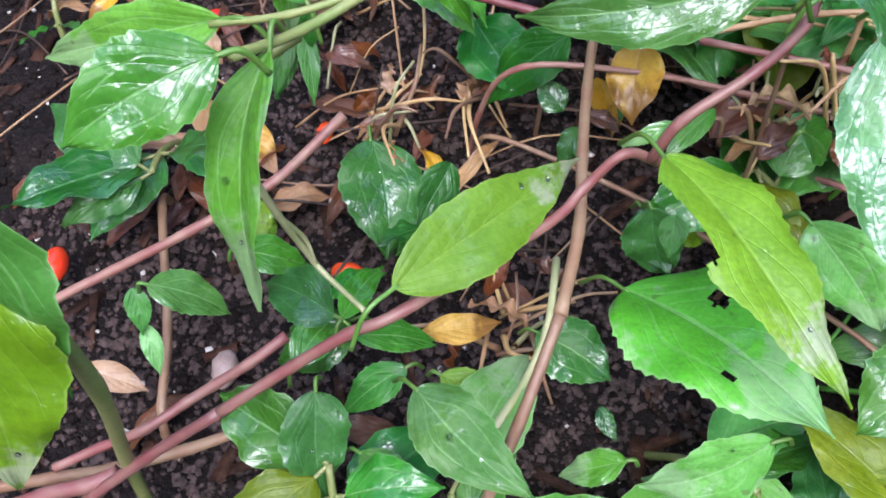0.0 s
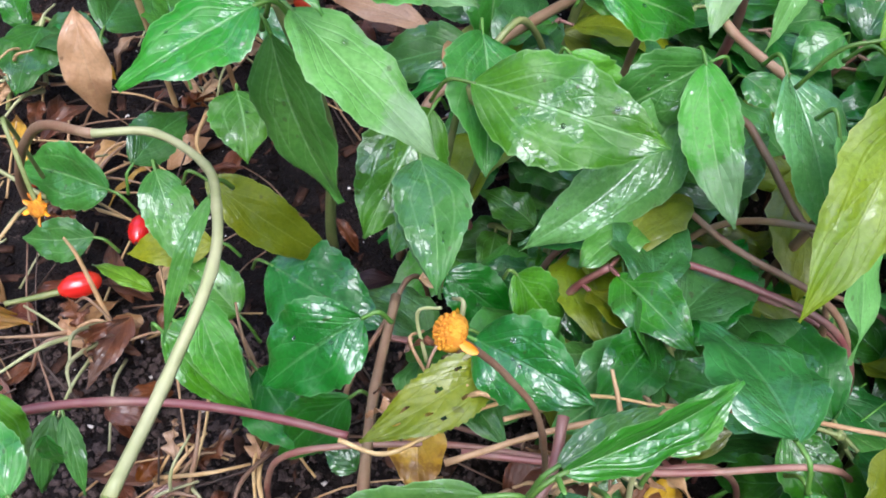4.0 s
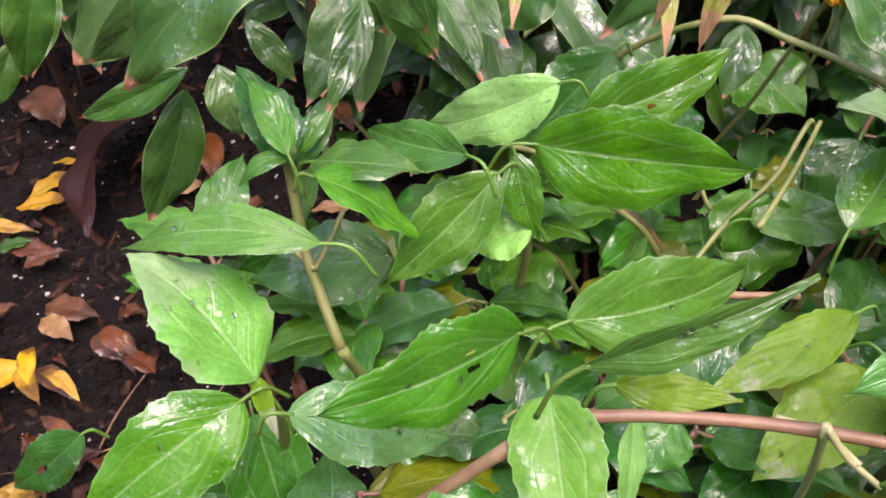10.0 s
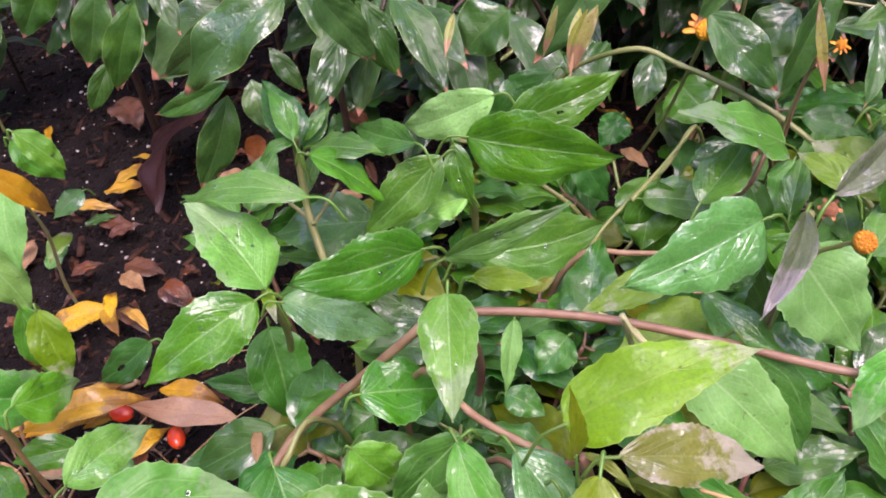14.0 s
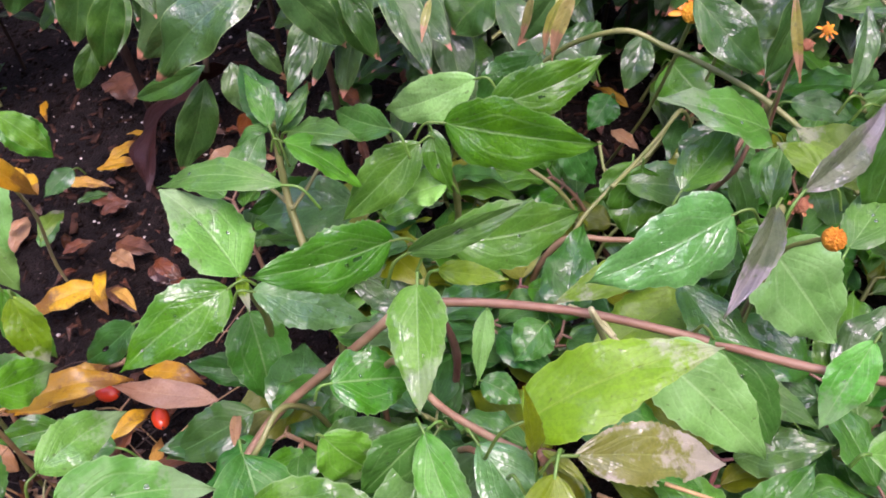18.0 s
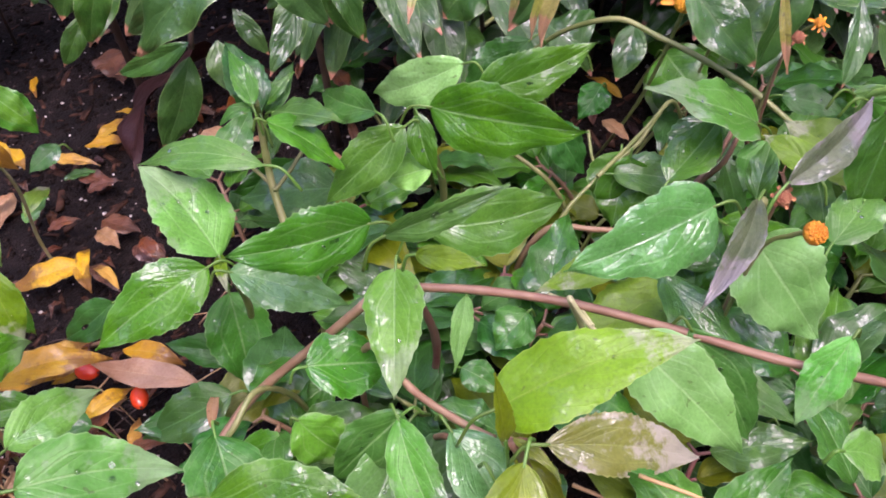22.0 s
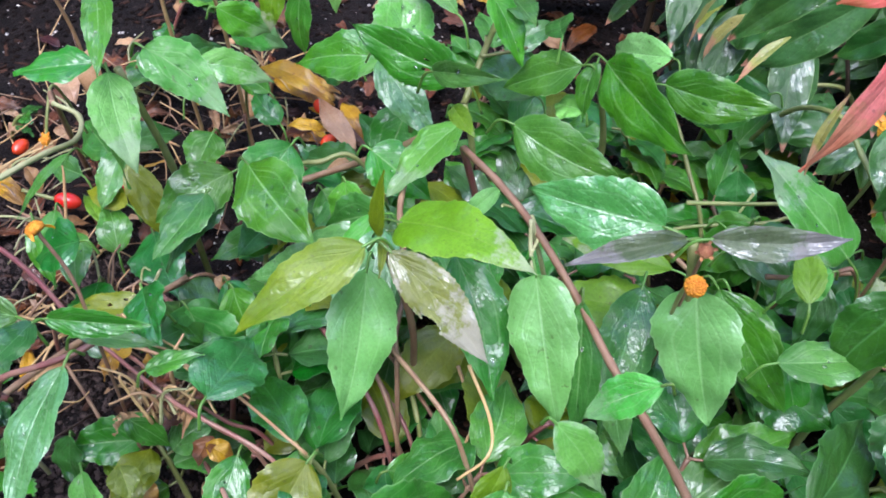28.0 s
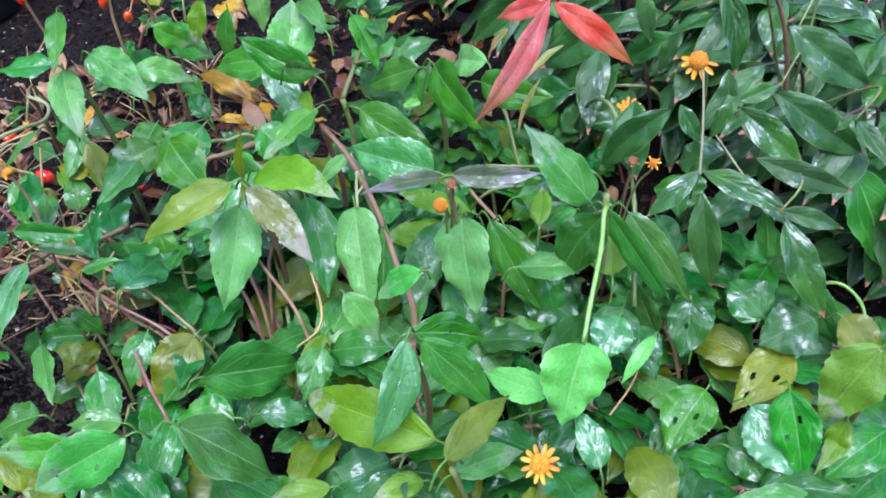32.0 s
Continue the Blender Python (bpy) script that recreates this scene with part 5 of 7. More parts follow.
leaf(hf, "d", (0.033, 0.031, 0.127), (0.017, 0.064, 0.113), 0.23, 0.027, 0.06, 0.25)
leaf(hf, "d", (0.010, 0.061, 0.092), (0.009, 0.092, 0.070), 1.01, 0.026, 0.06, 0.25)
leaf(hf, "d", (0.165, 0.174, 0.074), (0.157, 0.143, 0.066), -0.23, 0.020, 0.06, 0.25)
hg = shoot("plant with olive and pale leaves beside a daisy", (0.235, 0.06))
leaf(hg, "o", (0.229, 0.047, 0.154), (0.228, 0.093, 0.146), 0.43, 0.015, 0.06, 0.25)
leaf(hg, "p", (0.230, 0.052, 0.137), (0.243, 0.086, 0.124), 0.59, 0.014, 0.06, 0.25)
leaf(hg, "d", (0.171, 0.057, 0.082), (0.192, 0.058, 0.078), 0.14, 0.013, 0.06, 0.25)
leaf(hg, "y", (0.207, 0.061, 0.091), (0.194, 0.040, 0.089), -0.18, 0.013, 0.06, 0.25)
leaf(hg, "d", (0.122, 0.180, 0.119), (0.140, 0.125, 0.095), -0.16, 0.024, 0.06, 0.25)
to_ground(hg, "green", 0.0013, (0.231, 0.049, 0.146), (0.235, 0.065))
hh = shoot("low mat of insect-eaten shiny leaves", (0.29, 0.19))
leaf(hh, "g", (0.245, 0.226, 0.072), (0.221, 0.239, 0.089), -1.23, 0.020, 0.06, 0.25)
leaf(hh, "d", (0.266, 0.220, 0.091), (0.246, 0.255, 0.089), -0.24, 0.025, 0.06, 0.25)
leaf(hh, "d", (0.283, 0.174, 0.085), (0.289, 0.145, 0.075), 0.00, 0.016, 0.06, 0.25, holes=((0.3, 0.4, 0.08), (0.8, 0.6, 0.06)))
leaf(hh, "g", (0.306, 0.194, 0.074), (0.330, 0.194, 0.066), 0.60, 0.014, 0.06, 0.25)
leaf(hh, "g", (0.322, 0.200, 0.118), (0.347, 0.182, 0.085), 0.76, 0.025, 0.06, 0.25, holes=((0.4, 0.3, 0.05), (0.7, 0.5, 0.04)))
leaf(hh, "g", (0.273, 0.179, 0.090), (0.303, 0.194, 0.071), 0.90, 0.023, 0.06, 0.25, holes=((0.3, 0.5, 0.06), (0.75, 0.7, 0.05)))
stem(hh, "straw", 0.0008, 0.0007, [(0.252, 0.245, 0.060), (0.279, 0.264, 0.060), (0.286, 0.280, 0.060), (0.280, 0.298, 0.060)], tails="ab")
stem(hh, "brown", 0.0012, 0.0012, [(0.285, 0.275, 0.050), (0.315, 0.297, 0.050), (0.338, 0.311, 0.050)], tails="ab")
hi = shoot("broad yellow-green leaf catching the light", (0.35, 0.22))
leaf(hi, "y", (0.346, 0.219, 0.154), (0.340, 0.197, 0.112), -0.25, 0.029, 0.06, 0.25)
leaf(hi, "y", (0.350, 0.205, 0.113), (0.352, 0.195, 0.089), 0.24, 0.012, 0.06, 0.25)
stem(hi, "lime", 0.001, 0.001, [(0.309, 0.312, 0.090), (0.326, 0.310, 0.090), (0.337, 0.289, 0.090)], tails="ab")
to_ground(hi, "green", 0.0014, (0.346, 0.218, 0.153), (0.355, 0.235))
hj = shoot("low dark leaves beneath the shrub", (0.3, 0.29))
leaf(hj, "g", (0.277, 0.284, 0.107), (0.276, 0.276, 0.076), -0.16, 0.022, 0.06, 0.25)
leaf(hj, "d", (0.298, 0.301, 0.090), (0.329, 0.288, 0.071), 1.09, 0.023, 0.06, 0.25)
leaf(hj, "g", (0.287, 0.362, 0.132), (0.329, 0.355, 0.078), 0.35, 0.034, 0.06, 0.25)
ma = shoot("low dark leaves over the soil", (-0.09, 0.21))
leaf(ma, "d", (-0.066, 0.205, 0.043), (-0.097, 0.196, 0.058), -0.46, 0.020, 0.06, 0.25)
leaf(ma, "d", (-0.046, 0.227, 0.057), (-0.083, 0.234, 0.064), -0.76, 0.017, 0.06, 0.25)
leaf(ma, "d", (-0.106, 0.258, 0.071), (-0.136, 0.258, 0.051), -0.72, 0.018, 0.06, 0.25, holes=((0.5, 0.55, 0.07),))
stem(ma, "brown", 0.0013, 0.0013, [(-0.180, 0.263, 0.034), (-0.166, 0.276, 0.020), (-0.143, 0.291, 0.002)], tails="ab")
leaf(ma, "d", (-0.157, 0.402, 0.052), (-0.174, 0.387, 0.048), -0.50, 0.014, 0.06, 0.25)
mb = shoot("light green leaves hanging over the litter", (-0.13, 0.2))
leaf(mb, "y", (-0.120, 0.217, 0.147), (-0.118, 0.205, 0.117), -0.16, 0.015, 0.06, 0.25)
leaf(mb, "p", (-0.126, 0.180, 0.141), (-0.113, 0.202, 0.121), 1.30, 0.018, 0.06, 0.25)
leaf(mb, "g", (-0.147, 0.337, 0.144), (-0.132, 0.334, 0.119), 0.44, 0.014, 0.06, 0.25)
leaf(mb, "d", (-0.154, 0.171, 0.079), (-0.173, 0.208, 0.081), 0.37, 0.023, 0.06, 0.25)
leaf(mb, "d", (-0.192, 0.189, 0.068), (-0.197, 0.234, 0.053), 0.70, 0.029, 0.06, 0.25)
leaf(mb, "d", (-0.115, 0.202, 0.058), (-0.144, 0.209, 0.062), -0.32, 0.016, 0.06, 0.25)
leaf(mb, "g", (-0.138, 0.216, 0.061), (-0.168, 0.217, 0.059), -0.76, 0.016, 0.06, 0.25)
mc = shoot("plant with bleached and dark leaves over a brown runner", (0.15, 0.13))
leaf(mc, "d", (0.159, 0.137, 0.068), (0.165, 0.116, 0.053), 0.53, 0.016, 0.06, 0.25)
leaf(mc, "p", (0.156, 0.119, 0.153), (0.138, 0.107, 0.129), -0.46, 0.015, 0.06, 0.25)
leaf(mc, "g", (0.134, 0.147, 0.101), (0.152, 0.121, 0.099), 0.25, 0.013, 0.06, 0.25)
stem(mc, "brown", 0.0016, 0.0012, [(0.093, 0.237, 0.090), (0.112, 0.232, 0.090), (0.130, 0.226, 0.090)], tails="a")
bg_left = shoot("pale green leaves on thin drooping stalks", (-0.165, 0.33))
leaf(bg_left, "u", (-0.161, 0.332, 0.120), (-0.166, 0.309, 0.084), -0.08, 0.021, 0.06, 0.25)
leaf(bg_left, "u", (-0.184, 0.317, 0.095), (-0.174, 0.311, 0.054), 0.55, 0.022, 0.06, 0.25)
leaf(bg_left, "g", (-0.148, 0.258, 0.110), (-0.143, 0.252, 0.065), 0.44, 0.018, 0.06, 0.25)
leaf(bg_left, "g", (-0.172, 0.386, 0.107), (-0.157, 0.388, 0.074), 1.14, 0.022, 0.06, 0.25)
leaf(bg_left, "a", (-0.151, 0.297, 0.157), (-0.137, 0.309, 0.115), 1.17, 0.012, 0.1, 0.25)
to_ground(bg_left, "pale", 0.0009, (-0.161, 0.332, 0.120), (-0.17, 0.35))
bh = shoot("wet light green leaf scorched brown in its middle", (-0.165, 0.21))
leaf(bh, "p", (-0.164, 0.215, 0.110), (-0.132, 0.228, 0.089), 1.30, 0.027, 0.06, 0.25)
leaf(bh, "g", (-0.102, 0.102, 0.232), (-0.105, 0.122, 0.196), 1.40, 0.023, 0.06, 0.25)
to_ground(bh, "green", 0.0010, (-0.164, 0.215, 0.110), (-0.17, 0.22))

xa = shoot("toothed leaves and pink runners over a gap of bare soil", (0.06, 0.10))
leaf(xa, "p", (0.018, 0.138, 0.125), (0.029, 0.098, 0.105), 0.27, 0.017)
leaf(xa, "g", (0.007, 0.143, 0.100), (0.028, 0.127, 0.085), 0.46, 0.021)
stem(xa, "pink", 0.0011, 0.0011, [(-0.007, 0.110, 0.075), (0.015, 0.100, 0.085), (0.039, 0.093, 0.085), (0.062, 0.085, 0.080)], tails="ab")
stem(xa, "brown", 0.0011, 0.001, [(0.016, 0.125, 0.080), (0.034, 0.106, 0.085), (0.062, 0.092, 0.080)], tails="ab")
stem(xa, "brown", 0.0012, 0.0011, [(0.032, 0.142, 0.100), (0.040, 0.130, 0.100), (0.049, 0.113, 0.095), (0.057, 0.104, 0.090)], tails="ab")
xb = shoot("olive insect-riddled leaf beside a bent flower stalk", (-0.03, 0.03))
leaf(xb, "o", (-0.029, 0.052, 0.105), (-0.059, 0.029, 0.100), -0.26, 0.016, holes=((0.3, 0.3, 0.03), (0.62, 0.42, 0.035), (0.35, 0.55, 0.03), (0.66, 0.66, 0.03), (0.45, 0.75, 0.025), (0.2, 0.48, 0.025), (0.75, 0.25, 0.03)))
leaf(xb, "g", (-0.015, 0.017, 0.135), (0.006, 0.034, 0.130), 0.18, 0.008)
leaf(xb, "g", (0.007, 0.026, 0.125), (0.021, 0.042, 0.130), 0.05, 0.010)
xc = shoot("narrow curled leaves beside an arching runner", (-0.10, 0.05))
leaf(xc, "g", (-0.100, 0.073, 0.132), (-0.111, 0.046, 0.105), -0.35, 0.005)
leaf(xc, "g", (-0.109, 0.062, 0.100), (-0.093, 0.042, 0.075), -0.00, 0.013)
leaf(xc, "g", (-0.117, 0.054, 0.095), (-0.098, 0.045, 0.070), 0.14, 0.011)
leaf(xc, "g", (-0.147, 0.120, 0.075), (-0.132, 0.092, 0.060), -0.08, 0.017)
leaf(xc, "o", (-0.126, 0.104, 0.060), (-0.156, 0.099, 0.055), -0.44, 0.015)
leaf(xc, "d", (-0.156, 0.040, 0.060), (-0.158, 0.021, 0.045), -0.39, 0.008)
leaf(xc, "g", (-0.153, 0.040, 0.060), (-0.145, 0.022, 0.045), -0.21, 0.007)
leaf(xc, "d", (-0.109, 0.104, 0.050), (-0.065, 0.084, 0.050), 0.26, 0.032)
leaf(xc, "g", (-0.137, 0.171, 0.060), (-0.128, 0.145, 0.050), -0.08, 0.025)
xd = shoot("shrivelled pale stalk with small leaves over the soil", (-0.10, -0.04))
stem(xd, "pale", 0.0009, 0.0007, [(-0.119, -0.047, 0.125), (-0.116, -0.047, 0.105), (-0.114, -0.046, 0.090), (-0.110, -0.047, 0.080), (-0.095, -0.056, 0.085)])
stem(xd, "pale", 0.0006, 0.0006, [(-0.116, -0.047, 0.105), (-0.114, -0.044, 0.090), (-0.112, -0.046, 0.082)])
leaf(xd, "y", (-0.142, -0.020, 0.055), (-0.145, -0.035, 0.050), -0.33, 0.010)
leaf(xd, "d", (-0.104, -0.050, 0.060), (-0.123, -0.063, 0.045), -0.32, 0.017)
leaf(xd, "g", (-0.104, -0.054, 0.070), (-0.101, -0.033, 0.060), 0.28, 0.008)
leaf(xd, "y", (-0.077, -0.058, 0.060), (-0.059, -0.062, 0.050), 0.13, 0.010)
leaf(xd, "g", (-0.087, -0.057, 0.055), (-0.101, -0.071, 0.045), -0.23, 0.011)
leaf(xd, "g", (-0.094, -0.064, 0.090), (-0.078, -0.056, 0.075), 0.26, 0.008)
leaf(xd, "g", (-0.137, -0.043, 0.070), (-0.122, -0.036, 0.055), 0.33, 0.011)
leaf(xd, "g", (-0.165, -0.058, 0.060), (-0.161, -0.067, 0.050), -0.27, 0.007)
leaf(xd, "u", (-0.162, -0.064, 0.050), (-0.156, -0.074, 0.040), -0.24, 0.006)
leaf(xd, "g", (-0.139, 0.024, 0.090), (-0.140, 0.022, 0.075), -0.60, 0.007)
xe = shoot("broad wet leaves among brown runners", (0.02, -0.04))
leaf(xe, "g", (0.034, -0.032, 0.085), (0.019, -0.050, 0.075), 0.03, 0.024)
leaf(xe, "d", (-0.037, 0.010, 0.050), (-0.025, -0.007, 0.045), 0.20, 0.015)
leaf(xe, "g", (-0.031, -0.014, 0.090), (-0.030, -0.023, 0.085), 0.07, 0.007)
leaf(xe, "g", (-0.057, -0.034, 0.045), (-0.034, -0.040, 0.040), 0.20, 0.019)
leaf(xe, "g", (-0.028, 0.011, 0.100), (-0.037, -0.003, 0.095), -0.18, 0.006)
leaf(xe, "p", (-0.037, -0.003, 0.110), (-0.047, -0.009, 0.105), -0.32, 0.004)
leaf(xe, "d", (-0.104, 0.066, 0.050), (-0.081, 0.043, 0.045), 0.21, 0.024)
xf = shoot("yellow-green and deep green leaves beneath a pinkish runner", (0.09, 0.19))
leaf(xf, "y", (0.126, 0.200, 0.115), (0.077, 0.193, 0.105), -0.30, 0.016)
leaf(xf, "y", (0.129, 0.186, 0.100), (0.084, 0.172, 0.090), -0.21, 0.026)
leaf(xf, "g", (0.075, 0.199, 0.085), (0.059, 0.190, 0.075), -0.21, 0.020)
leaf(xf, "d", (0.094, 0.181, 0.075), (0.069, 0.172, 0.070), -0.23, 0.020)
leaf(xf, "g", (0.044, 0.185, 0.075), (0.058, 0.173, 0.070), 0.33, 0.014)
leaf(xf, "d", (-0.053, 0.200, 0.065), (-0.096, 0.196, 0.050), -0.41, 0.024)
leaf(xf, "d", (0.007, 0.275, 0.100), (-0.042, 0.290, 0.090), -0.48, 0.030)
leaf(xf, "g", (-0.011, 0.200, 0.060), (-0.037, 0.190, 0.050), -0.35, 0.024)
leaf(xf, "u", (0.047, 0.252, 0.125), (0.028, 0.259, 0.115), -0.53, 0.017)
leaf(xf, "g", (-0.013, 0.294, 0.130), (-0.022, 0.276, 0.120), -0.25, 0.008)
leaf(xf, "d", (0.142, 0.355, 0.090), (0.125, 0.372, 0.100), -0.53, 0.040)
leaf(xf, "d", (0.050, 0.381, 0.100), (0.068, 0.359, 0.090), 0.43, 0.032)
xg = shoot("wet and insect-eaten low leaves at the end of the bed", (0.28, 0.17))
leaf(xg, "o", (0.065, 0.045, 0.100), (0.065, 0.012, 0.080), -0.41, 0.027)
leaf(xg, "o", (0.310, 0.245, 0.095), (0.302, 0.199, 0.080), -0.08, 0.026, holes=((0.3, 0.4, 0.06), (0.7, 0.55, 0.05), (0.55, 0.75, 0.05)))
leaf(xg, "u", (0.231, 0.127, 0.110), (0.196, 0.121, 0.105), -0.42, 0.018)
leaf(xg, "d", (0.229, 0.204, 0.105), (0.235, 0.179, 0.090), -0.01, 0.026)
leaf(xg, "d", (0.255, 0.232, 0.105), (0.266, 0.210, 0.085), 0.15, 0.024, holes=((0.55, 0.45, 0.05),))
leaf(xg, "d", (0.239, 0.200, 0.100), (0.264, 0.184, 0.090), 0.34, 0.022)
leaf(xg, "d", (0.313, 0.259, 0.110), (0.296, 0.232, 0.100), -0.28, 0.030)
leaf(xg, "d", (0.292, 0.251, 0.100), (0.264, 0.259, 0.105), -0.52, 0.027)
leaf(xg, "u", (0.254, 0.189, 0.115), (0.253, 0.163, 0.100), -0.09, 0.008)
leaf(xg, "g", (0.130, 0.018, 0.120), (0.108, 0.000, 0.115), -0.34, 0.026)
leaf(xg, "d", (0.126, 0.034, 0.100), (0.146, 0.054, 0.095), 0.38, 0.015)
leaf(xg, "g", (0.130, 0.075, 0.115), (0.138, 0.052, 0.100), -0.20, 0.018)
leaf(xg, "d", (0.174, 0.196, 0.090), (0.209, 0.198, 0.080), 0.47, 0.030)
leaf(xg, "g", (-0.044, 0.148, 0.120), (-0.038, 0.107, 0.105), -0.46, 0.029)
leaf(xg, "g", (-0.055, 0.121, 0.115), (-0.069, 0.086, 0.100), -0.64, 0.026)
leaf(xg, "g", (0.062, 0.133, 0.135), (0.103, 0.106, 0.105), 0.07, 0.024)
leaf(xg, "g", (0.044, 0.031, 0.100), (0.057, 0.006, 0.085), -0.29, 0.016)
leaf(xg, "g", (0.046, -0.001, 0.100), (0.073, -0.015, 0.085), -0.08, 0.018)
leaf(xg, "o", (0.009, 0.003, 0.090), (0.020, -0.002, 0.085), -0.05, 0.012)

xh = shoot("leaves between the flower stalks under the shrub", (0.17, 0.28))
leaf(xh, "d", (0.181, 0.277, 0.100), (0.162, 0.260, 0.075), -0.18, 0.032)
leaf(xh, "g", (0.136, 0.271, 0.095), (0.126, 0.248, 0.070), 0.00, 0.033)
leaf(xh, "p", (0.179, 0.227, 0.130), (0.168, 0.216, 0.115), -0.11, 0.017)
leaf(xh, "y", (0.218, 0.206, 0.120), (0.194, 0.241, 0.125), -0.49, 0.026)
leaf(xh, "g", (0.180, 0.171, 0.130), (0.208, 0.196, 0.130), 0.08, 0.019)
leaf(xh, "d", (0.147, 0.337, 0.080), (0.131, 0.325, 0.070), -0.33, 0.018)
leaf(xh, "d", (0.210, 0.273, 0.110), (0.235, 0.257, 0.105), 0.54, 0.015)
leaf(xh, "g", (0.192, 0.366, 0.070), (0.204, 0.334, 0.060), 0.38, 0.036)
stem(xh, "brown", 0.001, 0.0012, [(0.185, 0.255, 0.110), (0.175, 0.248, 0.100), (0.166, 0.253, 0.080)], tails="ab")
stem(xh, "green", 0.0009, 0.001, [(0.162, 0.282, 0.110), (0.143, 0.269, 0.100), (0.124, 0.263, 0.090), (0.104, 0.252, 0.080)], tails="ab")
stem(xh, "green", 0.0008, 0.0008, [(0.127, 0.294, 0.090), (0.127, 0.280, 0.080), (0.139, 0.283, 0.070)], tails="b")

xi = shoot("wet rain-sheened leaves at the outer edge of the bed", (0.36, 0.17))
leaf(xi, "s", (0.310, 0.194, 0.100), (0.349, 0.184, 0.085), 0.45, 0.028)
leaf(xi, "g", (0.368, 0.224, 0.100), (0.355, 0.186, 0.090), -0.10, 0.025)
leaf(xi, "g", (0.288, 0.188, 0.100), (0.288, 0.153, 0.085), -0.07, 0.028, holes=((0.35, 0.4, 0.05), (0.65, 0.6, 0.05)))
leaf(xi, "d", (0.311, 0.176, 0.085), (0.340, 0.179, 0.075), 0.46, 0.023)
leaf(xi, "g", (0.366, 0.194, 0.085), (0.350, 0.165, 0.080), -0.18, 0.025)
leaf(xi, "d", (0.378, 0.219, 0.080), (0.369, 0.187, 0.075), -0.06, 0.025)
leaf(xi, "p", (0.353, 0.172, 0.090), (0.318, 0.137, 0.085), -0.29, 0.019)
leaf(xi, "o", (0.324, 0.281, 0.100), (0.352, 0.274, 0.090), 0.54, 0.022)
leaf(xi, "y", (0.350, 0.214, 0.105), (0.350, 0.181, 0.095), 0.03, 0.012)
leaf(xi, "s", (0.234, 0.189, 0.115), (0.238, 0.164, 0.105), -0.09, 0.023)
leaf(xi, "s", (0.270, 0.115, 0.100), (0.245, 0.130, 0.110), -0.24, 0.016)

# dry straws
for n_, pts_ in enumerate((
    [(-0.064, 0.029, 0.100), (-0.053, 0.027, 0.100), (-0.043, 0.033, 0.100), (-0.028, 0.043, 0.100), (-0.005, 0.048, 0.100), (0.015, 0.047, 0.100)],
    [(-0.026, 0.038, 0.103), (-0.003, 0.051, 0.092), (0.018, 0.057, 0.080), (0.039, 0.061, 0.069)],
    [(-0.195, 0.107, 0.060), (-0.199, 0.085, 0.060), (-0.199, 0.055, 0.060), (-0.194, 0.023, 0.060)],
    [(-0.213, 0.114, 0.050), (-0.209, 0.079, 0.050), (-0.204, 0.043, 0.050)],
    [(-0.168, 0.133, 0.040), (-0.147, 0.097, 0.040), (-0.121, 0.040, 0.040)],
    [(-0.129, 0.086, 0.040), (-0.119, 0.056, 0.040), (-0.117, 0.032, 0.040)],
    [(0.256, 0.150, 0.090), (0.255, 0.174, 0.090), (0.248, 0.206, 0.090)],
)):
    w_ = thing("dry_straw", "bent dry straw-coloured stalk among the leaves", "straw", "dry straws", at=pts_[0])
    stem(w_, "straw", 0.0006, 0.0004, pts_)

# ---- shrub with dark pointed leaflets ----
na_ = thing("shrub", "dark glossy evergreen shrub, leaflets with reddish tips, hanging over the bed", "shrub", "shrubs", at=(0.0, 0.42, 0.0))
leaf(na_, "n", (-0.039, 0.292, 0.177), (-0.074, 0.301, 0.162), -1.33, 0.011, 0.06, 0.35)
leaf(na_, "n", (-0.042, 0.297, 0.167), (-0.065, 0.289, 0.128), -1.37, 0.018, 0.06, 0.3)
leaf(na_, "n", (-0.032, 0.310, 0.200), (-0.071, 0.325, 0.164), -1.42, 0.015, 0.06, 0.3)
leaf(na_, "n", (0.009, 0.268, 0.203), (-0.006, 0.250, 0.185), -0.55, 0.010, 0.06, 0.4)
leaf(na_, "n", (0.001, 0.237, 0.242), (0.019, 0.244, 0.205), 1.49, 0.014, 0.06, 0.35)
leaf(na_, "n", (0.018, 0.301, 0.196), (0.031, 0.297, 0.159), 1.10, 0.014, 0.06, 0.35)
leaf(na_, "n", (-0.021, 0.309, 0.178), (-0.011, 0.302, 0.158), 0.74, 0.009, 0.06, 0.3)
leaf(na_, "n", (-0.062, 0.327, 0.211), (-0.054, 0.310, 0.191), 0.09, 0.011, 0.06, 0.3)
leaf(na_, "q", (0.113, 0.306, 0.169), (0.102, 0.285, 0.150), -0.10, 0.006, 0.06, 0.5)
leaf(na_, "q", (0.097, 0.249, 0.205), (0.089, 0.246, 0.184), -0.25, 0.004, 0.06, 0.5)
leaf(na_, "q", (0.054, 0.283, 0.193), (0.047, 0.270, 0.183), -0.11, 0.004, 0.06, 0.5)
leaf(na_, "n", (-0.006, 0.264, 0.225), (-0.050, 0.261, 0.195), -0.64, 0.024, 0.1, 0.3, wave=0.09)
leaf(na_, "n", (-0.005, 0.317, 0.200), (0.018, 0.298, 0.170), 0.40, 0.019, 0.08, 0.3)
leaf(na_, "n", (0.020, 0.295, 0.200), (0.029, 0.283, 0.170), 0.34, 0.011, 0.08, 0.35)
leaf(na_, "n", (0.012, 0.306, 0.190), (-0.010, 0.286, 0.160), -0.43, 0.015, 0.08, 0.3, wave=0.08)
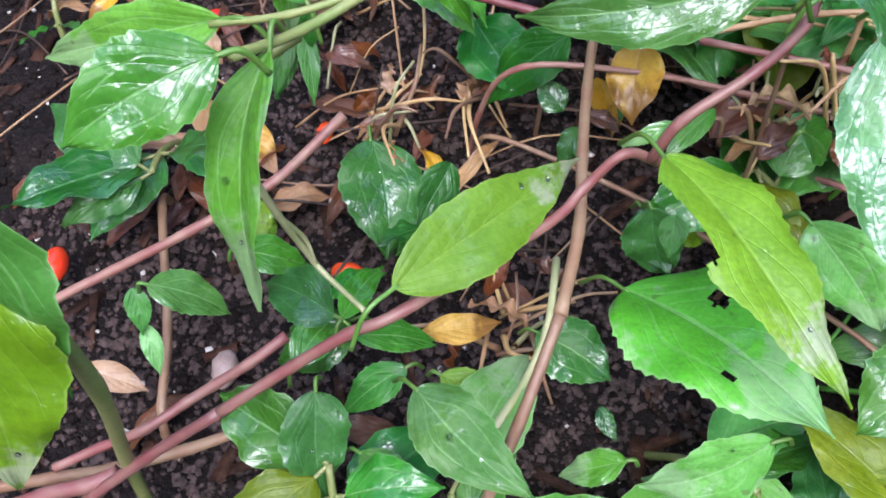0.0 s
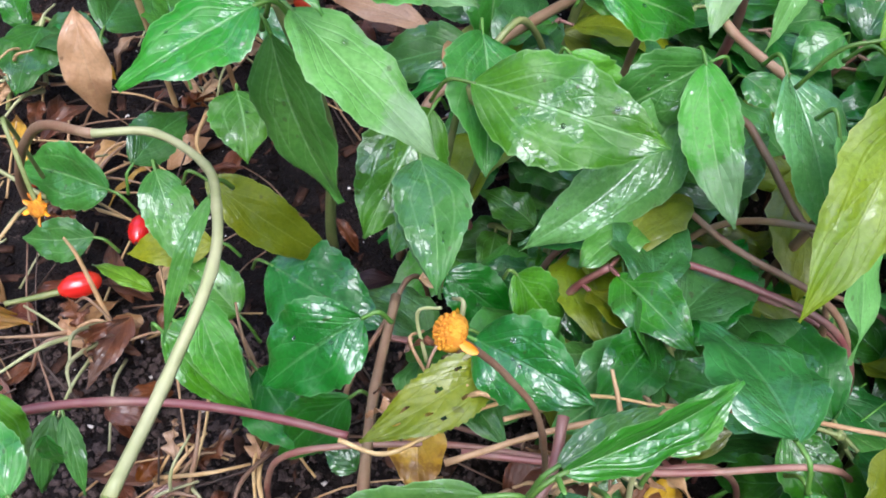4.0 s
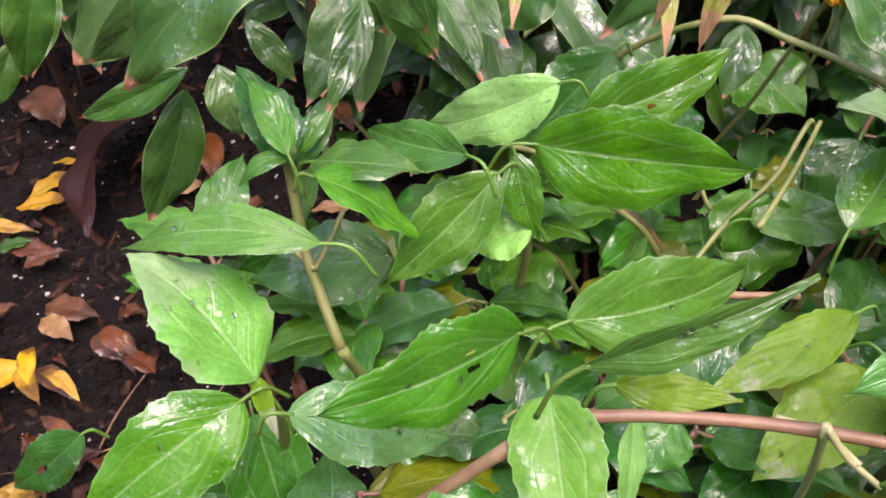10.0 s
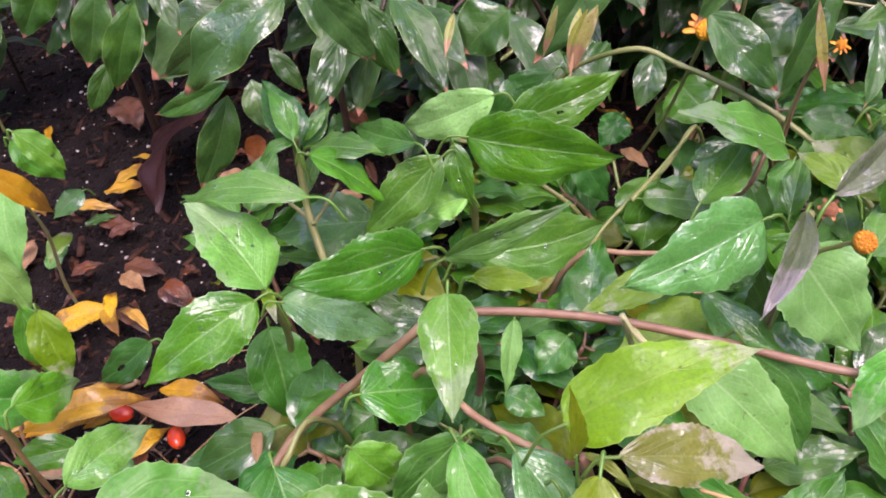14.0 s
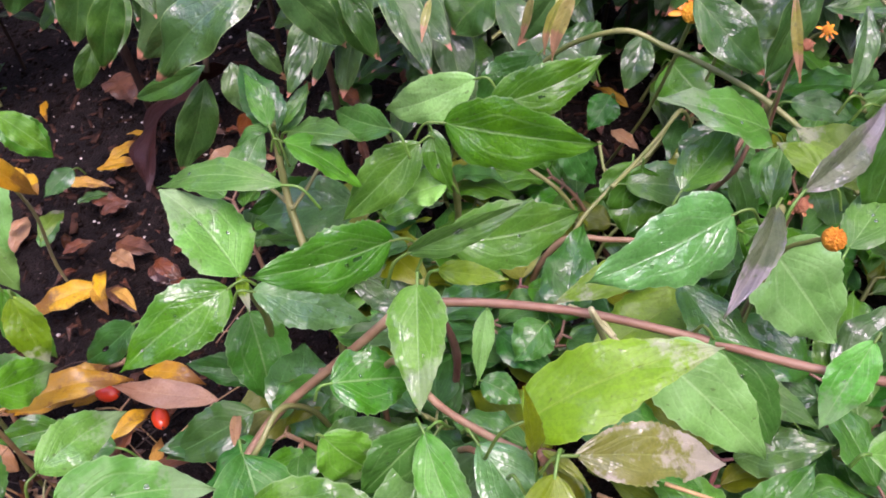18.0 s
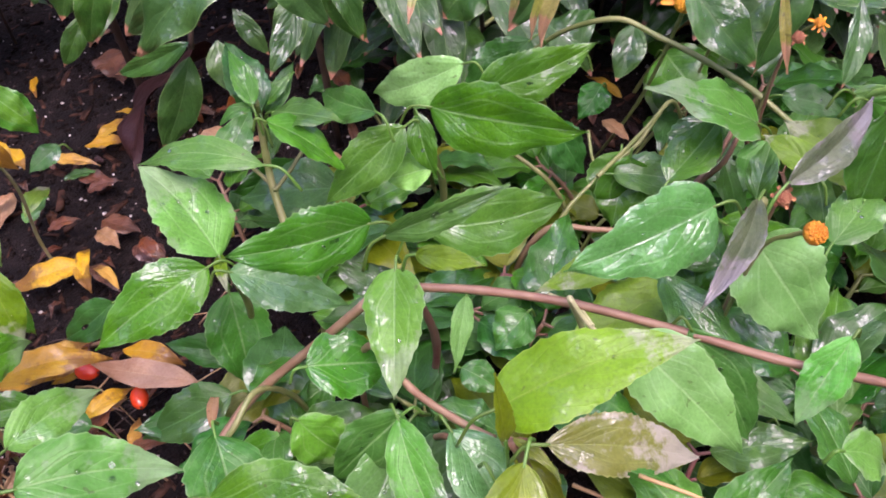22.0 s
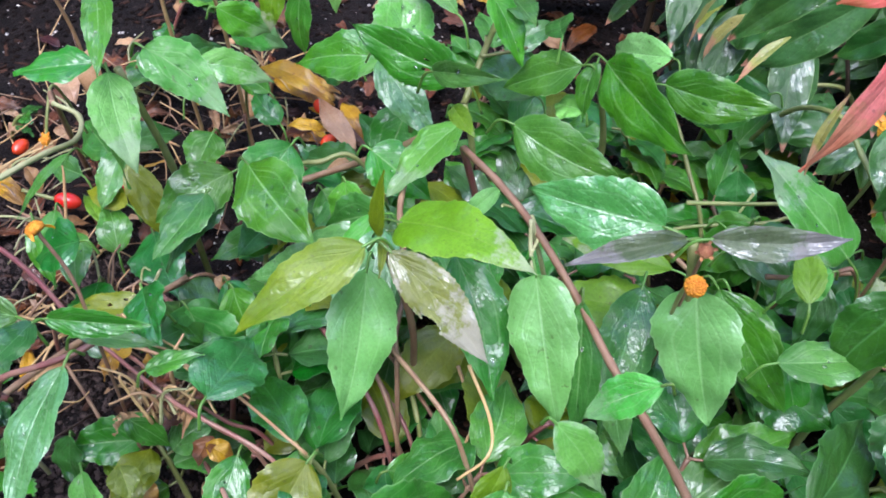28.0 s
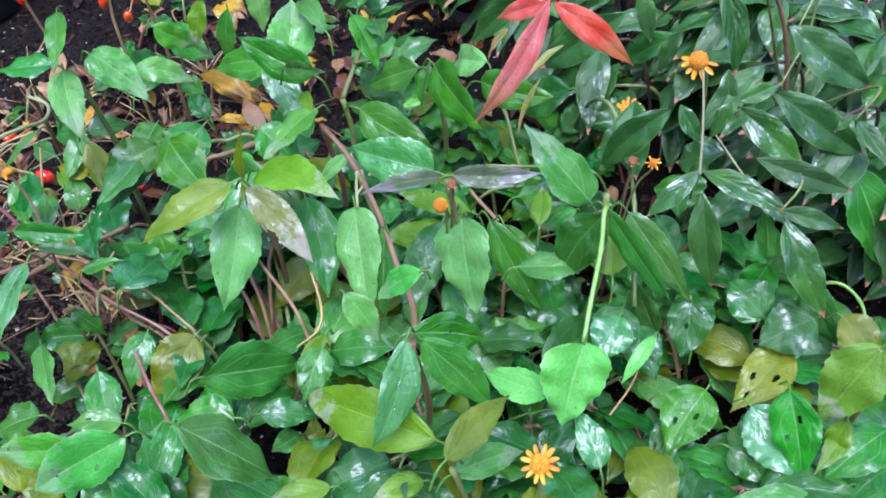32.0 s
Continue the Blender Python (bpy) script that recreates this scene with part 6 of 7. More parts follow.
leaf(na_, "n", (-0.033, 0.316, 0.160), (-0.031, 0.303, 0.140), -0.03, 0.014, 0.08, 0.3)
leaf(na_, "n", (-0.038, 0.396, 0.150), (-0.092, 0.395, 0.120), -0.70, 0.036, 0.08, 0.3)
leaf(na_, "n", (-0.110, 0.468, 0.130), (-0.118, 0.424, 0.100), -0.26, 0.028, 0.08, 0.3)
leaf(na_, "q", (0.104, 0.258, 0.200), (0.094, 0.254, 0.175), -0.49, 0.007, 0.06, 0.5)
leaf(na_, "q", (0.090, 0.263, 0.200), (0.084, 0.262, 0.180), -0.64, 0.004, 0.06, 0.5)
leaf(na_, "q", (0.158, 0.205, 0.220), (0.158, 0.191, 0.195), 0.28, 0.004, 0.06, 0.5)
leaf(na_, "n", (0.169, 0.298, 0.160), (0.193, 0.271, 0.130), 0.53, 0.025, 0.06, 0.35)
leaf(na_, "n", (0.160, 0.331, 0.120), (0.146, 0.314, 0.100), -0.16, 0.017, 0.06, 0.35)
leaf(na_, "n", (0.095, 0.363, 0.140), (0.070, 0.362, 0.120), -0.60, 0.034, 0.06, 0.35)
leaf(na_, "n", (0.224, 0.316, 0.140), (0.199, 0.312, 0.120), -0.44, 0.028, 0.06, 0.35)
stem(na_, "green", 0.0014, 0.0014, [(0.077, 0.397, 0.070), (0.090, 0.410, 0.071), (0.110, 0.423, 0.074), (0.128, 0.433, 0.073)], tails="ab")
stem(na_, "twig", 0.0016, 0.0024, [(-0.01, 0.27, 0.225), (0.0, 0.33, 0.235), (0.005, 0.40, 0.17), (0.0, 0.42, -0.005)])
stem(na_, "twig", 0.0012, 0.002, [(-0.042, 0.305, 0.165), (-0.03, 0.33, 0.205), (0.0, 0.38, 0.19)])
stem(na_, "twig", 0.0012, 0.002, [(0.10, 0.30, 0.185), (0.09, 0.34, 0.22), (0.005, 0.41, 0.15)])
nb_ = thing("shrub", "dark-leaved shrub at the back of the soil", "shrub", "shrubs", at=(-0.13, 0.50, 0.0))
leaf(nb_, "n", (-0.088, 0.402, 0.162), (-0.112, 0.396, 0.117), -1.34, 0.019, 0.06, 0.3)
leaf(nb_, "n", (-0.131, 0.442, 0.168), (-0.158, 0.433, 0.137), -1.33, 0.023, 0.06, 0.3)
leaf(nb_, "n", (-0.108, 0.421, 0.163), (-0.127, 0.415, 0.123), -1.20, 0.023, 0.06, 0.3)
leaf(nb_, "n", (-0.114, 0.410, 0.127), (-0.132, 0.401, 0.104), -1.24, 0.013, 0.06, 0.3)
stem(nb_, "twig", 0.0014, 0.003, [(-0.109, 0.437, 0.128), (-0.115, 0.46, 0.15), (-0.13, 0.50, 0.0)])
stem(nb_, "twig", 0.0010, 0.002, [(-0.142, 0.471, 0.114), (-0.135, 0.485, 0.13), (-0.13, 0.50, 0.06)])
nc_ = thing("shrub", "evergreen shrub with bronze-green compound leaves and reddish leaf tips", "shrub", "shrubs", at=(0.26, 0.40, 0.0))
leaf(nc_, "n", (0.204, 0.264, 0.191), (0.179, 0.248, 0.146), -1.11, 0.019, 0.06, 0.45)
leaf(nc_, "n", (0.228, 0.264, 0.162), (0.215, 0.241, 0.137), -0.48, 0.012, 0.06, 0.45)
leaf(nc_, "n", (0.227, 0.277, 0.152), (0.273, 0.284, 0.145), 0.52, 0.016, 0.06, 0.45)
leaf(nc_, "n", (0.235, 0.259, 0.154), (0.259, 0.249, 0.103), 0.79, 0.019, 0.06, 0.45)
leaf(nc_, "n", (0.204, 0.276, 0.187), (0.221, 0.275, 0.170), 0.63, 0.011, 0.06, 0.45)
leaf(nc_, "n", (0.225, 0.296, 0.189), (0.222, 0.285, 0.167), -0.30, 0.010, 0.06, 0.45)
leaf(nc_, "n", (0.223, 0.313, 0.174), (0.268, 0.319, 0.149), 0.90, 0.020, 0.06, 0.45)
leaf(nc_, "n", (0.248, 0.289, 0.166), (0.297, 0.314, 0.154), 0.90, 0.016, 0.06, 0.45)
leaf(nc_, "n", (0.227, 0.296, 0.189), (0.240, 0.317, 0.196), 0.68, 0.010, 0.06, 0.45)
leaf(nc_, "n", (0.221, 0.373, 0.196), (0.274, 0.390, 0.168), 0.99, 0.026, 0.06, 0.45)
leaf(nc_, "n", (0.234, 0.337, 0.176), (0.290, 0.358, 0.147), 0.89, 0.025, 0.06, 0.45)
leaf(nc_, "n", (0.271, 0.286, 0.144), (0.302, 0.303, 0.137), 0.77, 0.012, 0.06, 0.45)
leaf(nc_, "n", (0.276, 0.271, 0.152), (0.317, 0.260, 0.113), 0.43, 0.021, 0.06, 0.45)
leaf(nc_, "n", (0.278, 0.358, 0.166), (0.304, 0.345, 0.155), 0.45, 0.012, 0.06, 0.45)
leaf(nc_, "n", (0.277, 0.349, 0.175), (0.272, 0.339, 0.166), -0.25, 0.006, 0.06, 0.45)
leaf(nc_, "n", (0.218, 0.244, 0.279), (0.238, 0.235, 0.243), 0.36, 0.013, 0.06, 0.45)
leaf(nc_, "n", (0.175, 0.330, 0.195), (0.171, 0.320, 0.168), -0.41, 0.011, 0.06, 0.45)
leaf(nc_, "n", (0.139, 0.329, 0.192), (0.094, 0.316, 0.139), -1.26, 0.025, 0.06, 0.45)
leaf(nc_, "n", (0.127, 0.365, 0.190), (0.144, 0.365, 0.155), 0.67, 0.014, 0.06, 0.45)
leaf(nc_, "n", (0.155, 0.378, 0.159), (0.122, 0.375, 0.125), -0.91, 0.020, 0.06, 0.45)
leaf(nc_, "n", (0.193, 0.410, 0.140), (0.218, 0.435, 0.141), 1.02, 0.016, 0.06, 0.45)
leaf(nc_, "n", (0.195, 0.372, 0.155), (0.207, 0.364, 0.128), 0.48, 0.013, 0.06, 0.45)
leaf(nc_, "n", (0.221, 0.474, 0.166), (0.200, 0.470, 0.137), -1.14, 0.016, 0.06, 0.45)
leaf(nc_, "n", (0.220, 0.488, 0.157), (0.262, 0.503, 0.144), 1.06, 0.019, 0.06, 0.45)
leaf(nc_, "n", (0.241, 0.353, 0.155), (0.245, 0.335, 0.112), -0.21, 0.019, 0.06, 0.45)
leaf(nc_, "n", (0.245, 0.318, 0.124), (0.276, 0.310, 0.116), 0.43, 0.013, 0.06, 0.45)
stem(nc_, "pale", 0.0006, 0.0007, [(0.204, 0.296, 0.199), (0.218, 0.277, 0.183), (0.231, 0.257, 0.166)])
stem(nc_, "pale", 0.0007, 0.0006, [(0.215, 0.315, 0.150), (0.246, 0.290, 0.150)])
stem(nc_, "brown", 0.0010, 0.0018, [(0.183, 0.328, 0.221), (0.19, 0.36, 0.235), (0.22, 0.40, 0.16), (0.26, 0.40, -0.005)])
for a_ in ((0.228, 0.30, 0.178), (0.225, 0.375, 0.195), (0.235, 0.34, 0.178), (0.272, 0.28, 0.148), (0.278, 0.352, 0.170), (0.221, 0.47, 0.160), (0.218, 0.25, 0.275)):
    stem(nc_, "green", 0.0005, 0.0008, [a_, (a_[0], a_[1] + 0.02, a_[2] + 0.012), (0.235, 0.385, 0.13)])
nd_ = thing("shrub", "red-leaved sprig of the shrub reaching over the bed", "shrub", "shrubs", at=(0.24, 0.50, 0.0))
leaf(nd_, "r", (0.171, 0.181, 0.278), (0.162, 0.147, 0.230), -1.05, 0.012, 0.06, 0.25)
leaf(nd_, "r", (0.173, 0.182, 0.277), (0.206, 0.198, 0.253), 1.11, 0.012, 0.06, 0.25)
leaf(nd_, "r", (0.168, 0.185, 0.274), (0.148, 0.178, 0.261), -1.29, 0.009, 0.06, 0.25)
leaf(nd_, "r", (0.180, 0.214, 0.284), (0.204, 0.247, 0.261), 1.04, 0.012, 0.06, 0.25)
leaf(nd_, "n", (0.144, 0.211, 0.259), (0.116, 0.204, 0.221), -1.27, 0.014, 0.06, 0.45)
stem(nd_, "pink", 0.0010, 0.0013, [(0.172, 0.183, 0.277), (0.178, 0.20, 0.298), (0.196, 0.26, 0.330), (0.215, 0.36, 0.325), (0.235, 0.47, 0.20), (0.24, 0.50, -0.005)])


def sprig_mesh_parts(rnd, parent, leaves, reach, kind_pool, height, size):
    """A low shoot: short stem with opposite leaves along it."""
    pts, heading = [(0, 0, -0.004)], rnd.uniform(0, 6.28)
    for k in range(1, 4):
        s = k / 3
        pts.append((reach * s * math.cos(heading), reach * s * math.sin(heading), height * math.sin(1.45 * s)))
    bark = rnd.choice(("green", "pink", "brown"))
    sv, sf = tube_arrays(pts, 0.0014, 0.0010, 6, 4)
    for k in range(leaves):
        s = 0.45 + 0.55 * (k // 2) / max(1, (leaves - 1) // 2)
        p = (reach * s * math.cos(heading), reach * s * math.sin(heading), height * math.sin(1.45 * s))
        a = heading + (1 if k % 2 else -1) * rnd.uniform(0.6, 1.5) + (3.14 if rnd.random() < 0.15 else 0)
        ln = size * rnd.uniform(0.65, 1.15)
        up = rnd.uniform(-0.35, 0.35)
        q = (p[0] + ln * math.cos(a), p[1] + ln * math.sin(a), max(0.008, p[2] + ln * up))
        p2 = tuple(p[i] + 0.12 * (q[i] - p[i]) for i in range(3))
        tv, tf = tube_arrays([p, p2], 0.0007, 0.0006, 5, 2)
        sf += [tuple(c + len(sv) for c in q_) for q_ in tf]
        sv += tv
        kind = rnd.choice(kind_pool)
        v, f, uv = blade_arrays(p2, q, rnd.uniform(-0.5, 0.5), ln * rnd.uniform(0.46, 0.62), rnd.uniform(0.03, 0.14), rnd.uniform(0.1, 0.45), "ovate", rnd, 4, 21, rnd.uniform(0.03, 0.09))
        part("leaf", mesh_of("leaf", v, f, LEAF[kind], uv), parent)
    part("stem", mesh_of("stem", sv, sf, BARK[bark]), parent)


# ---- low ground cover between the plants ----
def cover(x, y):
    """How thickly the ground is grown over: bare soil to the far left and in patches near the start."""
    if x < -0.055 and y > 0.17:
        return 0.0 if x > -0.23 else 0.12
    if x < -0.055 and y < 0.17:
        return 0.07
    if y > 0.30 and x < 0.02:
        return 0.0
    if y > 0.36:
        return 0.4
    return 1.0


CLEARINGS = ((0.058, 0.110, 0.030), (-0.025, -0.005, 0.025), (0.055, 0.037, 0.028), (0.150, 0.221, 0.028), (0.067, 0.142, 0.022), (-0.072, -0.040, 0.045),
             (0.169, 0.153, 0.025), (-0.044, 0.012, 0.030))


def clear_of(x, y):
    """Whether a place keeps off the gaps where bare soil shows."""
    return all((x - a) ** 2 + (y - b) ** 2 > c * c for a, b, c in CLEARINGS)


protos = []
low = random.Random(21)
# leaf mix leans to deep green: shade between plants put into the colour
for k in range(9):
    if k < 6:
        q = thing("ground_cover_plant", "low creeping plant with small wet green leaves", "plant", "low ground cover", at=(0, 0, 0))
        sprig_mesh_parts(low, q, low.choice((5, 6, 7)), low.uniform(0.02, 0.04), ("ggodp", "gdddg", "ddgdo")[k % 3], low.uniform(0.03, 0.055), 0.042)
    else:
        q = thing("ground_cover_plant", "tiny seedling with a few dark leaves", "plant", "low ground cover", at=(0, 0, 0))
        sprig_mesh_parts(low, q, 4, 0.012, "dd", 0.018, 0.018)
    protos.append(q)
spots = []
while len(spots) < 225:
    x, y = low.uniform(-0.33, 0.52), low.uniform(-0.16, 0.62)
    if low.random() > cover(x, y) or not clear_of(x, y):
        continue
    gap = 0.022 if cover(x, y) > 0.9 else 0.03
    if any((x - a) ** 2 + (y - b) ** 2 < gap * gap for a, b in spots):
        continue
    spots.append((x, y))
used = set()
for x, y in spots:
    small = cover(x, y) < 0.3
    k = low.choice((6, 7, 8)) if small and low.random() < 0.7 else low.randrange(6)
    m = pose(x, y, lift(x, y), 0, 0, low.uniform(0, 360))
    if k not in used:
        used.add(k)
        protos[k].matrix_basis = m
    else:
        copy_thing(protos[k], m)

# taller shoots that fill the middle of the bed
tall = []
th = random.Random(57)
# darker leaf kinds again, colouring the gaps as deep as shade would
for k in range(6):
    q = thing("creeping_plant", "leafy creeping shoot with toothed wet leaves", "plant", "shoots that fill the bed", at=(0, 0, 0))
    sprig_mesh_parts(th, q, th.choice((6, 7, 8)), th.uniform(0.02, 0.035), ("gdgog", "gdgdd", "dggdo")[k % 3], th.uniform(0.06, 0.085), 0.045)
    tall.append(q)
places, used = [], set()
while len(places) < 86:
    x, y = th.uniform(-0.06, 0.42), th.uniform(-0.08, 0.33)
    if x < -0.03 and y > 0.1 and y < 0.17 or any((x - a) ** 2 + (y - b) ** 2 < 0.024 ** 2 for a, b in places) or (x < 0.03 and y < 0.06) or not clear_of(x, y):
        continue
    places.append((x, y))
    k = th.randrange(6)
    m = pose(x, y, lift(x, y), 0, 0, th.uniform(0, 360))
    if k not in used:
        used.add(k)
        tall[k].matrix_basis = m
    else:
        copy_thing(tall[k], m)

# ---- dark shrub leaves that close the back of the bed ----
back = []
bk = random.Random(33)
for k in range(4):
    q = thing("shrub_sprig", "sprig of dark glossy pointed leaflets in the shade", "shrub", "shrub sprigs at the back", at=(0, 0, 0))
    h = 0.10 + 0.03 * k
    stem(q, "twig", 0.0014, 0.0010, [(0, 0, -0.004), (0.006, -0.004, h * 0.6), (0.0, -0.02, h), (-0.004, -0.05, h - 0.005)])
    for j in range(9):
        s = 0.4 + 0.6 * j / 8
        p = (bk.uniform(-0.006, 0.006), -0.05 * s * s, h * min(1, s * 1.15))
        a = -1.57 + (1 if j % 2 else -1) * bk.uniform(0.3, 1.5)
        ln = bk.uniform(0.042, 0.062)
        tip = (p[0] + ln * math.cos(a) * 0.85, p[1] + ln * math.sin(a) * 0.85, p[2] - ln * bk.uniform(0.1, 0.75))
        v, f, uv = blade_arrays(p, tip, bk.uniform(-0.5, 0.5), ln * bk.uniform(0.36, 0.46), 0.1, 0.3, "lance", bk, 4, 14)
        part("leaf", mesh_of("leaf", v, f, LEAF["n"], uv), q)
    back.append(q)
used = set()
for x, y, n in [(bk.uniform(0.02, 0.62), bk.uniform(0.42, 0.95), bk.randrange(4)) for _ in range(70)] + [(bk.uniform(0.06, 0.42), bk.uniform(0.40, 0.62), bk.randrange(4)) for _ in range(50)] + [(bk.uniform(-0.5, 0.0), bk.uniform(0.56, 0.95), bk.randrange(4)) for _ in range(40)]:
    m = pose(x, y, lift(x, y), bk.uniform(-8, 8), bk.uniform(-8, 8), bk.uniform(-60, 60))
    if n not in used:
        used.add(n)
        back[n].matrix_basis = m
    else:
        copy_thing(back[n], m)

# ---- boughs of the shrub that hang over the back of the bed ----
hang = []
for k in range(4):
    q = thing("shrub_bough", "hanging bough of dark glossy pointed leaflets shading the soil", "shrub", "shrub boughs over the bed", at=(0, 0, 0))
    stem(q, "twig", 0.0022, 0.0012, [(0, 0.10, -0.30 - 0.02 * k), (0.01, 0.09, -0.12), (0.0, 0.05, 0.02), (0, 0.0, 0.01), (0.0, -0.03, -0.02)])
    for j in range(17):
        s = j / 16
        p = (bk.uniform(-0.045, 0.045), 0.09 - 0.13 * s, 0.02 - 0.03 * s + bk.uniform(-0.03, 0.01))
        node = (0.0, p[1], 0.012 - 0.03 * s * s)
        stem(q, "twig", 0.0006, 0.0005, [node, p])
        a = -1.57 + bk.uniform(-1.5, 1.5)
        ln = bk.uniform(0.048, 0.066)
        tip = (p[0] + ln * math.cos(a) * 0.6, p[1] + ln * math.sin(a) * 0.6, p[2] - ln * bk.uniform(0.45, 0.85))
        v, f, uv = blade_arrays(p, tip, bk.uniform(-0.5, 0.5), ln * bk.uniform(0.38, 0.48), 0.1, 0.3, "lance", bk, 4, 14)
        part("leaf", mesh_of("leaf", v, f, LEAF["n"], uv), q)
    hang.append(q)
used = set()
for x, y, z in [(-0.16, 0.55, 0.24), (-0.08, 0.54, 0.25), (-0.11, 0.61, 0.22), (0.0, 0.52, 0.26), (0.07, 0.52, 0.25), (0.0, 0.46, 0.285), (-0.07, 0.47, 0.30), (-0.18, 0.62, 0.24),
                (0.05, 0.60, 0.23), (0.13, 0.62, 0.22), (0.22, 0.66, 0.21), (0.32, 0.64, 0.21)]:
    n = bk.randrange(4)
    m = pose(x, y, z, 0, 0, bk.uniform(-35, 35))
    if n not in used:
        used.add(n)
        hang[n].matrix_basis = m
    else:
        copy_thing(hang[n], m)

# ---- litter ----
def litter(kind, base, tip, roll, width, bend=0.1, fold=0.2):
    words = {"a": "curled yellow dead leaf lying on the soil", "t": "dry tan fallen leaf lying on the soil", "b": "crumpled brown dead leaf on the soil",
             "g": "small green leaf lying on the soil", "d": "small dark green leaf on the soil", "y": "yellowing leaf lying on the soil", "m": "large dark maroon dead leaf on the soil"}
    ob = leaf(None, kind, base, tip, roll, width, bend, fold, "fallen_leaf", "", "lance" if kind in "aty" else "ovate", (), (), 0.06)
    tagged(ob, words[kind], "leaf", "fallen leaves")


litter("a", (-0.152, 0.344, 0.011), (-0.195, 0.334, 0.009), -0.26, 0.017, 0.1, 0.25)
litter("a", (-0.188, 0.445, 0.009), (-0.153, 0.432, 0.007), 0.03, 0.010, 0.1, 0.25)
litter("t", (-0.071, 0.217, 0.055), (-0.123, 0.241, 0.050), -0.19, 0.014, 0.05, 0.25)
litter("a", (-0.140, 0.271, 0.022), (-0.176, 0.259, 0.018), -0.20, 0.015, 0.12, 0.25)
litter("b", (-0.093, 0.251, 0.020), (-0.114, 0.266, 0.020), -0.09, 0.012, 0.12, 0.25)
litter("b", (-0.147, 0.338, 0.014), (-0.129, 0.316, 0.010), 0.03, 0.010, 0.15, 0.25)
litter("a", (-0.155, 0.348, 0.011), (-0.147, 0.322, 0.009), 0.05, 0.010, 0.1, 0.25)
litter("b", (-0.124, 0.353, 0.009), (-0.110, 0.335, 0.007), 0.03, 0.012, 0.1, 0.25)
litter("b", (-0.180, 0.380, 0.008), (-0.160, 0.384, 0.008), 0.00, 0.010, 0.1, 0.25)
litter("g", (-0.193, 0.387, 0.010), (-0.182, 0.408, 0.010), 0.11, 0.012, 0.06, 0.25)
litter("d", (-0.175, 0.423, 0.008), (-0.153, 0.425, 0.008), 0.00, 0.009, 0.06, 0.25)
litter("b", (-0.160, 0.411, 0.006), (-0.138, 0.415, 0.006), 0.00, 0.011, 0.06, 0.25)
litter("a", (-0.170, 0.363, 0.091), (-0.156, 0.343, 0.089), 0.07, 0.008, 0.15, 0.25)
litter("t", (-0.216, 0.407, 0.010), (-0.205, 0.417, 0.010), 0.00, 0.007, 0.06, 0.25)
litter("t", (-0.149, 0.372, 0.008), (-0.134, 0.354, 0.008), 0.00, 0.012, 0.06, 0.25)
litter("a", (-0.160, 0.460, 0.006), (-0.136, 0.476, 0.006), 0.00, 0.012, 0.06, 0.25)
litter("b", (0.006, 0.454, 0.031), (0.014, 0.427, 0.029), 0.00, 0.012, 0.15, 0.25)
litter("b", (-0.128, 0.290, 0.020), (-0.142, 0.308, 0.020), 0.00, 0.008, 0.06, 0.25)
litter("b", (-0.070, 0.229, 0.021), (-0.074, 0.212, 0.019), 0.00, 0.007, 0.06, 0.25)
litter("b", (-0.146, 0.219, 0.016), (-0.118, 0.226, 0.014), -0.23, 0.010, 0.06, 0.25)
litter("a", (-0.128, 0.241, 0.020), (-0.117, 0.240, 0.020), 0.00, 0.005, 0.06, 0.25)
litter("a", (-0.112, 0.209, 0.020), (-0.110, 0.227, 0.020), 0.00, 0.007, 0.06, 0.25)
litter("t", (0.150, 0.342, 0.051), (0.160, 0.323, 0.049), 0.04, 0.009, 0.06, 0.25)
litter("a", (-0.049, 0.052, 0.072), (-0.046, 0.029, 0.062), 0.3, 0.017, 0.12, 0.25)
litter("a", (-0.061, 0.067, 0.032), (-0.051, 0.047, 0.028), -0.18, 0.014, 0.12, 0.25)
litter("a", (-0.238, 0.075, 0.034), (-0.202, 0.086, 0.026), 0.20, 0.011, 0.2, 0.25)
litter("a", (-0.234, 0.058, 0.037), (-0.242, 0.037, 0.033), -0.20, 0.007, 0.25, 0.25)
litter("a", (-0.174, 0.018, 0.034), (-0.155, 0.005, 0.026), -0.03, 0.011, 0.15, 0.25)
litter("a", (-0.087, -0.046, 0.052), (-0.067, -0.035, 0.048), 0.17, 0.009, 0.15, 0.25)
litter("b", (-0.227, 0.053, 0.033), (-0.237, 0.029, 0.027), -0.29, 0.013, 0.15, 0.25)
litter("t", (-0.184, -0.077, 0.032), (-0.163, -0.077, 0.028), 0.17, 0.009, 0.06, 0.25)
litter("b", (-0.155, 0.052, 0.032), (-0.137, 0.053, 0.028), 0.14, 0.008, 0.2, 0.25)
litter("b", (-0.132, 0.025, 0.035), (-0.117, 0.034, 0.035), 0.01, 0.005, 0.06, 0.25)
litter("t", (-0.172, 0.017, 0.031), (-0.153, 0.002, 0.029), -0.06, 0.010, 0.06, 0.25)
litter("b", (-0.188, -0.002, 0.030), (-0.170, 0.006, 0.030), 0.00, 0.010, 0.06, 0.25)
litter("a", (-0.234, 0.074, 0.034), (-0.194, 0.082, 0.027), -0.11, 0.013, 0.15, 0.25)
litter("b", (-0.061, 0.048, 0.036), (-0.048, 0.045, 0.034), 0.06, 0.007, 0.15, 0.25)
litter("b", (-0.160, 0.089, 0.030), (-0.165, 0.060, 0.030), 0.00, 0.012, 0.06, 0.25)
litter("t", (-0.155, 0.129, 0.134), (-0.152, 0.117, 0.103), -0.04, 0.014, 0.12, 0.25)
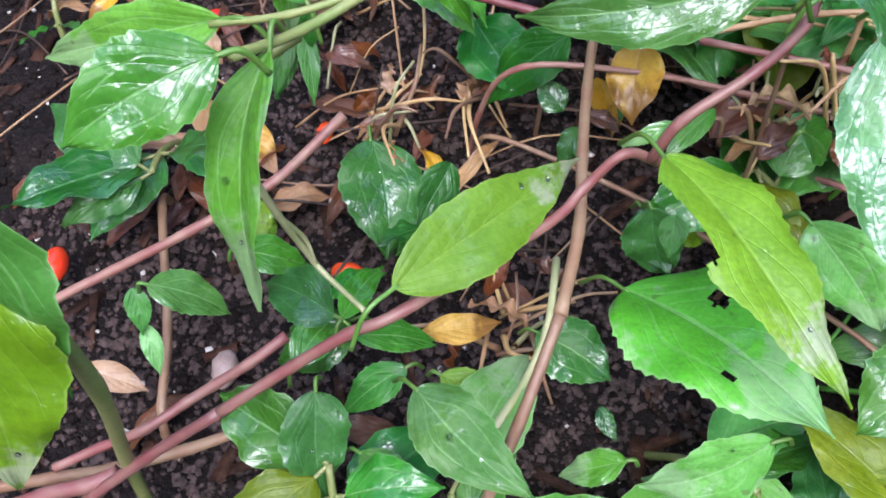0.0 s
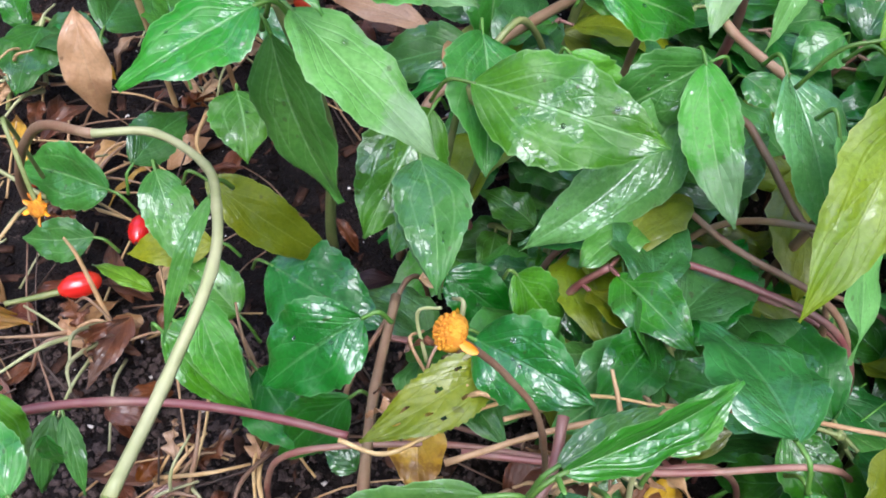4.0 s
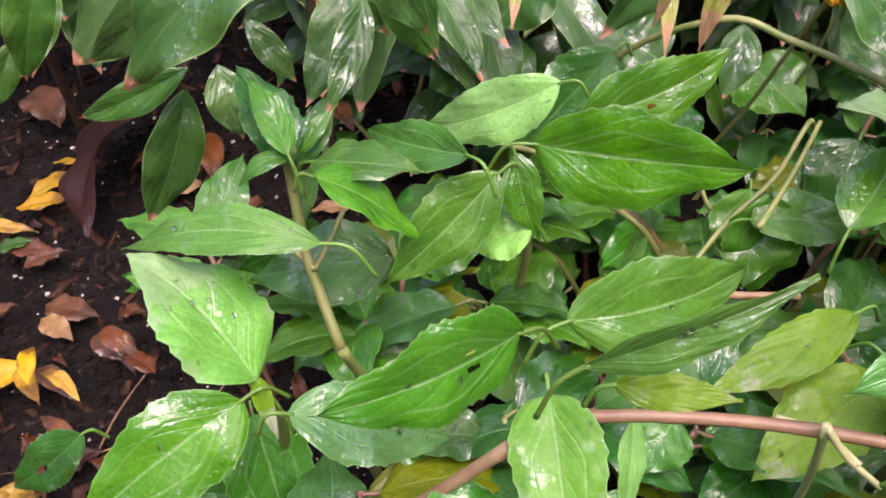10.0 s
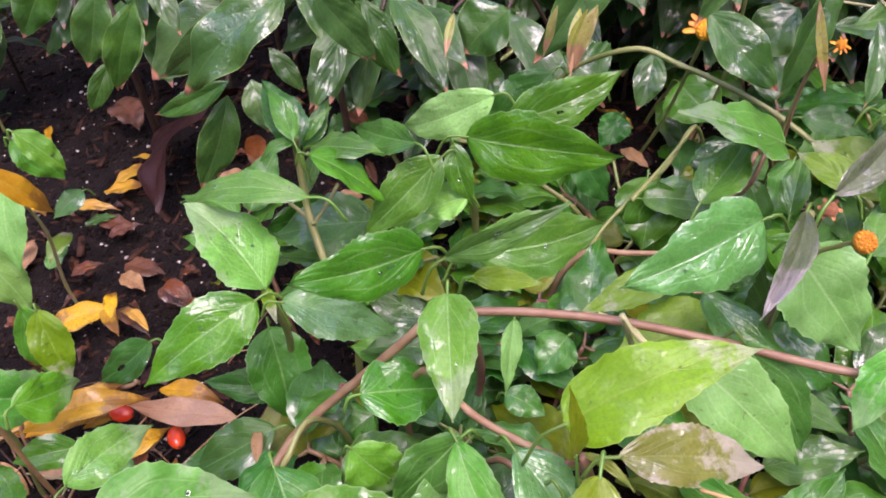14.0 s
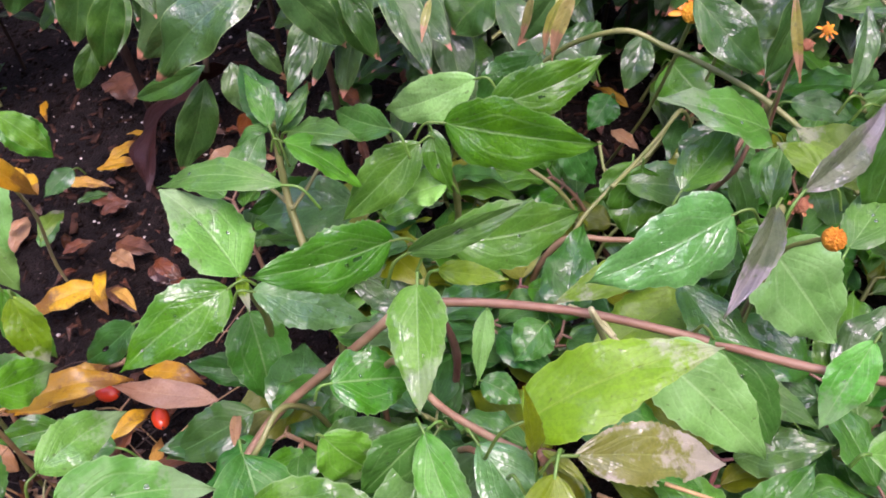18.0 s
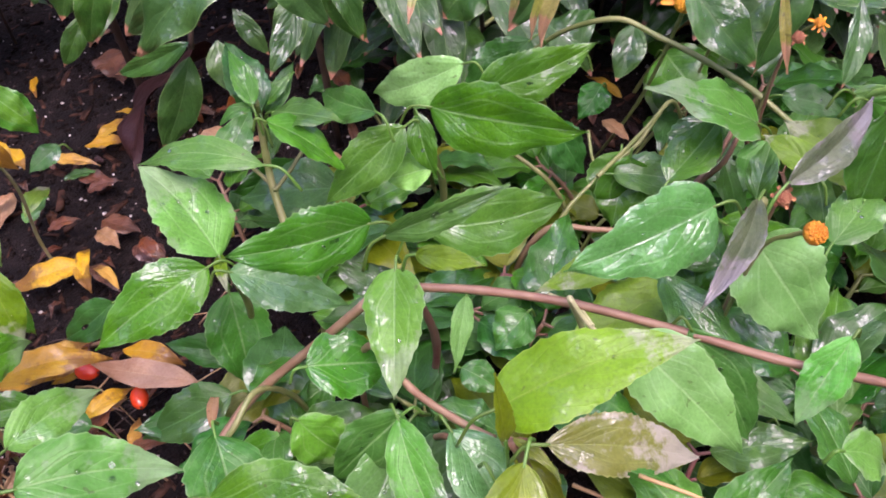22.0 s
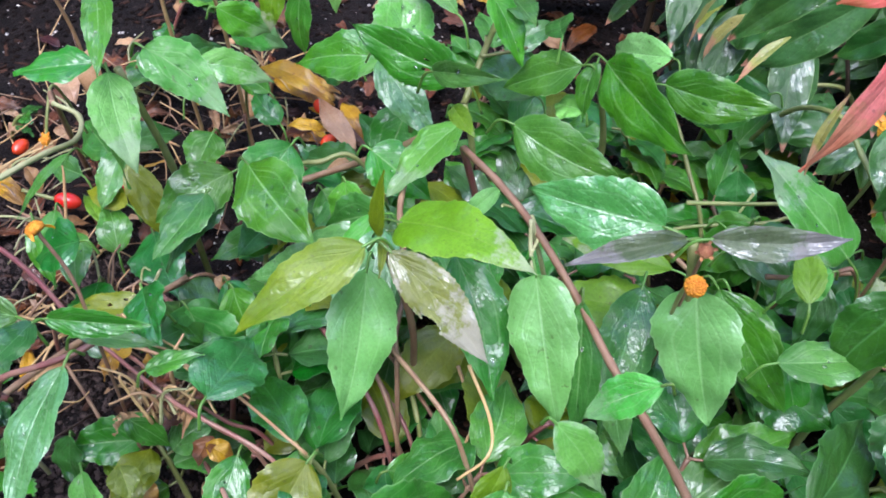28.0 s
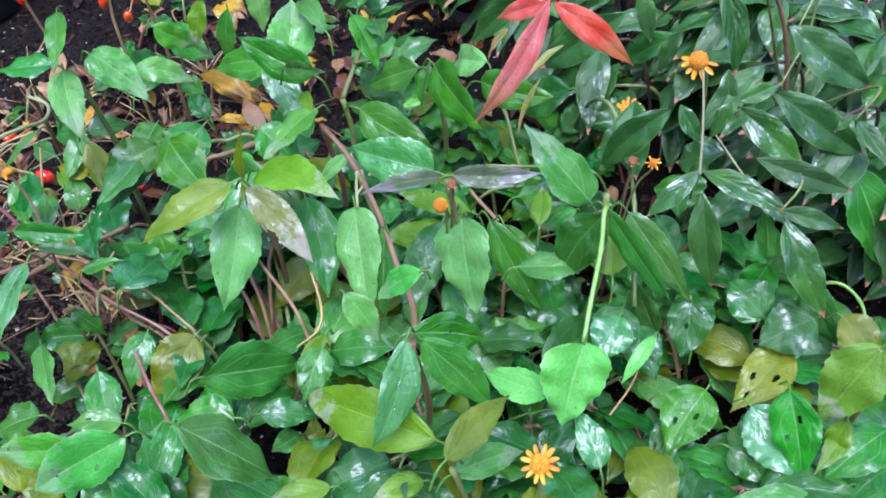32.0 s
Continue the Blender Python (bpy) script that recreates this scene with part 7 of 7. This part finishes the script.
litter("b", (-0.070, -0.015, 0.030), (-0.060, -0.031, 0.030), 0.00, 0.010, 0.06, 0.25)
litter("t", (-0.224, 0.048, 0.030), (-0.219, 0.058, 0.030), 0.00, 0.005, 0.06, 0.25)
litter("b", (-0.023, 0.032, 0.060), (-0.007, 0.051, 0.060), 0.07, 0.012, 0.2, 0.25)
litter("b", (-0.010, 0.025, 0.065), (-0.001, 0.039, 0.065), 0.06, 0.009, 0.2, 0.25)
litter("y", (-0.155, 0.100, 0.029), (-0.180, 0.107, 0.031), 0.23, 0.008, 0.06, 0.25)
litter("a", (0.010, 0.014, 0.030), (0.000, 0.014, 0.030), 0.00, 0.004, 0.06, 0.25)
litter("b", (0.014, -0.019, 0.030), (0.027, -0.016, 0.030), 0.00, 0.005, 0.06, 0.25)
litter("m", (-0.069, 0.515, 0.021), (-0.126, 0.409, 0.019), 0.63, 0.071, 0.15, 0.25)
litter("b", (-0.062, 0.472, 0.014), (-0.061, 0.428, 0.010), -0.10, 0.015, 0.1, 0.25)
litter("b", (-0.162, 0.551, 0.010), (-0.143, 0.511, 0.010), 0.00, 0.026, 0.06, 0.25)
litter("a", (-0.236, 0.317, 0.052), (-0.201, 0.304, 0.048), 0.07, 0.020, 0.2, 0.25)
litter("a", (-0.186, 0.257, 0.022), (-0.135, 0.266, 0.018), 0.05, 0.017, 0.12, 0.25)
litter("a", (-0.271, 0.363, 0.030), (-0.261, 0.388, 0.030), 0.22, 0.017, 0.2, 0.25)
litter("b", (-0.240, 0.312, 0.032), (-0.212, 0.296, 0.028), 0.02, 0.015, 0.2, 0.25)
litter("a", (-0.146, 0.237, 0.012), (-0.119, 0.245, 0.012), 0.00, 0.011, 0.06, 0.25)
litter("t", (-0.243, 0.268, 0.020), (-0.231, 0.284, 0.020), 0.00, 0.010, 0.06, 0.25)
litter("b", (-0.288, 0.194, 0.020), (-0.275, 0.209, 0.020), 0.00, 0.010, 0.06, 0.25)
litter("t", (-0.299, 0.216, 0.020), (-0.289, 0.231, 0.020), 0.00, 0.009, 0.06, 0.25)
litter("a", (-0.194, 0.264, 0.021), (-0.139, 0.270, 0.019), 0.09, 0.021, 0.06, 0.25)
litter("a", (-0.267, 0.344, 0.030), (-0.233, 0.343, 0.030), 0.00, 0.017, 0.2, 0.25)
litter("b", (-0.307, 0.121, 0.020), (-0.285, 0.134, 0.020), 0.00, 0.013, 0.06, 0.25)
litter("a", (-0.258, 0.077, 0.020), (-0.226, 0.087, 0.020), 0.00, 0.013, 0.06, 0.25)
litter("t", (-0.280, 0.162, 0.030), (-0.250, 0.152, 0.030), 0.00, 0.016, 0.2, 0.25)
litter("a", (-0.211, 0.448, 0.020), (-0.195, 0.425, 0.020), 0.00, 0.011, 0.06, 0.25)
litter("b", (-0.167, 0.427, 0.006), (-0.144, 0.416, 0.006), 0.00, 0.013, 0.06, 0.25)
litter("b", (-0.148, 0.382, 0.006), (-0.123, 0.366, 0.006), 0.00, 0.015, 0.06, 0.25)
litter("a", (-0.166, 0.455, 0.006), (-0.136, 0.455, 0.006), 0.00, 0.012, 0.06, 0.25)
litter("a", (-0.108, 0.245, 0.051), (-0.080, 0.234, 0.045), 0.20, 0.011, 0.15, 0.3)
litter("a", (-0.127, 0.217, 0.041), (-0.108, 0.234, 0.035), 0.20, 0.010, 0.15, 0.3)
litter("b", (-0.118, 0.228, 0.036), (-0.128, 0.209, 0.030), 0.20, 0.013, 0.15, 0.3)
litter("a", (-0.167, 0.251, 0.036), (-0.135, 0.267, 0.030), 0.20, 0.012, 0.15, 0.3)
litter("t", (-0.061, 0.183, 0.066), (-0.060, 0.207, 0.060), 0.20, 0.005, 0.15, 0.3)
litter("b", (-0.088, 0.202, 0.036), (-0.113, 0.201, 0.030), 0.20, 0.010, 0.15, 0.3)
litter("a", (-0.159, 0.254, 0.036), (-0.134, 0.271, 0.030), 0.20, 0.012, 0.15, 0.3)
litter("b", (-0.117, 0.345, 0.021), (-0.102, 0.330, 0.015), 0.20, 0.010, 0.15, 0.3)
litter("b", (-0.095, 0.314, 0.021), (-0.111, 0.331, 0.015), 0.20, 0.009, 0.15, 0.3)
litter("a", (-0.145, 0.321, 0.026), (-0.146, 0.345, 0.020), 0.20, 0.008, 0.15, 0.3)
litter("y", (-0.184, 0.374, 0.026), (-0.177, 0.405, 0.020), 0.20, 0.013, 0.15, 0.3)
litter("a", (-0.124, 0.306, 0.026), (-0.143, 0.330, 0.020), 0.20, 0.007, 0.15, 0.3)
litter("a", (-0.171, 0.238, 0.051), (-0.115, 0.246, 0.045), 0.20, 0.017, 0.15, 0.3)
litter("b", (0.013, 0.040, 0.066), (0.016, 0.028, 0.060), 0.20, 0.010, 0.15, 0.3)
litter("t", (-0.058, 0.101, 0.056), (-0.050, 0.105, 0.050), 0.20, 0.009, 0.15, 0.3)
litter("a", (0.001, 0.009, 0.056), (0.010, 0.010, 0.050), 0.20, 0.009, 0.15, 0.3)
litter("a", (0.013, 0.036, 0.066), (0.024, 0.040, 0.060), 0.20, 0.010, 0.15, 0.3)
lr = random.Random(5)
pool = []
for k in range(6):
    ob = leaf(None, "abmbbt"[k], (-0.015, 0, 0.002), (0.015, 0.003, 0.002), 0.0, 0.009 + 0.002 * (k % 3), 0.10 + 0.05 * (k % 2), 0.3, "fallen_leaf", "", "lance", (), (), 0.07)
    tagged(ob, ("small yellow dead leaf on the soil", "small brown dead leaf on the soil", "small maroon dead leaf on the soil", "small brown dead leaf on the soil", "small brown dead leaf on the soil", "small tan dead leaf on the soil")[k], "leaf", "fallen leaves")
    pool.append(ob)
used = set()
for _ in range(150):
    x, y = lr.uniform(-0.5, 0.25), lr.uniform(-0.15, 0.75)
    if x > -0.05 and y < 0.3 and lr.random() < 0.7:
        continue
    k = lr.randrange(6)
    m = pose(x, y, lift(x, y) + 0.003, lr.uniform(-20, 20), lr.uniform(-15, 15), lr.uniform(0, 360)) @ Matrix.Scale(lr.uniform(0.5, 1.1), 4)
    if k not in used:
        used.add(k)
        pool[k].matrix_basis = m
    else:
        o = copy_thing(pool[k], m)
        o.matrix_basis = m

for _ in range(80):
    x, y = lr.uniform(-0.32, -0.09), lr.uniform(-0.02, 0.30)
    k = lr.choice((0, 1, 1, 3, 4, 5, 5))
    m = pose(x, y, lift(x, y) + lr.uniform(0.003, 0.009), lr.uniform(-30, 30), lr.uniform(-25, 25), lr.uniform(0, 360)) @ Matrix.Diagonal((lr.uniform(0.4, 1.0), lr.uniform(0.4, 1.1), 1.0, 1.0))
    o = copy_thing(pool[k], m)
    o.matrix_basis = m


for _ in range(50):
    x, y = lr.uniform(-0.24, 0.02), lr.uniform(0.24, 0.50)
    m = pose(x, y, lift(x, y) + 0.003, lr.uniform(-20, 20), lr.uniform(-20, 20), lr.uniform(0, 360)) @ Matrix.Diagonal((lr.uniform(0.25, 0.6), lr.uniform(0.3, 0.8), 1.0, 1.0))
    o = copy_thing(pool[lr.choice((1, 2, 2, 3, 4))], m)
    o.matrix_basis = m


def dry_clump(x, y, z, seed, spread=0.022, n=12):
    """A withered tuft: thin crossing stalks with a few curled dead leaves."""
    r = random.Random(seed)
    c = thing("withered_tuft", "withered tuft of tan stalks and curled dead leaves", "dead plant", "withered tufts", at=(x, y, z))
    for _ in range(n):
        a, up = r.uniform(0, 6.28), r.uniform(-0.006, 0.03)
        ln = spread * r.uniform(0.6, 1.5)
        s0 = Vector((x + r.uniform(-0.008, 0.008), y + r.uniform(-0.008, 0.008), z + r.uniform(-0.002, 0.006)))
        e0 = s0 + Vector((ln * math.cos(a), ln * math.sin(a), max(up, lift(x, y) + 0.002 - s0.z)))
        m0 = s0.lerp(e0, 0.55) + Vector((r.uniform(-0.005, 0.005), r.uniform(-0.005, 0.005), r.uniform(0.002, 0.010)))
        stem(c, r.choice(("straw", "straw", "brown", "pale")), r.uniform(0.0005, 0.0011), 0.0004, [s0, m0, e0], "dry_stalk")
    for _ in range(n // 2):
        a, ln = r.uniform(0, 6.28), r.uniform(0.010, 0.020)
        p = Vector((x + r.uniform(-0.012, 0.012), y + r.uniform(-0.012, 0.012), z + r.uniform(0.002, 0.012)))
        q = p + Vector((ln * math.cos(a), ln * math.sin(a), r.uniform(-0.006, 0.010)))
        leaf(c, r.choice("tbbt"), p, q, r.uniform(-1.2, 1.2), ln * r.uniform(0.35, 0.6), r.uniform(0.1, 0.3), r.uniform(0.5, 1.0), "dead_leaf", "", "ovate", (), (), 0.2)


for n_, (x, y, z, w_) in enumerate(((-0.125, 0.029, 0.026, 0.024), (-0.100, 0.060, 0.026, 0.030), (-0.065, -0.032, 0.030, 0.022), (-0.013, 0.039, 0.055, 0.014), (-0.043, 0.051, 0.085, 0.012),
                                    (-0.165, 0.080, 0.024, 0.026), (-0.205, 0.270, 0.008, 0.030), (-0.140, 0.236, 0.008, 0.024), (-0.170, 0.200, 0.016, 0.028), (-0.205, 0.140, 0.020, 0.030),
                                    (-0.250, 0.205, 0.014, 0.030), (-0.160, 0.225, 0.085, 0.010), (-0.235, 0.08, 0.024, 0.028), (0.005, 0.030, 0.085, 0.014))):
    dry_clump(x, y, z, 70 + n_, w_)

# ---- small things on the soil ----
stone = ellipsoid("stone", plain_material("pinkish_stone", (0.34, 0.24, 0.20), (0.46, 0.36, 0.31), 0.6, 150.0, 0.5), 0.0042, 0.0065, 16, 10, 0.25)
so = tagged(new("stone", stone), "pale pinkish oval pebble lying on the soil", "stone")
so.matrix_basis = pose(-0.146, -0.063, 0.022, 80, 10, 15)
seed = tagged(new("seed", ellipsoid("seed", plain_material("brown_seed", (0.30, 0.14, 0.08), (0.40, 0.22, 0.14), 0.5), 0.0040, 0.0028)), "flat round brown seed between the leaves", "seed")
seed.location = (-0.075, 0.116, lift(-0.075, 0.116) + 0.003)
gr = random.Random(9)
for _ in range(26):
    x, y = gr.choice(((gr.uniform(0.02, 0.09), gr.uniform(-0.02, 0.06)), (gr.uniform(0.1, 0.2), gr.uniform(0.12, 0.2))))
    a, ln = gr.uniform(-0.6, 1.2), gr.uniform(0.03, 0.07)
    pts = [(x, y, lift(x, y) - 0.002), (x + 0.3 * ln * math.cos(a), y + 0.3 * ln * math.sin(a), 0.035), (x + ln * math.cos(a), y + ln * math.sin(a), gr.uniform(0.03, 0.06))]
    v, f = tube_arrays(pts, 0.0011, 0.0003, 4, 5)
    tagged(new("grass_blade", mesh_of("grass_blade", v, f, GRASS)), "thin bright green grass blade", "grass", "grass blades")
for _ in range(120):
    zone = gr.random()
    if zone < 0.45:
        x, y = gr.uniform(-0.36, -0.16), gr.uniform(0.02, 0.22)
    elif zone < 0.75:
        x, y = gr.uniform(-0.16, -0.05), gr.uniform(0.0, 0.13)
    else:
        x, y = gr.uniform(-0.2, -0.08), gr.uniform(0.17, 0.3)
    a, ln, z = gr.uniform(0, 6.28), gr.uniform(0.02, 0.075), lift(x, y)
    pts = [(x, y, z + 0.001), (x + 0.5 * ln * math.cos(a + 0.1), y + 0.5 * ln * math.sin(a + 0.1), z + gr.uniform(0.004, 0.016)), (x + ln * math.cos(a), y + ln * math.sin(a), z + gr.uniform(0.001, 0.03))]
    v, f = tube_arrays(pts, gr.uniform(0.0003, 0.0007), 0.0003, 5, 4)
    w_ = new("dry_straw", mesh_of("dry_straw", v, f, BARK[gr.choice(("straw", "brown", "twig"))]))
    tagged(w_, "thin dry straw lying across the litter", "straw", "dry straws")
